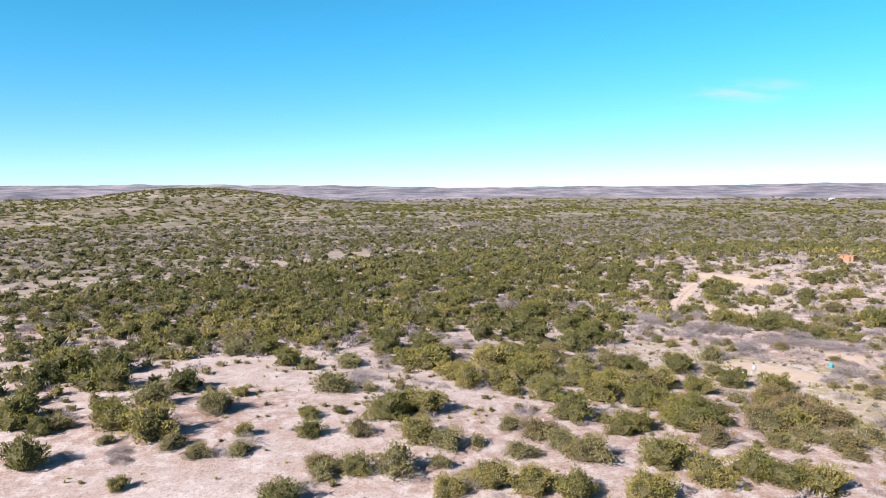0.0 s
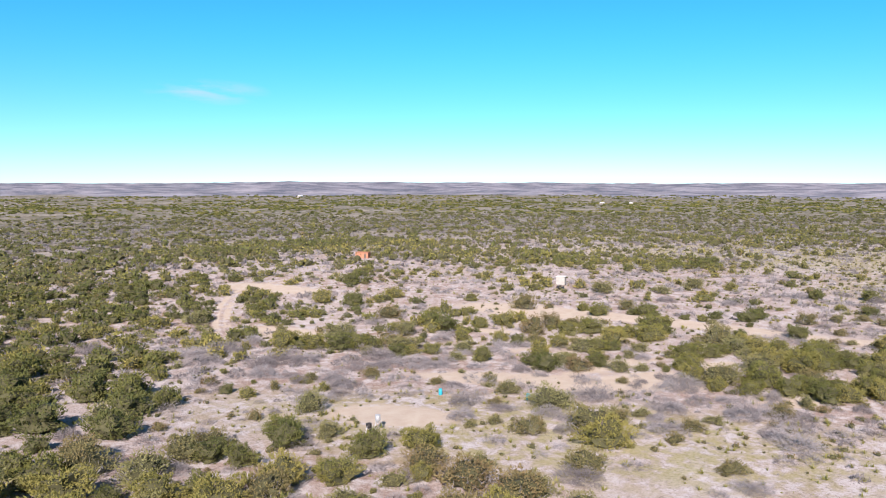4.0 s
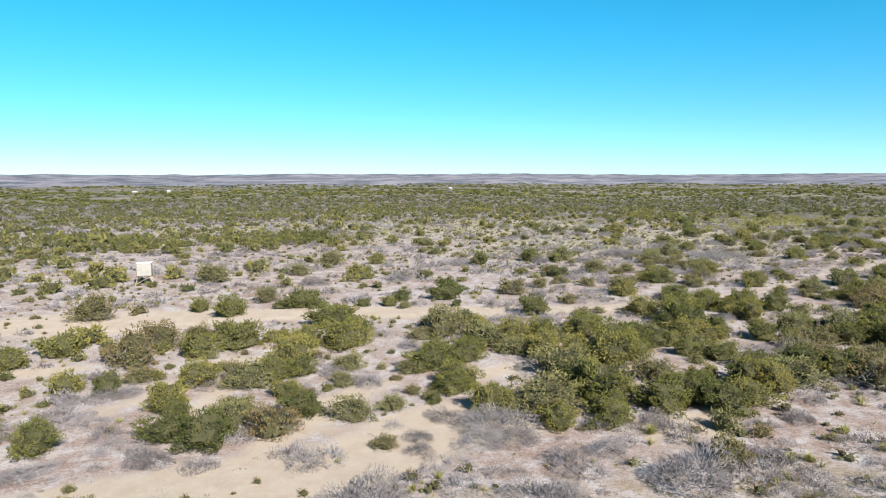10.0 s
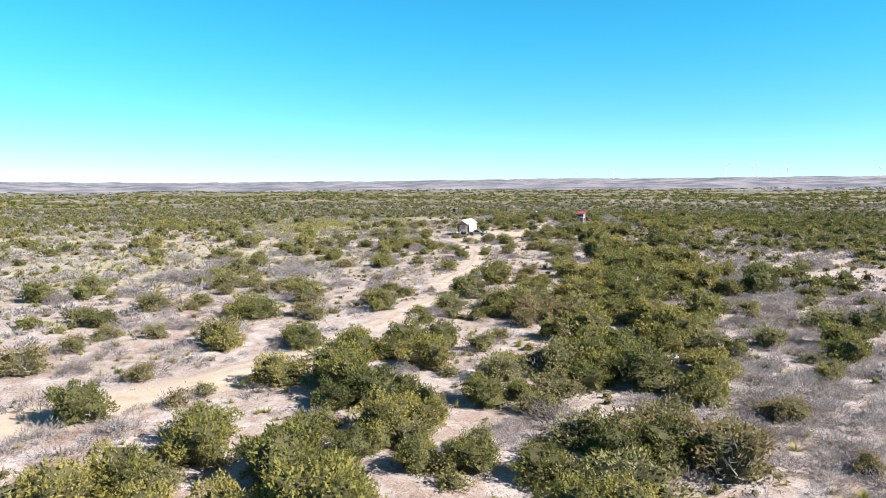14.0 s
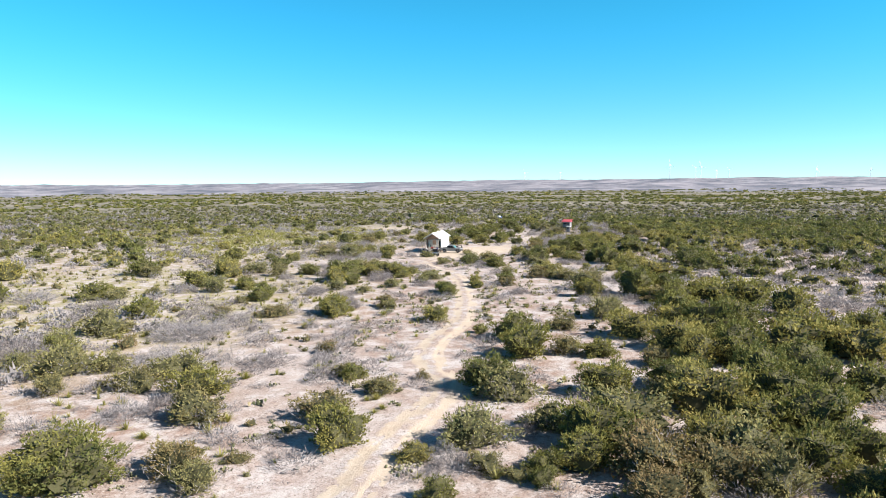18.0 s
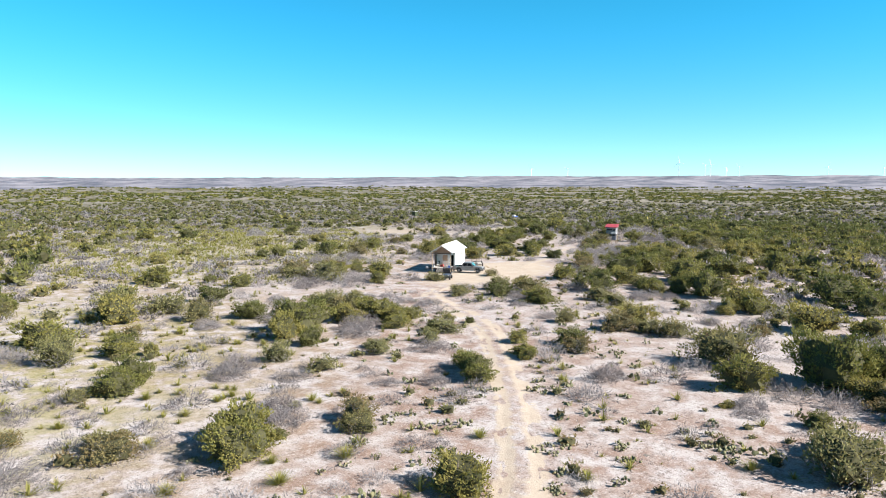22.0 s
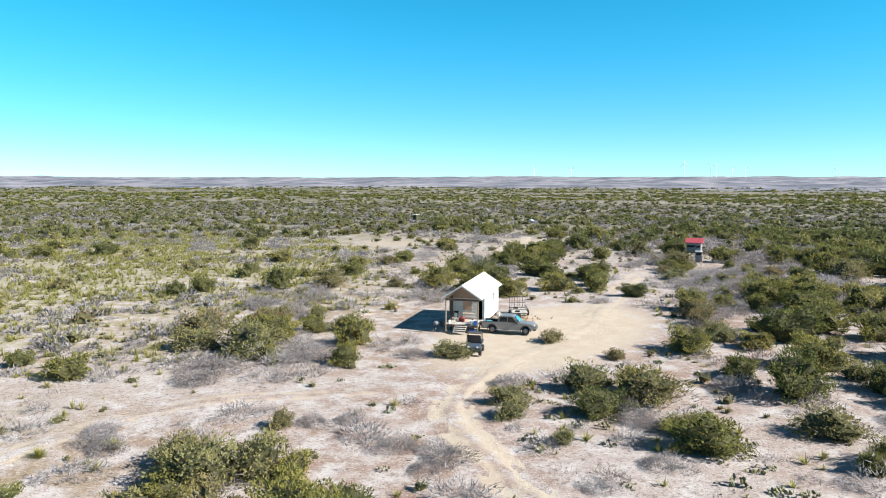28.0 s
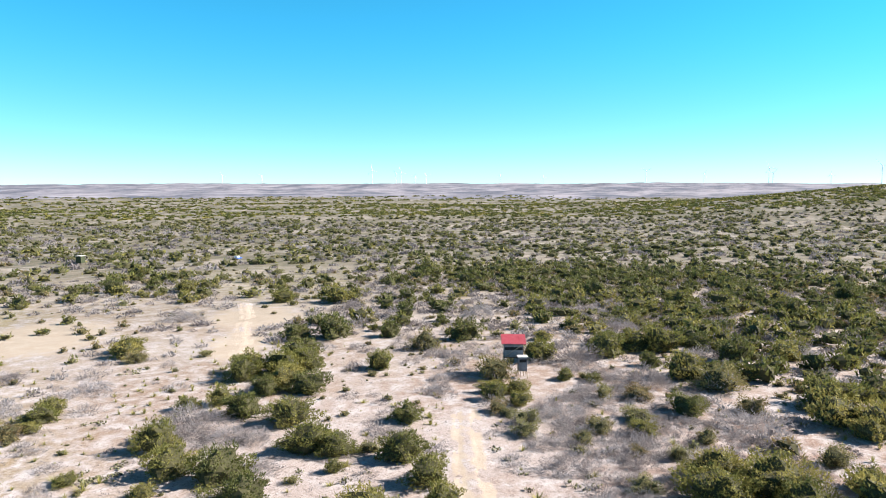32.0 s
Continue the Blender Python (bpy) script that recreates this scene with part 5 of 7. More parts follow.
JUNIPERS_C = [(4.2, -57, 2.6), (-54.1, -21.2, 2.8), (-48.2, -23.4, 2.7), (-39.2, -28.1, 3), (-20.8, -38.4, 2.9), (-8.9, -45.5, 2.4), (32.7, -70.6, 2.3), (-13.4, -40.5, 3), (25.2, -64, 1.6), (15, -57.7, 2.3), (-49.4, -17.4, 2.3), (-5.1, -44.3, 1.7), (-17.6, -35, 1.4), (-14.8, -31.5, 2.4), (-2.3, -39.1, 2.1), (-109.7, 27.7, 2.2), (-23.3, -22.3, 2), (30.1, -54.8, 1.6), (-13.6, -27.4, 2), (6.1, -37.8, 2.7), (-9.8, -27.9, 2.7), (-3.3, -31.6, 2.7), (27.9, -50.2, 2.2), (-19.5, -20.7, 1.9), (-75.7, 16.6, 2.5), (29.1, -46.1, 2.2), (-26, -11.5, 2.4), (-22.4, -13.3, 2.6), (-11.5, -19.9, 2.5), (-0.6, -26.4, 2.5)]
JUNIPERS_D = [(12, -32.7, 1.8), (10.2, -30.1, 2.2), (30.6, -42.2, 2.2), (-0.1, -23.3, 2.3), (-69.7, 20.1, 2.5), (4.5, -23.5, 2.2), (-8, -15.4, 1.9), (-109.9, 47.9, 2.9), (1.4, -20.1, 1.9), (9.6, -23.3, 2.9), (22.6, -30.7, 2.4), (-66.1, 23.9, 2.8), (30.7, -35.1, 2.4), (-12.6, -8.3, 2.1), (7.5, -19.5, 2.2), (-63.5, 27.1, 2.3), (27.5, -28, 2.3), (-3.1, -8.1, 1.4), (-101.2, 52.2, 2.9), (-61.9, 29, 2.3), (-127.6, 69.6, 2.9), (-9.5, -2.2, 2.3), (25.3, -22.3, 2.2), (10.3, -10.9, 2.5), (-53, 28.5, 2), (27.6, -19.6, 2.4), (-52.7, 30.7, 1.8), (29.2, -17.1, 2.2), (-101.6, 65.7, 2.7), (-49.8, 34.2, 1.8)]
JUNIPERS_E = [(-67, 49.4, 2.9), (-62.9, 50, 2.6), (-53.5, 45.8, 1.9), (-38.3, 36.6, 2), (4.2, 14.7, 3), (-59.2, 57, 2.1), (-70.8, 64.2, 1.7), (-46.3, 50, 1.8), (-28.5, 40.1, 2.1), (-25.1, 39.3, 2.4), (-42.2, 50.5, 1.5), (-31.2, 45.1, 1.3), (-33.2, 46.8, 2), (-83.1, 77.5, 1.6), (-56.6, 61.9, 2.4), (-27.3, 44.8, 0.9), (-34.1, 54.2, 2.1), (-20, 46.7, 1.7), (-23.3, 51, 1.4), (-40.2, 63.9, 2.1), (-26.9, 56.3, 1.9), (-24.8, 58.2, 1.6), (-27.4, 61.5, 2.6), (-8.8, 50.6, 0.7), (-36.5, 68.3, 2.3), (-40.6, 71.6, 1.7), (-3.4, 49.1, 1.9), (2.3, 46, 1.6), (-7.7, 53.7, 1.8), (-33.6, 71, 1.2)]
JUNIPERS_F = [(6.8, 46.8, 1.4), (-7.7, 56, 2.1), (-28.8, 69.3, 2), (6.2, 49.7, 1.6), (-52.5, 86.1, 1.5), (-11.3, 61.2, 2.5), (-24, 69.4, 2.9), (-46.5, 84, 2.1), (6.2, 52.9, 3), (11.1, 51.1, 2.4), (4.5, 56, 2.1), (-8.2, 64.7, 1.9), (-12.4, 67.8, 1.4), (16, 51.3, 2.5), (-24.5, 76.3, 2), (13.8, 53.4, 2.1), (-29, 79.7, 2.8), (-8.6, 68.2, 1.8), (18.4, 52.7, 1.8), (-41.1, 89.9, 1.2), (-29.4, 84.3, 2), (-0.3, 67.1, 2.1), (15.8, 57.5, 1), (14.7, 58.6, 1.3), (-38, 91.1, 2.5), (7.1, 64.3, 2.8), (-35.6, 90.6, 1.4), (3.8, 66.8, 2.1), (21.2, 56.9, 2), (19.3, 58.2, 2.2)]
JUNIPERS_G = [(-4, 73.1, 2.2), (-16, 80.5, 1.3), (-13.9, 79.7, 2.2), (-8.9, 77, 2), (6.9, 67.4, 1.7), (9.3, 66.7, 1.9), (-0.7, 74.5, 2.1), (-28.7, 92.3, 1.2), (-11.3, 82.5, 1.5), (7.7, 71.3, 2.9), (10.2, 70.2, 1.4), (21.2, 64.3, 1.7), (-24.9, 93.1, 1.4), (15.5, 69.1, 1.5), (18.5, 67.4, 1.6), (25.6, 63.3, 2), (4.1, 76.8, 2), (1.8, 79, 0.5), (28.9, 62.5, 2.2), (12.4, 72.6, 1.5), (10.5, 75.8, 1.6), (-23.8, 97.2, 1.5), (4.7, 80.3, 2.2), (-14.4, 93.7, 0.8), (16, 75.7, 2.1), (18.7, 75.1, 1.8), (-2.7, 88.7, 2.3), (-17.3, 98.9, 2.1), (20.2, 78, 1.5), (14.6, 82.3, 1.8)]
JUNIPERS_H = [(17.8, 81.6, 2.4), (-17.2, 103.2, 2.1), (25.2, 77.4, 2), (39.7, 69.1, 2.3), (28, 76.9, 1.4), (16.5, 84.6, 2.5), (33.7, 76, 2), (-39.2, 120.7, 1.9), (12.2, 90.3, 2.2), (17.1, 87.8, 2.8), (39.2, 74.5, 2.6), (37, 77.5, 2.2), (44.9, 73.1, 2), (31.6, 84, 1.5), (46.5, 75.2, 1.6), (25.9, 88.4, 2.1), (38.7, 81.6, 2.8), (59.8, 70.9, 1.7), (24.1, 93.4, 1.9), (21.3, 95.4, 2), (43.1, 82.3, 2.3), (26.4, 94.6, 2.3), (10.8, 104.5, 1.8), (48.8, 82.1, 2.2), (42.4, 92.3, 1.5), (18.3, 101.1, 1.8), (22.7, 98.5, 1.8), (-39.6, 136.8, 1.7), (65.1, 74.9, 2.4), (31.1, 96.1, 2.1)]
JUNIPERS_I = [(18.2, 104.5, 1.6), (37.6, 94.6, 0.8), (51.7, 84.4, 2.7), (44.6, 88.8, 2.6), (-7.2, 125.9, 1.3), (58, 87.2, 2), (74, 77.5, 2.1), (0.1, 122.9, 1.5), (40.1, 104.2, 0.9), (55.3, 90.4, 2.4), (34, 105.9, 1), (54.2, 93.7, 1.5), (-17.3, 137.9, 2), (15.5, 118.9, 1.4), (17.6, 118.7, 2.3), (54.5, 97, 2.2), (41.1, 105.4, 1), (64.8, 91.7, 2.9), (43.9, 104.7, 1.8), (58, 96.3, 2), (16.7, 122.2, 2.3), (35.6, 111.3, 1), (52, 102.5, 2), (46.6, 106.5, 2.3), (39, 112.1, 0.6), (32.8, 116.3, 2), (60.3, 100, 2.6), (57.6, 102.4, 2.1), (-7.4, 145.7, 2.2), (52, 109.7, 1.7)]
JUNIPERS_J = [(58.1, 107.2, 2.9), (63, 104.5, 2.9), (66.8, 103.4, 2.3), (71.7, 102.7, 2.1), (65.9, 107.9, 2.9), (55.7, 114.6, 2.2), (27.6, 132.5, 2.1), (61.4, 112.6, 2.3), (48.5, 121.2, 2.1), (80.4, 101.7, 2.1), (84.5, 100.3, 3), (72.7, 108.8, 2.5), (40.1, 129.7, 1.1), (68.8, 116.3, 2.5), (72.2, 115.1, 2.9), (83.2, 109.5, 2.8), (63.5, 123.8, 1.6), (79.6, 114.1, 2.9), (57.8, 127.9, 2.6), (82.8, 113.2, 2.3), (72.1, 121.6, 3), (18.8, 155.3, 1.7), (88.4, 114.1, 2), (87.4, 117.8, 2.9), (61.4, 134.4, 2.4), (72.5, 128.3, 2.6), (94.9, 114.6, 2.1), (80.3, 124.6, 3), (60.1, 139.2, 0.8), (85.3, 124.5, 2.9)]
JUNIPERS_K = [(80.4, 128.5, 2.5), (84.7, 132, 2.9), (59.3, 147.6, 1.7), (98.6, 126.1, 3), (50.4, 157.9, 1.9), (29.3, 171.1, 2), (51.4, 160.2, 2), (53.4, 159.9, 0.6), (84.6, 143.3, 0.9), (92.5, 138.6, 2.8), (98.5, 136.1, 2.9), (102.2, 134.2, 3), (83, 149.2, 0.5), (100.7, 140.4, 2.9), (93.7, 144.9, 1.5), (45.9, 175.3, 1.7), (87.9, 151.4, 2.2), (94.8, 148.5, 3), (47.3, 177.8, 1.7), (25.7, 191.2, 2.2), (71.3, 163.8, 1.3), (100.3, 147, 2.4), (72.2, 165.5, 1.4), (72.9, 167.6, 1.5), (79.4, 167.8, 1), (47.7, 187.9, 1.4), (50.3, 186.9, 0.8), (80, 169, 1), (48.3, 189.6, 1.4), (41.9, 195.8, 2.5)]
JUNIPERS_L = [(86.4, 169.6, 1.6), (64.5, 183.1, 1.4), (82.9, 173.6, 1), (114, 155.5, 2), (63.3, 187.3, 2), (113, 161, 2.7), (78.2, 182.6, 0.9), (66.1, 190.1, 2.6), (14.9, 223.2, 2.9), (75.7, 186.2, 1.4), (49.7, 204.6, 2.5), (99.8, 174.3, 2.2), (84.2, 184.4, 0.6), (72, 192, 1.7), (76.9, 189.1, 1.7), (82.3, 186, 0.9), (79.6, 189.9, 1.1), (63.3, 200, 1.7), (90.2, 183.6, 0.5), (77.1, 192, 1.7), (37, 217.8, 2.7), (76.4, 194.4, 1.7), (128.2, 162.9, 2.3), (64.4, 202.1, 1.5), (78.9, 193.7, 1.4), (114.3, 172.6, 1.5), (117.4, 171, 1.8), (72.1, 200.1, 1.2), (78.2, 199.4, 1.2), (104.8, 184.1, 0.9)]
JUNIPERS_M = [(120.2, 174.8, 2.3), (99.7, 190.9, 2), (133.9, 170.4, 3), (62.5, 214.3, 1.8), (122.3, 182, 3), (99.1, 198.8, 1.7), (119, 188.4, 1.6), (122.1, 186.7, 1.7), (114.3, 194.5, 2.4), (120.9, 191.2, 1.9), (104.9, 201.3, 1.4), (69.4, 226.1, 1.7), (130.1, 190.4, 1.9), (115, 199.7, 1.4), (59.1, 234.9, 2.6), (66.3, 231.9, 1.3), (123.2, 197.9, 2.3), (89.8, 219.5, 1.4), (133, 194.2, 2.8), (84.8, 224.6, 1.2), (118.5, 207.5, 2.1), (124.8, 205.3, 1.5), (143.6, 194.9, 2.9), (93.5, 225.8, 2), (87.4, 230.9, 2.2), (130.4, 205.5, 2.5), (138.5, 201.1, 2.3), (132.9, 207.6, 1.2), (156.8, 193.7, 2.9), (92.3, 233.2, 1.4)]
JUNIPERS_N = [(136.8, 206.8, 2.9), (131.8, 210, 0.9), (87.9, 238, 0.9), (154.2, 206, 2.4), (63.6, 262, 1.7), (144.6, 212.5, 2.3), (152.7, 210.2, 2.6), (142, 216.8, 1.7), (135.4, 221.3, 2), (104.7, 240.1, 0.7), (140.2, 220.6, 1.3), (150, 215, 2.3), (158.1, 211.5, 1.6), (126.9, 232.8, 0.6), (152.8, 217.6, 2.9), (149.1, 221.1, 2.6), (84.4, 263.3, 1.3), (122.8, 240.5, 2), (153.3, 222, 2.3), (137.1, 232, 1.5), (171.3, 212.1, 2.1), (88.2, 264.1, 1.5), (174.6, 211.9, 2), (120.9, 246.1, 2.6), (98, 261.1, 2.6), (136.2, 238, 1.7), (174.2, 215.3, 2.4), (131.5, 241.5, 2.3), (118.7, 252.5, 2.5), (139.4, 241.7, 1.9)]
JUNIPERS_O = [(180.7, 217, 3), (160.8, 230.7, 1.3), (128.1, 251, 2.2), (169.5, 228.8, 2), (136.8, 249.7, 0.8), (142.4, 246.5, 2.2), (124.6, 258.8, 1), (130, 256.1, 2.2), (139.9, 252.6, 1.9), (113.1, 269.9, 1.8), (128.5, 260.7, 2.1), (139.3, 254.8, 2.3), (122.5, 266, 1), (99.5, 280.4, 1.6), (186.7, 229.1, 2.2), (150.8, 252.5, 1.7), (162.5, 245.5, 1.4), (184.1, 233.4, 2.8), (131.3, 266.6, 1.9), (202.5, 224.2, 2.4), (162.5, 248.7, 1.5), (143.6, 261.9, 2.3), (166.5, 247.9, 1.4), (196.4, 229.7, 2.9), (176.1, 242.2, 1.1), (132.5, 269.5, 1.2), (164.8, 250.4, 1.4), (174.9, 245.5, 1.1), (118.9, 280.4, 1.6), (187.6, 238.8, 1.5)]
JUNIPERS_P = [(142.5, 268.1, 2.2), (200.3, 236.1, 2.2), (127.1, 281.5, 1), (140.4, 274.7, 1.5), (143.8, 273.3, 1.5), (198.1, 240.4, 2.9), (109.5, 294.9, 1.9), (190.2, 245.8, 2.4), (153, 268.9, 2.3), (129.5, 283.7, 1.6), (149.5, 272.3, 1.7), (197.6, 243.7, 2.7), (183, 253.1, 2.2), (131.3, 285.5, 1.6), (153.1, 273.3, 2.4), (196.8, 248.8, 2.2), (71.1, 326.1, 2.1), (166.5, 268.6, 1.8), (152, 279.2, 2.1), (157.1, 277.1, 2.9), (160.8, 277.2, 2.5), (154.9, 281.5, 2.4), (82.3, 326.7, 2.4), (243.2, 229.1, 2.9), (195.4, 258.7, 1.4), (164.9, 281.8, 2.9), (189.3, 269.4, 2.9), (273.8, 222, 2.9), (184.3, 281.2, 2), (151.2, 303.9, 2)]
JUNIPERS_Q = [(178.3, 288.2, 2.9), (113.8, 329.4, 2.2), (174.3, 292.6, 2.4), (244.3, 251, 2.9), (153.6, 306.7, 2), (249.9, 272.2, 2.9), (208.8, 314.8, 2.9), (202.4, 325.8, 2.9), (276.4, 309.5, 2.9), (202.8, 360.5, 2.9), (192.1, 374.9, 2.9), (275.5, 337.4, 2.9), (217.7, 404, 2.9)]
JUNIPERS = JUNIPERS_A + JUNIPERS_B + JUNIPERS_C + JUNIPERS_D + JUNIPERS_E + JUNIPERS_F + JUNIPERS_G + JUNIPERS_H + JUNIPERS_I + JUNIPERS_J + JUNIPERS_K + JUNIPERS_L + JUNIPERS_M + JUNIPERS_N + JUNIPERS_O + JUNIPERS_P + JUNIPERS_Q
OLIVE_SHRUBS_A = [(-25.8, -102.4, 2.4), (-35.4, -92.3, 3.1), (-28.2, -90.3, 2.6), (-2.9, -94.9, 1.6), (10.6, -101.8, 1.6), (2.3, -93.6, 2.7), (-22.5, -69.8, 2.3), (3, -85.1, 2.2), (-19.3, -69.8, 1.9), (5.4, -84.4, 2.4), (17.4, -85.7, 1.8), (-5.9, -70.4, 3.3), (20.5, -81.8, 1.6), (19.2, -77.5, 1.7), (-30.7, -45.6, 2.4), (-25.6, -45, 3.4), (13.6, -64.8, 1.8), (-44.4, -27.4, 2.9), (-107.3, 11.3, 3.4), (23.7, -67.8, 1.8), (-31.2, -33.8, 2.7), (25.8, -67.4, 1.8), (-27.2, -34.9, 2.6), (-9.2, -39.5, 2.3), (24.6, -60, 2.5), (-21.4, -30.6, 3), (17.6, -54.4, 2.3), (23, -55.2, 1.3), (-11.1, -33.8, 2.3), (10.5, -46.5, 1.7)]
OLIVE_SHRUBS_B = [(-25.8, -24.1, 2.7), (-27.8, -20.1, 2.2), (13.5, -43.4, 2.5), (19.6, -46.3, 2), (17.7, -41.4, 2), (-82.7, 20.2, 2.4), (-8.8, -23.4, 2.7), (21.1, -38.6, 2.6), (-33.4, -2.9, 2.3), (-49.3, 7, 1.3), (-21.9, -7.7, 1.8), (-2.5, -18.2, 2.3), (-74.7, 29.3, 3.4), (14.8, -22.4, 2.6), (-44.3, 15.8, 1.8), (-58.2, 24.9, 1.7), (-5.4, -5.4, 2.8), (7, -12.7, 2.5), (9.9, -14, 3.2), (15.6, -15.1, 1.9), (1.8, -6.1, 3.4), (-59.7, 33.1, 3.4), (-55.7, 31.6, 3.4), (-0.8, -1.6, 1.7), (13.2, -9.8, 2.4), (-83.5, 49.9, 3.4), (7.9, -5.7, 3), (-32.4, 20.3, 1.3), (-66.2, 41.2, 3), (7.8, -2.6, 2.2)]
OLIVE_SHRUBS_C = [(17.1, -7.4, 2.4), (19.8, -8.1, 1.5), (-11, 11.5, 1), (14.2, -2.7, 1.9), (-17.1, 17.8, 1.2), (-42.6, 34, 1.6), (-5.5, 11.7, 2.2), (21.3, -3.3, 2.3), (-5.8, 13.7, 1.5), (-27.4, 27.4, 1.4), (-46.7, 39.8, 2.1), (7.4, 6.8, 2.5), (-20.1, 23.9, 1.9), (-10.8, 22.3, 3.3), (0.8, 17.1, 3.4), (-4.5, 22.1, 1.4), (-0.1, 22.7, 2.2), (-25, 43.1, 2.2), (1.1, 27.7, 1.3), (18.9, 17.1, 1.6), (-41.1, 54.3, 1.8), (-20.9, 42.2, 2.4), (-25.9, 46.3, 1.8), (-45.9, 59.8, 3.4), (8.7, 26.9, 1.7), (-10.5, 40.2, 1.1), (-28.5, 54.1, 2.5), (-30.6, 55.5, 2.3), (-15.1, 46.3, 2), (9.7, 31.2, 1.3)]
OLIVE_SHRUBS_D = [(-21.4, 51.4, 0.9), (-47.2, 67.3, 2.8), (-65, 79, 3.1), (-12.3, 48.7, 1.3), (-19.1, 55.3, 1.4), (-43.9, 71.2, 2.1), (-11.4, 53.4, 0.9), (-20.6, 60.6, 2.1), (14.3, 39.8, 1.9), (-14.3, 57.3, 0.6), (0.7, 50, 3.4), (-13.3, 60.1, 1.6), (2.3, 60, 3.4), (-15.1, 74, 1.7), (-3.2, 67.8, 2.1), (11.3, 59, 2.3), (-45.3, 94.2, 2.5), (-6.9, 72, 3.2), (-13.1, 75.8, 3.3), (-63.6, 109.7, 3.4), (23.9, 59.5, 2.7), (1.3, 73.5, 1.4), (-3.9, 77, 1.5), (21.7, 62.3, 1.7), (37.9, 55.4, 1.2), (31, 59.7, 2.8), (19.8, 69.4, 1.4), (27.8, 65, 2.1), (33.9, 61.9, 1.8), (16.7, 72.5, 1.8)]
OLIVE_SHRUBS_E = [(26.5, 67.1, 2.4), (32.5, 65.8, 2.2), (12.6, 78.3, 1.5), (-50.5, 119.3, 2.1), (41.6, 63.7, 1.8), (27.3, 73.6, 1.7), (6.5, 90.5, 1.2), (31, 75.6, 2.4), (2.1, 97.1, 1.4), (29.4, 81.9, 2.2), (-7.2, 104.8, 2.7), (34.7, 80.7, 2.3), (-49.4, 134, 2.9), (34.9, 83.4, 2.1), (-2.9, 110.8, 1.6), (33, 91.4, 1.6), (52, 80.2, 2.4), (10.3, 107.7, 2.7), (59.2, 78.4, 1.8), (0.2, 115.5, 1.9), (5.1, 113.3, 1.4), (43.2, 98.5, 1.9), (-1.7, 126.2, 1.9), (72.4, 81, 2.5), (50.1, 96.3, 2.1), (46.3, 98.8, 1.5), (23.3, 114.2, 1.6), (48.9, 99, 2.1), (46.6, 101.7, 2.8), (22.9, 116.7, 1.7)]
OLIVE_SHRUBS_F = [(38.5, 107.6, 1.2), (51.8, 99.5, 2.9), (23, 118.3, 1.5), (26.3, 117, 0.8), (6.7, 130.8, 2.7), (11, 128.8, 1.2), (40.2, 111.2, 2.1), (49.9, 107.7, 3.4), (46.3, 111.2, 1.9), (12.8, 132.5, 2.1), (33.8, 121.3, 2.2), (26, 126.5, 2.4), (57.3, 110.8, 1.9), (-2.1, 147.8, 1.7), (61, 110.1, 1.9), (48.2, 118.1, 2.3), (40.1, 124.8, 1.4), (17.5, 139.4, 1.6), (23.6, 136.9, 2.1), (-0.3, 152.5, 2.4), (45.1, 126.5, 0.7), (27.6, 138.9, 2.7), (40, 131.4, 1.2), (18.7, 145, 2.6), (22.7, 144.4, 1.7), (65.8, 118.5, 1.7), (15.3, 149.6, 1.5), (61.5, 126.4, 1.7), (41.9, 139.7, 1.1), (19, 157.9, 1.8)]
OLIVE_SHRUBS_G = [(23.8, 162.5, 2.8), (69, 135.1, 1.7), (26.5, 162.8, 1.4), (78.2, 138, 2.4), (37.2, 163.6, 0.9), (44.3, 161.5, 1.6), (80.7, 139.6, 1.9), (38.3, 167, 1.3), (43.9, 163.6, 1.5), (58.4, 158.4, 1.2), (74.8, 149.4, 0.5), (59.1, 160.3, 1.5), (93.9, 142.2, 2.1), (43.1, 174.9, 1), (28.9, 188.9, 1.9), (34, 188.6, 1.4), (42.7, 187.1, 2.1), (93.2, 156.9, 3.1), (59.8, 178.7, 1.4), (68.6, 176.7, 1.3), (85.1, 167.4, 1.5), (69.4, 179.1, 1.1), (75.3, 178.2, 1.2), (100.4, 164, 1.7), (98.3, 167.3, 1.9), (97.6, 170.1, 1.5), (79.2, 181.7, 1.8), (95.4, 172.5, 1.9), (68.6, 193.3, 1), (93.9, 178.9, 1.4)]
OLIVE_SHRUBS_H = [(37.4, 213.9, 2.2), (57.9, 201.7, 2), (49.9, 208.4, 2.9), (72.9, 195.3, 1.9), (79.7, 191.8, 1.1), (55.8, 207.6, 2.7), (73.8, 200.6, 1.9), (76.5, 200.6, 2.1), (73.7, 203.6, 1.9), (106.6, 183.9, 1.7), (93.6, 196, 0.8), (108.4, 188.6, 2), (101.1, 193.4, 1.7), (80.2, 207.2, 1), (93.7, 201.3, 1.1), (95.5, 203.9, 1.5), (104.4, 199, 2.3), (102.1, 203.8, 1.9), (122.1, 194.5, 1.2), (111.3, 209.5, 1.1), (99, 217.6, 1.7), (84, 227.1, 3), (80.1, 231.6, 2.6), (125, 208.8, 1.4), (81.8, 236.9, 2.6), (126.8, 209.8, 0.9), (127.2, 211.2, 1.4), (88.9, 235.5, 2.3), (95.9, 232, 1.9), (89.1, 239, 1.1)]
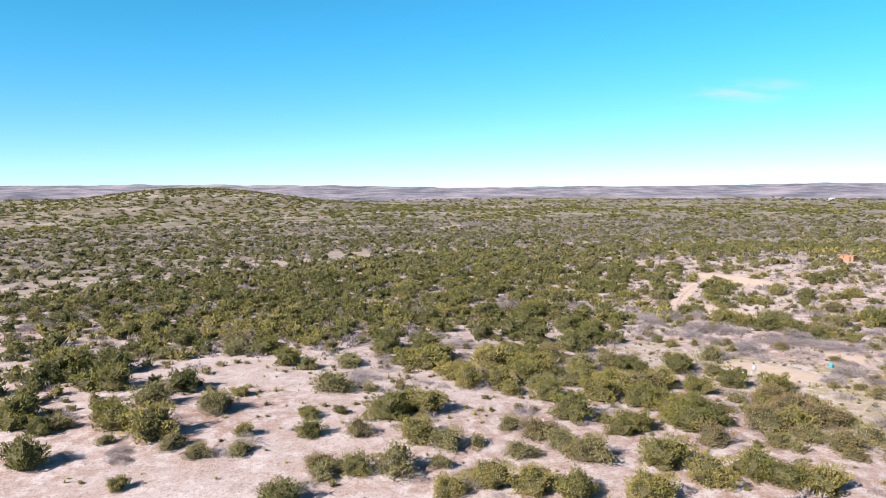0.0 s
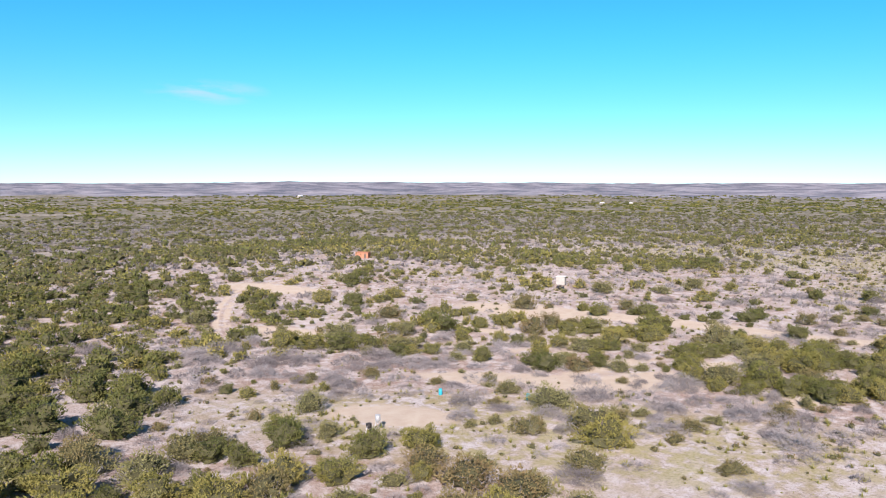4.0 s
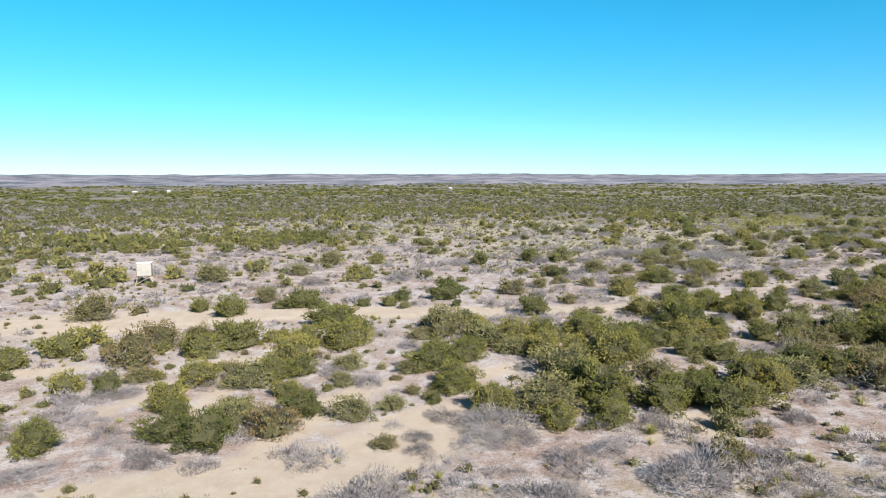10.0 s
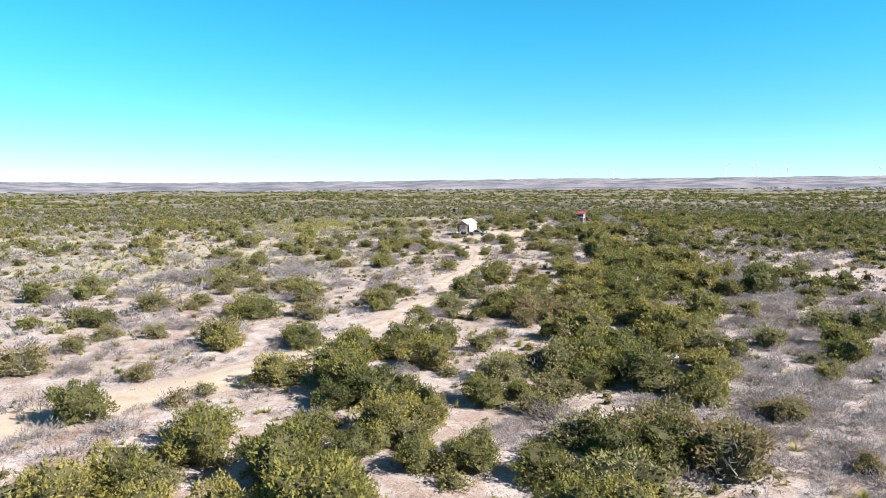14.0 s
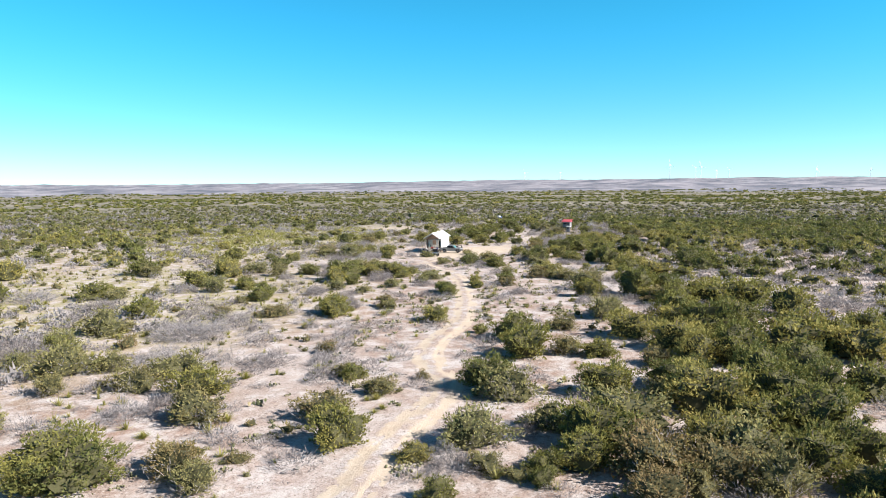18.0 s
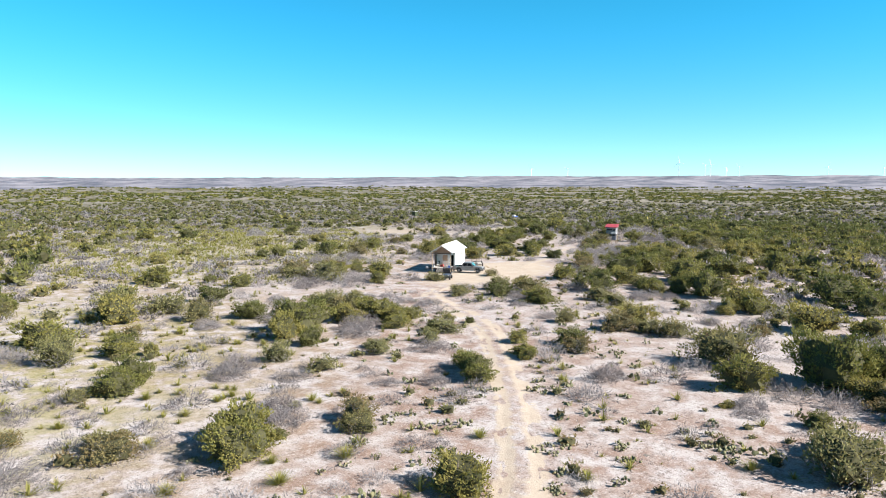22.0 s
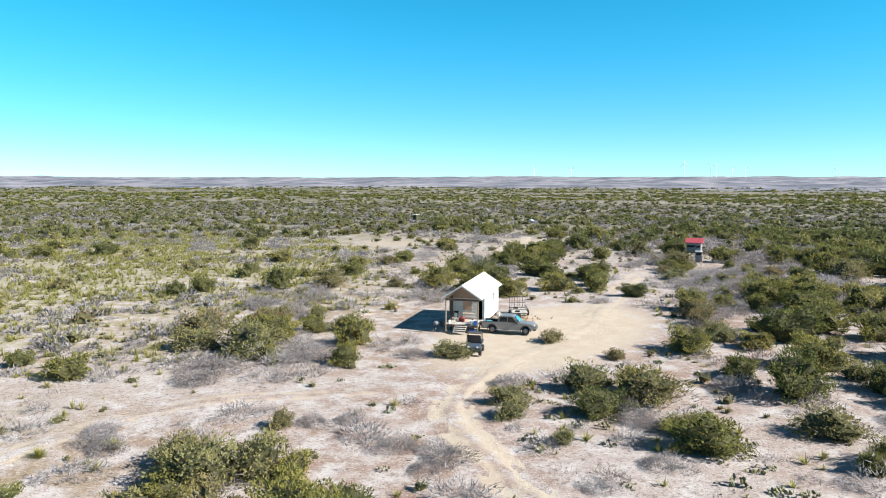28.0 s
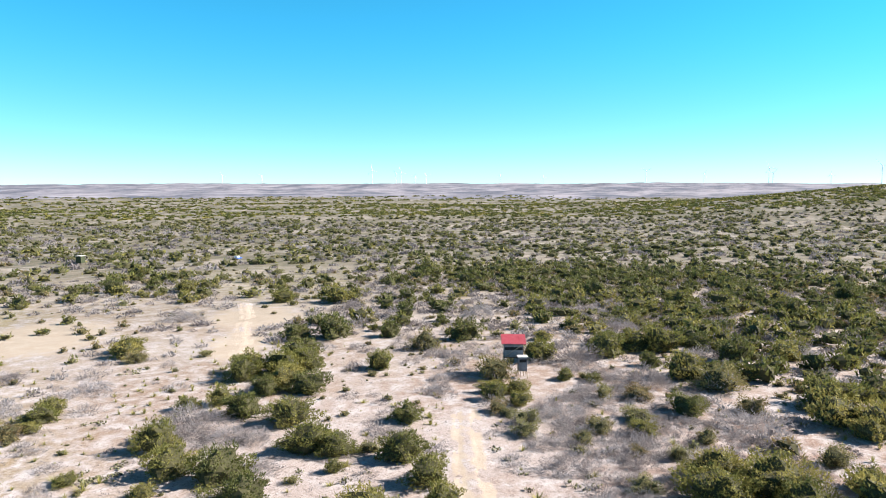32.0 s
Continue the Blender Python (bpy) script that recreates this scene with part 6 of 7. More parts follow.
OLIVE_SHRUBS_I = [(129.2, 214.9, 1.7), (89.5, 240.8, 1.6), (94.9, 239, 1.2), (132.1, 217.9, 1.9), (162.2, 214.2, 1.5), (147.8, 226.4, 1.4), (99.4, 256.2, 1.1), (156, 226, 1), (104.5, 259.6, 2.4), (161.7, 225, 1.2), (155.1, 229.4, 1.1), (113.5, 255.8, 1.2), (105.7, 262, 2.3), (173.4, 223.2, 1.8), (155.3, 234.8, 1.2), (159.2, 234.7, 1.5), (164, 232.5, 1.8), (154.2, 240.4, 1.6), (157.2, 241.9, 1.4), (181.5, 228.5, 3.4), (172.5, 235.2, 1.9), (158.2, 244.5, 1), (158.7, 246.1, 1.3), (92.6, 292.8, 1.5), (124.9, 281.1, 1.8), (170.7, 253.4, 2.6), (179.4, 270.8, 2.5), (150.2, 299.6, 1.6)]
OLIVE_SHRUBS = OLIVE_SHRUBS_A + OLIVE_SHRUBS_B + OLIVE_SHRUBS_C + OLIVE_SHRUBS_D + OLIVE_SHRUBS_E + OLIVE_SHRUBS_F + OLIVE_SHRUBS_G + OLIVE_SHRUBS_H + OLIVE_SHRUBS_I
BARE_SHRUBS_A = [(-90.6, -164.6, 3.4), (-56.4, -141.5, 3.4), (-75, -125.9, 3.4), (-74.6, -112.2, 3.4), (-74, -58.8, 3.4), (-92.3, -34.4, 3.4), (18.9, -91.1, 1.6), (21.7, -89.9, 1.4), (-40.9, -50.4, 3), (-11.5, -66.8, 2.6), (-8.2, -67.2, 1.7), (-92.7, -14.9, 3.4), (-28.1, -50.7, 1.7), (-42.5, -32.3, 1.9), (-79, -0.2, 3.2), (-72.7, -1.6, 3.4), (-78.3, 5, 3.4), (26.3, -57.9, 1.5), (-21.5, -26.9, 1.9), (-82, 13, 3.2), (-63.7, 5.2, 3.4), (-57.2, 2.3, 3), (-64, 9.8, 3.4), (-53.3, 5.5, 1.8), (-61.4, 13.3, 3.4), (-46.5, 8.9, 2.1), (-38.1, 4.8, 1.7), (-41.5, 7.8, 2.7), (-48.1, 19.1, 3.4), (-53.7, 24.4, 3.4)]
BARE_SHRUBS_B = [(-80.1, 43.3, 2.5), (-43, 24.2, 1.5), (-46, 26.5, 3.3), (-16.1, 10.4, 2.3), (-20.6, 15.2, 2.6), (-41.2, 27.9, 2.4), (-29.2, 20.7, 1.8), (-14.9, 16.6, 1.8), (-56.6, 42.8, 2.6), (8.9, 3.5, 2.5), (-35.5, 32.2, 1.8), (-2.3, 15.2, 1.7), (-8.4, 19.1, 2.4), (-4.7, 19.9, 1.9), (-27.4, 35.5, 1.8), (-9.1, 30.4, 3.4), (-40, 50.1, 1.9), (22.5, 13.6, 1.8), (6.6, 24.1, 2.5), (3.2, 27.6, 1.4), (2.3, 32.1, 2.8), (-7.7, 39.6, 1.1), (-8.2, 42, 1.3), (-3.3, 41.5, 2.2), (17, 31.1, 1.8), (20.6, 29.2, 3.1), (-0.5, 42.4, 1.8), (-7, 46.8, 1.7), (-2.5, 44.9, 3), (11.6, 36.3, 3.4)]
BARE_SHRUBS_C = [(6.2, 41.1, 1.7), (-16.7, 55.6, 1.8), (-21.4, 58.5, 1.6), (10, 46.8, 1.7), (-15.8, 69.5, 1.5), (21.3, 49, 1.5), (1.6, 64.1, 2.2), (-43.5, 109.6, 2.8), (-0.5, 85.6, 1.1), (23.3, 71.6, 1.4), (37.7, 63.4, 1.7), (44.1, 59.6, 1.8), (27.1, 70.9, 2.1), (40.3, 66, 1.1), (35.2, 71.1, 1.7), (-29.3, 115.3, 2.9), (-2.9, 102.3, 1.7), (23.4, 87.9, 1.4), (48.5, 72.9, 1.8), (19.1, 91.8, 0.9), (8.7, 116.9, 1.8), (-21.8, 136.7, 3.4), (37.1, 109, 2), (49.7, 104.1, 2.3), (29.5, 119.9, 0.8), (44.3, 111.1, 1.3), (-4.9, 142.9, 2.2), (80.7, 93.5, 3.4), (21.9, 129.6, 2.1), (25.3, 131.8, 1.5)]
BARE_SHRUBS_D = [(4.4, 145, 2.7), (35, 138.1, 2.3), (26.9, 145.7, 2.4), (15.9, 153.1, 3.4), (91.6, 107.9, 3.4), (11.3, 157.3, 3.4), (31.4, 154.7, 3.1), (34.9, 156.2, 2.1), (45.1, 152.6, 1.3), (38.3, 161.2, 2), (47.2, 157.4, 0.8), (119.4, 115.1, 3.4), (34.3, 168.9, 1.3), (107.9, 124.2, 3.6), (24.7, 178, 3), (54.6, 162.1, 1.8), (82.7, 147, 1.1), (55.4, 165.3, 1.7), (84.3, 148.1, 1.5), (18, 193, 3.3), (64.8, 167, 1.1), (68, 165.2, 1.3), (80.2, 158.9, 1.5), (58.9, 172.3, 1.5), (54.4, 175.3, 1.7), (81.8, 159.6, 1.7), (55.8, 177.7, 2), (38.5, 190.4, 2.6), (73.6, 175, 1.9), (70.3, 184.6, 1.9)]
BARE_SHRUBS_E = [(71.7, 187.7, 2.4), (57.7, 196.5, 1.6), (74, 189.1, 1.2), (65.8, 195.9, 2.1), (93.8, 182.1, 1.3), (66.3, 199, 1.7), (90.8, 190.1, 1), (84.7, 196.7, 1.1), (95.9, 190.7, 1.2), (86.5, 197.7, 1.7), (70.3, 208.1, 1.1), (84.7, 200.4, 1.4), (70, 209.4, 1.4), (116.4, 183.2, 1.5), (112.8, 185.5, 1.5), (70.4, 211.5, 1.3), (100.2, 195, 1.2), (82.1, 206.7, 1.2), (115.4, 186.9, 2), (84.4, 206.1, 1.1), (100.4, 196.6, 1.6), (112, 198, 1.7), (77.8, 219.8, 1.7), (98.2, 207.7, 1.3), (79.7, 222.8, 2.4), (87.1, 222.6, 1.5), (96, 219, 1.5), (88.3, 224.9, 2.7), (75.5, 234.7, 1.3), (131.7, 215.9, 1.5)]
BARE_SHRUBS_F = [(112.7, 232.8, 1.3), (90.9, 247.2, 1.5), (91.6, 249.3, 2), (93.7, 250.2, 1.4), (129.8, 230.8, 1.3), (142.6, 228, 1.7), (148.2, 233.4, 2.4), (168.6, 222.3, 3.2), (152.3, 237.6, 1.8), (133, 255.3, 2.1), (160.9, 239.2, 2.5), (163, 242.1, 1.8), (178.4, 236.2, 3.4), (138.2, 261.3, 2.1), (204.8, 221.6, 2.8), (136.5, 263.4, 2.3), (134.7, 266, 2.4), (137.5, 269.8, 3.4), (195.8, 234.9, 2.8), (162.5, 256.1, 1.3), (166.1, 258.4, 1.8), (183.9, 248, 3.4), (121.9, 291.7, 2.2), (177.4, 264.3, 2.4), (209.7, 250.8, 3.4), (136.2, 304.9, 1.8), (102.3, 327.9, 3.4), (117.6, 322.7, 2.6), (210.4, 279.4, 3.4), (228.3, 276.2, 3.4)]
BARE_SHRUBS_G = [(201.4, 293.3, 3.4), (203.1, 306.5, 3.4), (175.4, 323.8, 3.4)]
BARE_SHRUBS = BARE_SHRUBS_A + BARE_SHRUBS_B + BARE_SHRUBS_C + BARE_SHRUBS_D + BARE_SHRUBS_E + BARE_SHRUBS_F + BARE_SHRUBS_G


# points under and ahead of the camera's flight
FLIGHT_STRIP = [(90, -60), (60, -62), (25, -48), (5, -25), (-15, 10), (-12, 40), (0, 62), (14, 80), (30, 100), (45, 122), (60, 142), (75, 165), (90, 188), (100, 208), (115, 222), (130, 235), (148, 248)]
JUNIPER_SET = []
for k in range(10):
    g = np.random.RandomState(100 + k)
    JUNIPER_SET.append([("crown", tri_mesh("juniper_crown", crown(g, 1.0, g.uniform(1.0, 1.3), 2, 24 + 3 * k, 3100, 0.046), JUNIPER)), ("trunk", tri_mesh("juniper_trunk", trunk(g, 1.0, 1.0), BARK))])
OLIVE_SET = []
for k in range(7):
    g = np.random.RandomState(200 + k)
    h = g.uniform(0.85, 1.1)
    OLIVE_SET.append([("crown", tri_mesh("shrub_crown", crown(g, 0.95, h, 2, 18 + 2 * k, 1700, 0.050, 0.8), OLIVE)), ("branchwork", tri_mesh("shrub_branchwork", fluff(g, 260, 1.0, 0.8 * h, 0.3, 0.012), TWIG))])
BARE_SET = []
for k in range(6):
    g = np.random.RandomState(300 + k)
    h = g.uniform(0.6, 0.85)
    BARE_SET.append([("branchwork", tri_mesh("bare_branchwork", twigs(g, 26, 0.95, 0.9 * h, 0.011, 2), TWIG)), ("twig_mass", tri_mesh("bare_twig_tips", fluff(g, 2100, 1.0, h, 0.14, 0.009), TWIG))])
# those nearest to the flight strip stand singly, the rest are one sheet of scrub
SINGLE = 300
JUNIPERS.sort(key=lambda q: min(math.hypot(q[0] - a, q[1] - b) for a, b in FLIGHT_STRIP))
grow("juniper", JUNIPERS[:SINGLE], JUNIPER_SET, "rounded dark green juniper bush on stony ground", "juniper", "junipers of the scrub", (0.95, 1.25))
grow("olive_shrub", OLIVE_SHRUBS + [(110.9, 217.5, 1.3)], OLIVE_SET, "open olive-green shrub with grey twigs", "shrub", "olive shrubs of the scrub", (0.8, 1.1))
grow("thorn_shrub", BARE_SHRUBS, BARE_SET, "leafless grey thorny shrub", "shrub", "bare grey shrubs of the scrub", (0.7, 1.0))

# where the scrub closes up: cx, cy, half sizes, turn, and what share of junipers it adds
THICKETS = [(190, 226, 40, 16, 0.75), (150, 187, 40, 14, 0.75), (330, 330, 60, 30, 0.8), (260, 215, 70, 22, 0.6), (88, 110, 62, 15, 0.85), (155, 195, 60, 17, 0.75), (-150, -70, 120, 80, 0.3), (-60, -55, 45, 32, 0.3), (4, -32, 36, 22, 0.9), (-250, 120, 70, 30, 0.8), (-130, 160, 70, 25, 0.6), (14, 62, 26, 14, 0.6), (215, 235, 34, 14, 0.8), (-45, 56, 30, 15, 0.35), (60, 96, 26, 10, 0.8), (22, 80, 22, 8, 0.4), (130, 165, 26, 8, 0.7)]
WOODS = [(-260, -120, 220, 120, 0.4), (250, 180, 100, 45, 0.7), (-330, 0, 120, 60, 0.5), (-180, -150, 150, 60, 0.3), (330, 300, 120, 60, 0.6)]
GREY_BRUSH = [(140, 150, 35, 12, 0.6), (172, 172, 30, 12, 0.6), (-65, 8, 26, 8, 0.4), (-48, 22, 20, 7, 0.4), (8, 40, 18, 7, 0.5), (-95, -156, 25, 12, 0.3), (225, 270, 40, 16, 0.9), (40, 62, 26, 10, 0.9), (170, 238, 42, 14, 0.5), (235, 275, 60, 30, 0.5), (215, 285, 55, 28, 0.8), (250, 246, 60, 30, 0.4), (-60, 14, 44, 18, 0.4), (5, 38, 34, 9, 0.3), (130, 150, 40, 25, 0.8), (15, 150, 40, 26, 0.5), (-85, -100, 50, 30, 0.6), (200, 200, 50, 20, 0.5), (90, 245, 30, 20, 0.8)]
CLEARINGS = [(-2, -80, 34, 13, -0.4), (155, 320, 40, 22, 1.0), (150, 275, 26, 15, 0.9), (168, 226, 20, 9, 0.6), (90, 290, 60, 26, 1.2), (60, 185, 26, 16, 0.9), (140, 268, 22, 16, 0.8), (-10, 62, 16, 6, 0.3)]
LISTED = np.array([(x, y, r) for x, y, r in JUNIPERS + OLIVE_SHRUBS + BARE_SHRUBS])
LANES = np.concatenate([along(q, 1.5) for q in (ROAD, SIDE_TRACK, BACK_TRACK, SAND_TRACK)])
YARD = [(171, 249, 8, 5, 0.6), (102, 234, 10, 8, 0.0), (115, 231, 10, 7, 0.8), (112, 220, 19, 10, 0.45), (-138, 47, 16, 6, 0.5), (-24, 4, 8, 4, 0.5)]


def free(x, y, gap):
    """Which places keep clear of the tracks, the yard and the plants that stand there already."""
    keep = patch(x, y, YARD) < 0.5
    for lo in range(0, len(x), 4000):
        q = slice(lo, lo + 4000)
        d = np.hypot(x[q, None] - LANES[None, :, 0], y[q, None] - LANES[None, :, 1]).min(1)
        e = (np.hypot(x[q, None] - LISTED[None, :, 0], y[q, None] - LISTED[None, :, 1]) - LISTED[None, :, 2]).min(1)
        keep[q] &= (d > 2.2 + gap) & (e > gap)
    return keep


def spread(rng, count, r0, r1, gap, want):
    """Random places between two distances, kept by chance as want(x, y) says."""
    r = np.sqrt(rng.uniform(r0 * r0, r1 * r1, count))
    a = rng.uniform(0, 6.283, count)
    x, y = 50 + r * np.cos(a), 120 + r * np.sin(a)
    sparse = np.where((x > 10) & (y < 15 + 0.45 * x) & (y < 204 - 0.45 * x), 0.3, 1.0)
    keep = rng.uniform(size=count) < want(x, y) * sparse
    x, y = x[keep], y[keep]
    if r0 < 320:
        ok = free(x, y, gap)
        x, y = x[ok], y[ok]
    return x, y


g = np.random.RandomState(5)
FULL = [crown(g, 1.0, 1.15, 2, 26, 1500, 0.064) for k in range(8)]
CLOSE = [crown(g, 1.0, 1.2, 2, 24, 900, 0.076) for k in range(8)]
CLOSE_OPEN = [crown(g, 0.95, 0.95, 1, 18, 520, 0.08, 0.8) for k in range(6)]
CLOSE_BARE = [fluff(g, 400, 1.0, 0.66, 0.20, 0.0145) for k in range(6)]
MID = [crown(g, 1.0, 1.15, 1, 12, 130, 0.17) for k in range(8)]
MID_OPEN = [crown(g, 0.95, 0.95, 1, 9, 60, 0.19, 0.8) for k in range(6)]
MID_BARE = [fluff(g, 84, 1.0, 0.62, 0.30, 0.062) for k in range(5)]
FAR = [crown(g, 1.05, 1.1, 1, 6, 16, 0.34) for k in range(8)]
FAR_BARE = [fluff(g, 26, 1.0, 0.6, 0.55, 0.17) for k in range(4)]
BLOB = [fluff(g, 18, 1.2, 0.95, 1.0, 0.5) for k in range(6)]
# roughly the camera's flight in plan; plant detail drops away from it
FLIGHT_LINE = along([(90, -75), (20, -60), (-20, -20), (-10, 30), (0, 60), (30, 95), (60, 140), (90, 190), (120, 230), (150, 260)], 6)


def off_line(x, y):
    """How far places lie from the camera's flight line."""
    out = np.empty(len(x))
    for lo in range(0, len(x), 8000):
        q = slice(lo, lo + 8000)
        out[q] = np.hypot(x[q, None] - FLIGHT_LINE[None, :, 0], y[q, None] - FLIGHT_LINE[None, :, 1]).min(1)
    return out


def thick(x, y):
    far = ease(90, 240, np.hypot(x - 20, y - 90))
    return np.clip((0.07 + 0.58 * patch(x, y, THICKETS) + 0.42 * patch(x, y, WOODS) + (0.10 + 0.12 * far) * waves(x, y, 70, 31) + 0.20 * far) * (1 - 0.55 * patch(x, y, MEADOW)) - 0.6 * patch(x, y, BARE) - 0.6 * patch(x, y, CLEARINGS), 0.01, 1)


def brushy(x, y):
    return np.clip(0.40 + 0.7 * patch(x, y, GREY_BRUSH) + 0.25 * waves(x, y, 55, 33) - 0.6 * patch(x, y, BARE) - 0.25 * patch(x, y, CLEARINGS), 0.02, 1)


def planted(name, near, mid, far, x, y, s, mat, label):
    """The same kind three times: fuller plants by the camera's flight line, plainer ones beyond it and far off."""
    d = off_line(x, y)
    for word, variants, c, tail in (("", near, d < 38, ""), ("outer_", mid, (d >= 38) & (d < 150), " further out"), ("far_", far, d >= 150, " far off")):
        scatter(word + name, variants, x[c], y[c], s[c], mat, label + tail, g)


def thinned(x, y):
    """Along the flight line the plants stand singly, so few are strewn there, and small ones."""
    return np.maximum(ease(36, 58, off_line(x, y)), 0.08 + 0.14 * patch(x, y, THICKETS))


rest = np.array(JUNIPERS[SINGLE:])
scatter("standing_junipers", FULL, rest[:, 0], rest[:, 1], rest[:, 2] * 1.1, JUNIPER_FAR, "rounded green junipers in closed stands", g)
x, y = spread(g, 40000, 0, 330, 0.15, lambda x, y: thick(x, y) * thinned(x, y))
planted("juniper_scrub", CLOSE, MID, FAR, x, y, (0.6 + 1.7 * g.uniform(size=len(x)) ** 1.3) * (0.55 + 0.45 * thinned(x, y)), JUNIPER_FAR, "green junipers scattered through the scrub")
x, y = spread(g, 30000, 0, 330, 0.1, lambda x, y: (thick(x, y) * 0.6 + 0.13 + 0.1 * waves(x, y, 45, 35)) * (0.3 + 0.7 * thinned(x, y)))
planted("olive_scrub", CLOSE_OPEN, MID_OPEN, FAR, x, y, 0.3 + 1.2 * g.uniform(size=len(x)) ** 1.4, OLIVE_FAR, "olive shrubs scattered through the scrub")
# the stony floor of the draw east of the junipers is all low grey brush
a, d = g.uniform(0, 6.28, 1300), np.sqrt(g.uniform(0, 1, 1300))
u, v = 46 * d * np.cos(a), 15 * d * np.sin(a)
x, y = 68 + u * math.cos(0.75) - v * math.sin(0.75), 78 + u * math.sin(0.75) + v * math.cos(0.75)
ok = free(x, y, 0.0)
scatter("draw_brush", CLOSE_BARE, x[ok], y[ok], g.uniform(0.5, 1.5, ok.sum()), TWIG_FAR, "low grey brush on the floor of the draw", g)
# more of it round the red-roofed stand and behind it
for cx, cy, half, deep, turn, count in ((160, 228, 26, 11, 0.6, 420), (228, 254, 34, 13, 0.9, 520)):
    a, d = g.uniform(0, 6.28, count), np.sqrt(g.uniform(0, 1, count))
    u, v = half * d * np.cos(a), deep * d * np.sin(a)
    x, y = cx + u * math.cos(turn) - v * math.sin(turn), cy + u * math.sin(turn) + v * math.cos(turn)
    ok = free(x, y, 0.0)
    scatter("stand_brush", CLOSE_BARE, x[ok], y[ok], g.uniform(0.5, 1.5, ok.sum()), TWIG_FAR, "low grey brush round the hunting stand", g)
SMALL = [crown(g, 0.95, 1.0, 1, 7, 44, 0.20, 0.8) for k in range(6)]
x, y = spread(g, 17000, 0, 210, 0.0, lambda x, y: np.clip(0.30 + 0.5 * patch(x, y, [(-5, 18, 40, 14, 0.5)]) + 0.35 * waves(x, y, 32, 38) - 0.4 * patch(x, y, BARE), 0.02, 1))
scatter("low_olive_scrub", SMALL, x, y, 0.25 + 0.5 * g.uniform(size=len(x)) ** 1.5, OLIVE_FAR, "knee-high olive shrubs between the junipers", g)
x, y = spread(g, 38000, 0, 330, 0.0, brushy)
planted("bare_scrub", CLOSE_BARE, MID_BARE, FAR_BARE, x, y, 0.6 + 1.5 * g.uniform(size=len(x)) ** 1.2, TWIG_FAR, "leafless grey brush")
x, y = spread(g, 50000, 330, 800, 0, lambda x, y: np.clip(0.40 + 0.34 * patch(x, y, WOODS) + 0.30 * waves(x, y, 110, 31) + 0.14 * waves(x, y, 37, 36) - 0.2 * patch(x, y, MEADOW), 0.04, 1))
scatter("distant_juniper_scrub", FAR, x, y, 1.1 + 1.9 * g.uniform(size=len(x)) ** 1.5, JUNIPER_FAR, "green juniper scrub in the distance", g, (0.6, 0.95))
x, y = spread(g, 13000, 330, 680, 0, lambda x, y: np.clip(0.34 + 0.25 * waves(x, y, 60, 37), 0.05, 1))
scatter("distant_olive_scrub", FAR, x, y, 0.8 + 1.4 * g.uniform(size=len(x)) ** 1.5, OLIVE_FAR, "dull olive scrub in the distance", g, (0.5, 0.85))
x, y = spread(g, 26000, 330, 740, 0, brushy)
scatter("distant_bare_scrub", FAR_BARE, x, y, g.uniform(1.2, 3.0, len(x)), TWIG_FAR, "grey brush in the distance", g)
x, y = spread(g, 46000, 800, 1350, 0, lambda x, y: np.clip(0.40 + 0.38 * waves(x, y, 120, 41) + 0.45 * bump_of(x, y, -1080, -420, 260) + 1.0 * bump_of(x, y, 1120, 110, 330), 0.06, 1))
scatter("distant_woods", BLOB, x, y, g.uniform(1.6, 3.6, len(x)), JUNIPER_FAR, "distant dark juniper woods", g, (0.5, 0.8))
x, y = spread(g, 16000, 1350, 2100, 0, lambda x, y: np.clip(0.42 + 0.42 * waves(x, y, 180, 43), 0.04, 1))
scatter("farthest_woods", BLOB, x, y, g.uniform(2.4, 5.5, len(x)), JUNIPER_FAR, "farthest juniper woods below the rim", g, (0.45, 0.7))

# ---- small plants and stones ----
YUCCA_SET = [[("rosette", tri_mesh("yucca_blades", spikes(np.random.RandomState(400 + k), 230, 1.0, 0.85, 0.017), SPIKE))] for k in range(3)]
PEARS = [pads(np.random.RandomState(500 + k), 14, 1.0) for k in range(5)]
PEAR_SET = [[("pad", tri_mesh("pear_pad", (v[10 * i : 10 * i + 10], f[:16] % 10), CACTUS, True)) for i in range(14)] for v, f in PEARS]
g = np.random.RandomState(17)
# low cactus clumps stand along the track and round the cabin
CACTUS_LINE = along(ROAD, 2.2)
PEAR_BEDS = [(81.7, 190.7), (85.4, 190.8), (97.0, 203.9), (65.0, 196.5), (67.4, 196.2), (98.6, 184.4), (98.9, 198.3), (67.1, 149.1), (63.5, 145.6), (70.9, 146.3), (76.0, 146.7), (75.8, 143.6), (62.7, 156.1), (57.1, 156.9), (74.5, 160.3), (87.9, 165.0), (61.6, 160.3), (70.3, 162.0), (34.5, 110.2), (19.8, 117.7), (44.2, 100.4), (58.0, 135.1), (68.0, 136.7), (43.1, 115.0), (28.9, 119.7), (109.0, 246.4), (100.7, 240.7), (115.2, 264.5), (124.2, 212.9), (146.3, 230.5), (128.0, 214.6), (125.9, 265.2), (97.8, 233.1), (132.7, 278.2), (127.0, 265.4), (124.1, 265.9), (146.9, 294.4), (149.8, 279.8), (178.7, 219.8)]
spots = CACTUS_LINE[g.randint(40, len(CACTUS_LINE) - 6, 420)] + g.normal(size=(420, 2)) * 9
ok = free(spots[:, 0], spots[:, 1], 0.15)
spots = spots[ok]
bed = np.repeat(np.array(PEAR_BEDS), 4, 0) + g.normal(size=(4 * len(PEAR_BEDS), 2)) * 0.75
spots = np.concatenate([bed, spots])
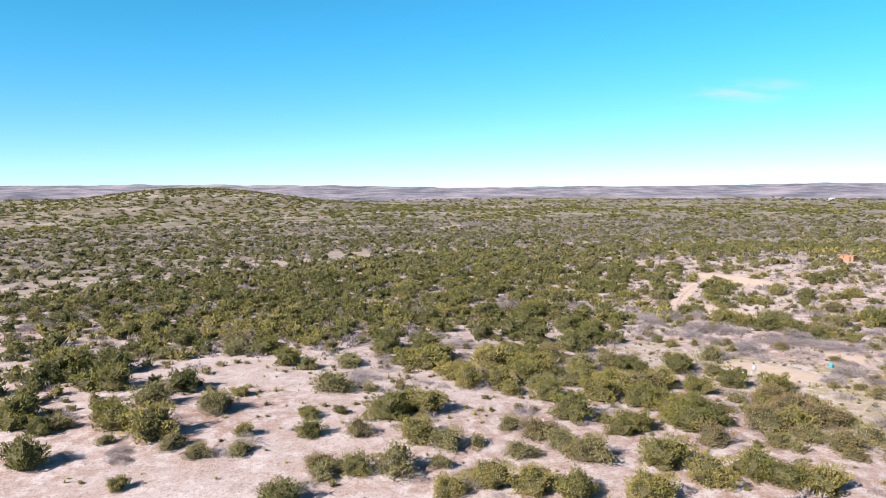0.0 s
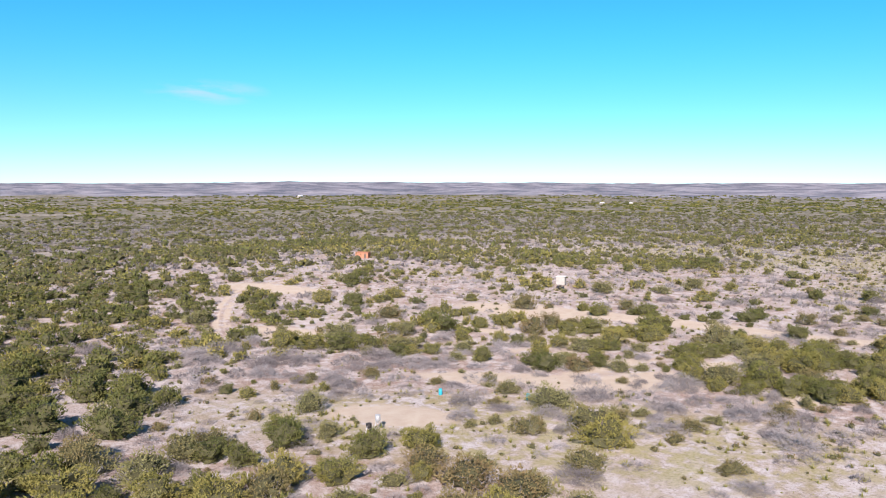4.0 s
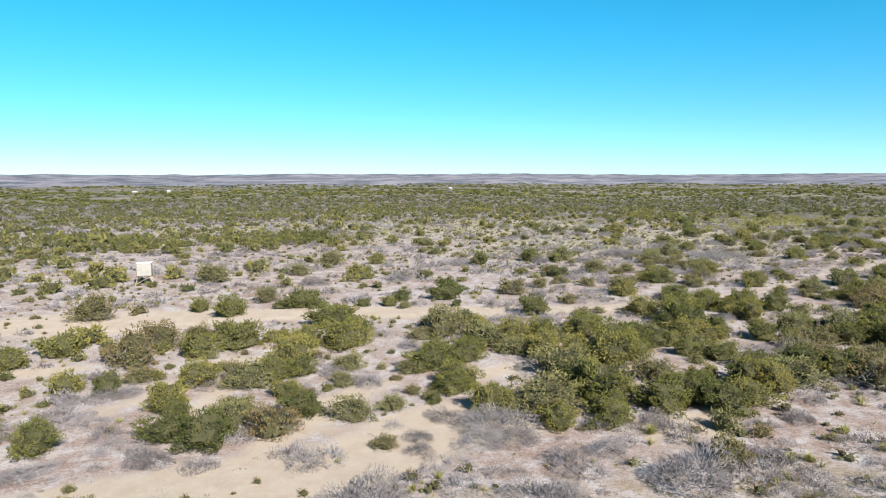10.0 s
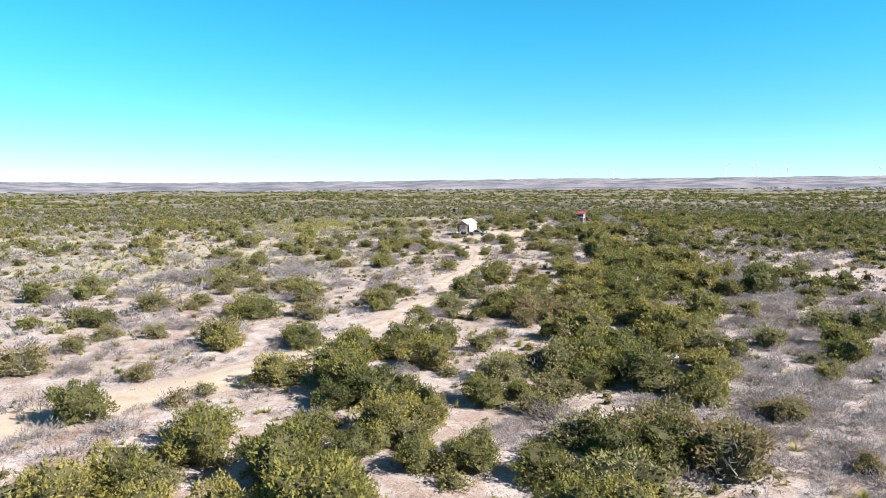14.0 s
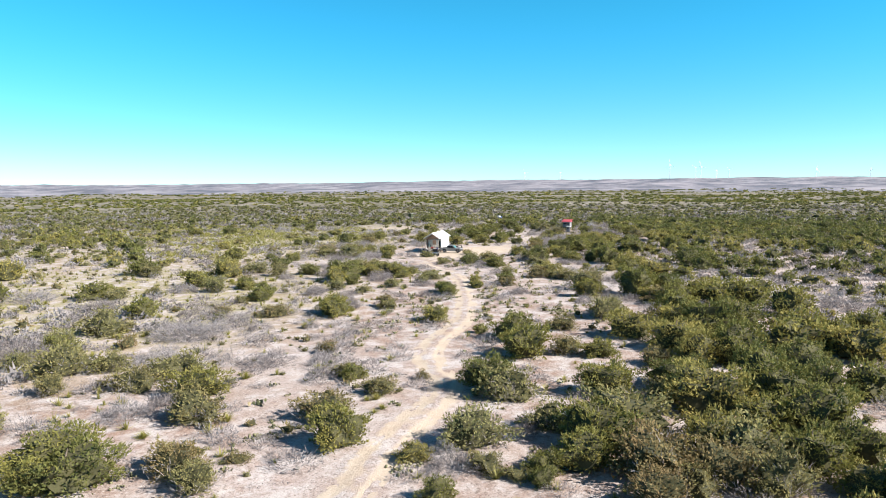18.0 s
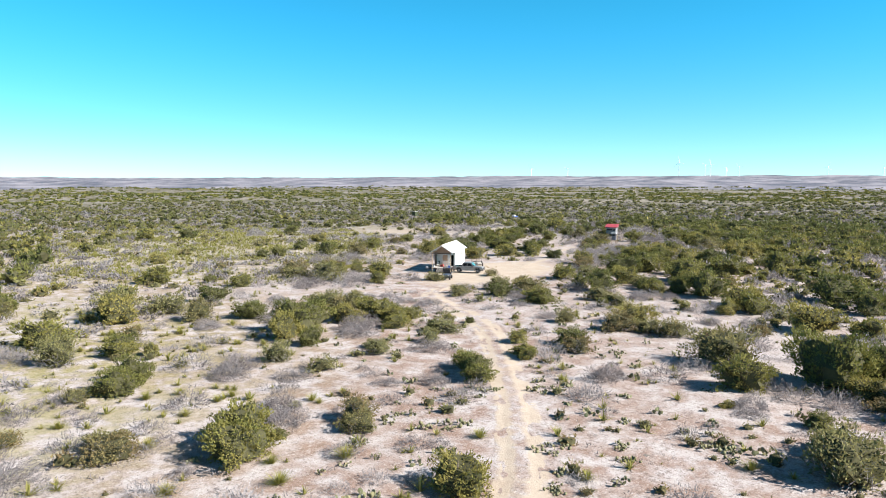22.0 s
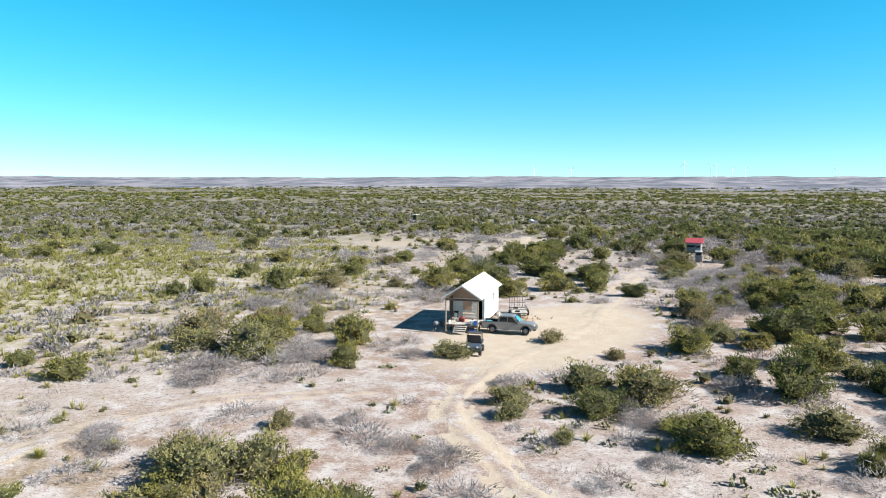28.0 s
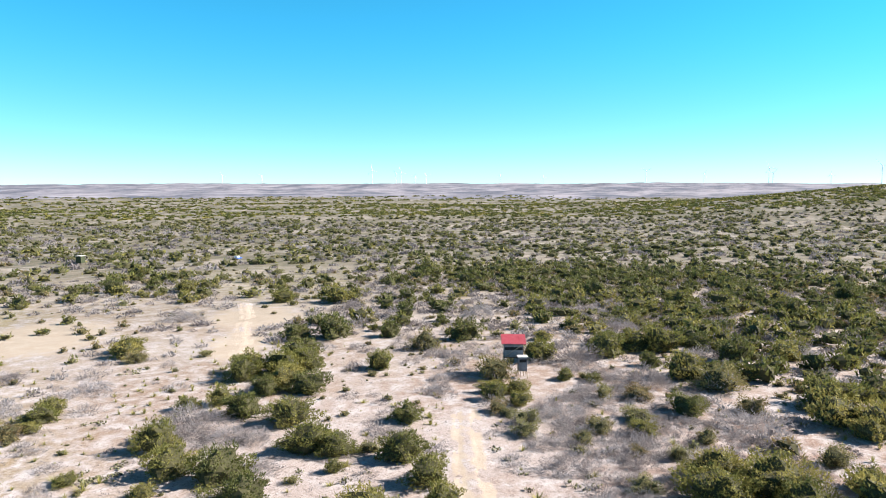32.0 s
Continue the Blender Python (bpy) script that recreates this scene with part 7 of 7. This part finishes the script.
grow("prickly_pear", [(x, y, g.uniform(0.42, 0.68)) for x, y in spots[:190]], PEAR_SET, "low prickly pear clump with flat green pads", "cactus", "prickly pears along the track", (0.8, 1.1))
scatter("cactus_patches", PEARS, spots[190:, 0], spots[190:, 1], g.uniform(0.4, 0.8, len(spots) - 190), CACTUS, "low prickly pear patches", g)
x, y = spread(g, 2600, 0, 190, 0.2, lambda x, y: 0.06 + 0.55 * patch(x, y, MEADOW) + 0.1 * (waves(x, y, 30, 51) > 0.4))
near = np.repeat(np.argsort(np.hypot(x - 45, y - 120))[:66], 4)
tx, ty = x[near] + g.normal(size=264) * 1.4, y[near] + g.normal(size=264) * 1.4
YUCCAS = [(100.1, 178.1), (96.0, 173.4), (104.0, 179.8), (104.2, 178.4), (70.7, 208.4), (67.0, 209.0), (60.5, 197.1), (49.4, 167.3), (65.9, 145.2), (46.0, 155.1), (51.4, 153.4), (55.9, 154.9), (41.8, 169.1), (46.2, 162.4), (74.7, 141.4), (51.9, 156.4), (64.5, 153.5), (22.1, 124.4), (27.8, 124.7), (44.4, 152.7), (32.2, 134.9), (9.5, 45.0), (18.4, 40.6), (19.7, 40.9), (30.7, 53.0), (15.8, 47.3), (25.4, 43.4)]
grow("yucca", [(x, y, g.uniform(0.5, 0.95)) for x, y in zip(tx, ty)] + [(x, y, g.uniform(0.8, 1.15)) for x, y in YUCCAS], YUCCA_SET, "yellow-green spiky yucca tuft", "yucca", "yuccas of the scrub", (0.8, 1.1))
TUFT = [joined(spikes(g, 16, 1.0, 0.62, 0.058), spikes(g, 8, 0.6, 0.8, 0.05)) for k in range(5)]
x, y = spread(g, 80000, 0, 220, 0.0, lambda x, y: np.clip(0.15 + 0.45 * patch(x, y, MEADOW) * (0.6 + 0.6 * waves(x, y, 28, 55)) + 0.20 * waves(x, y, 35, 53) - 0.3 * patch(x, y, BARE), 0.02, 1))
scatter("grass_tufts", TUFT, x, y, 0.3 + 0.9 * g.uniform(size=len(x)) ** 1.3, SPIKE_FAR, "yellow-green dry grass tufts", g)
# the grassy flat behind the cabin
a, d = g.uniform(0, 6.28, 20000), np.sqrt(g.uniform(0, 1, 20000))
u, v = 110 * d * np.cos(a), 48 * d * np.sin(a)
x, y = 90 + u * math.cos(1.4) - v * math.sin(1.4), 335 + u * math.sin(1.4) + v * math.cos(1.4)
ok = (waves(x, y, 24, 59) > g.normal(size=len(x)) * 0.5 - 0.7 + 0.9 * d) & free(x, y, 0.2)
x, y = x[ok], y[ok]
scatter("flat_grass", TUFT, x, y, 0.4 + 0.9 * g.uniform(size=len(x)) ** 1.5, SPIKE_FAR, "yellow-green grass clumps on the flat", g)
# straw-coloured grass has dried off beside the trailer
STRAW = material("dry_straw", [(0.30, 0.20, 0.10), (0.42, 0.30, 0.16), (0.50, 0.38, 0.22)], 0.85, 0, 1, 9, 0, "tone", 0.2)
x, y = 113.9 + g.normal(size=90) * 1.5, 228.3 + g.normal(size=90) * 1.2
scatter("dry_grass", TUFT, x, y, g.uniform(0.25, 0.55, 90), STRAW, "dried straw-coloured grass beside the trailer", g)
LITTER = [fluff(g, 11, 1.0, 0.4, 0.45, 0.055) for k in range(5)]
x, y = spread(g, 44000, 0, 190, 0.0, lambda x, y: np.clip(0.5 + 0.4 * waves(x, y, 25, 57) - 0.6 * patch(x, y, BARE), 0.03, 1))
scatter("low_brush", LITTER, x, y, 0.15 + 0.5 * g.uniform(size=len(x)) ** 1.5, TWIG_FAR, "low dry grey brush and litter", g)


def stones(rng):
    bm = bmesh.new()
    bmesh.ops.create_cube(bm, size=1)
    v = np.array([q.co[:] for q in bm.verts]) * rng.uniform(0.6, 1.3, (8, 1)) * (1, 0.8, 0.5)
    f = np.array([[p.verts[a].index for a in t] for p in bm.faces for t in ((0, 1, 2), (0, 2, 3))])
    bm.free()
    return v, f


x, y = spread(g, 16000, 0, 200, 0.0, lambda x, y: np.clip(0.4 + 0.5 * waves(x, y, 22, 61), 0.02, 1))
scatter("loose_stones", [stones(g) for k in range(5)], x, y, 0.08 + 0.28 * g.uniform(size=len(x)) ** 4, STONE, "loose pale limestone bits", g)


def dead_tree(x, y, size, seed):
    """A leafless silver-grey tree: a short trunk with crooked forking limbs."""
    rng = np.random.RandomState(seed)
    ob = new("dead_tree")
    ob.matrix_world = Matrix.Translation((x, y, float(ground_z(x, y)) - 0.05)) @ Matrix.Scale(size, 4)
    new("trunk", tri_mesh("dead_trunk", trunk(rng, 1.6, 0.6), DEADWOOD)).parent = ob
    new("limbs", tri_mesh("dead_limbs", twigs(rng, 16, 1.0, 0.95, 0.035, 3), DEADWOOD)).parent = ob
    tagged(ob, "dead silver-grey tree with bare forking limbs", "dead tree")


DEADWOOD = material("silver_deadwood", [(0.26, 0.245, 0.235), (0.42, 0.405, 0.39)], 0.9, 0, 3, 30, 0.2)
dead_tree(33.2, 46.6, 2.6, 71)
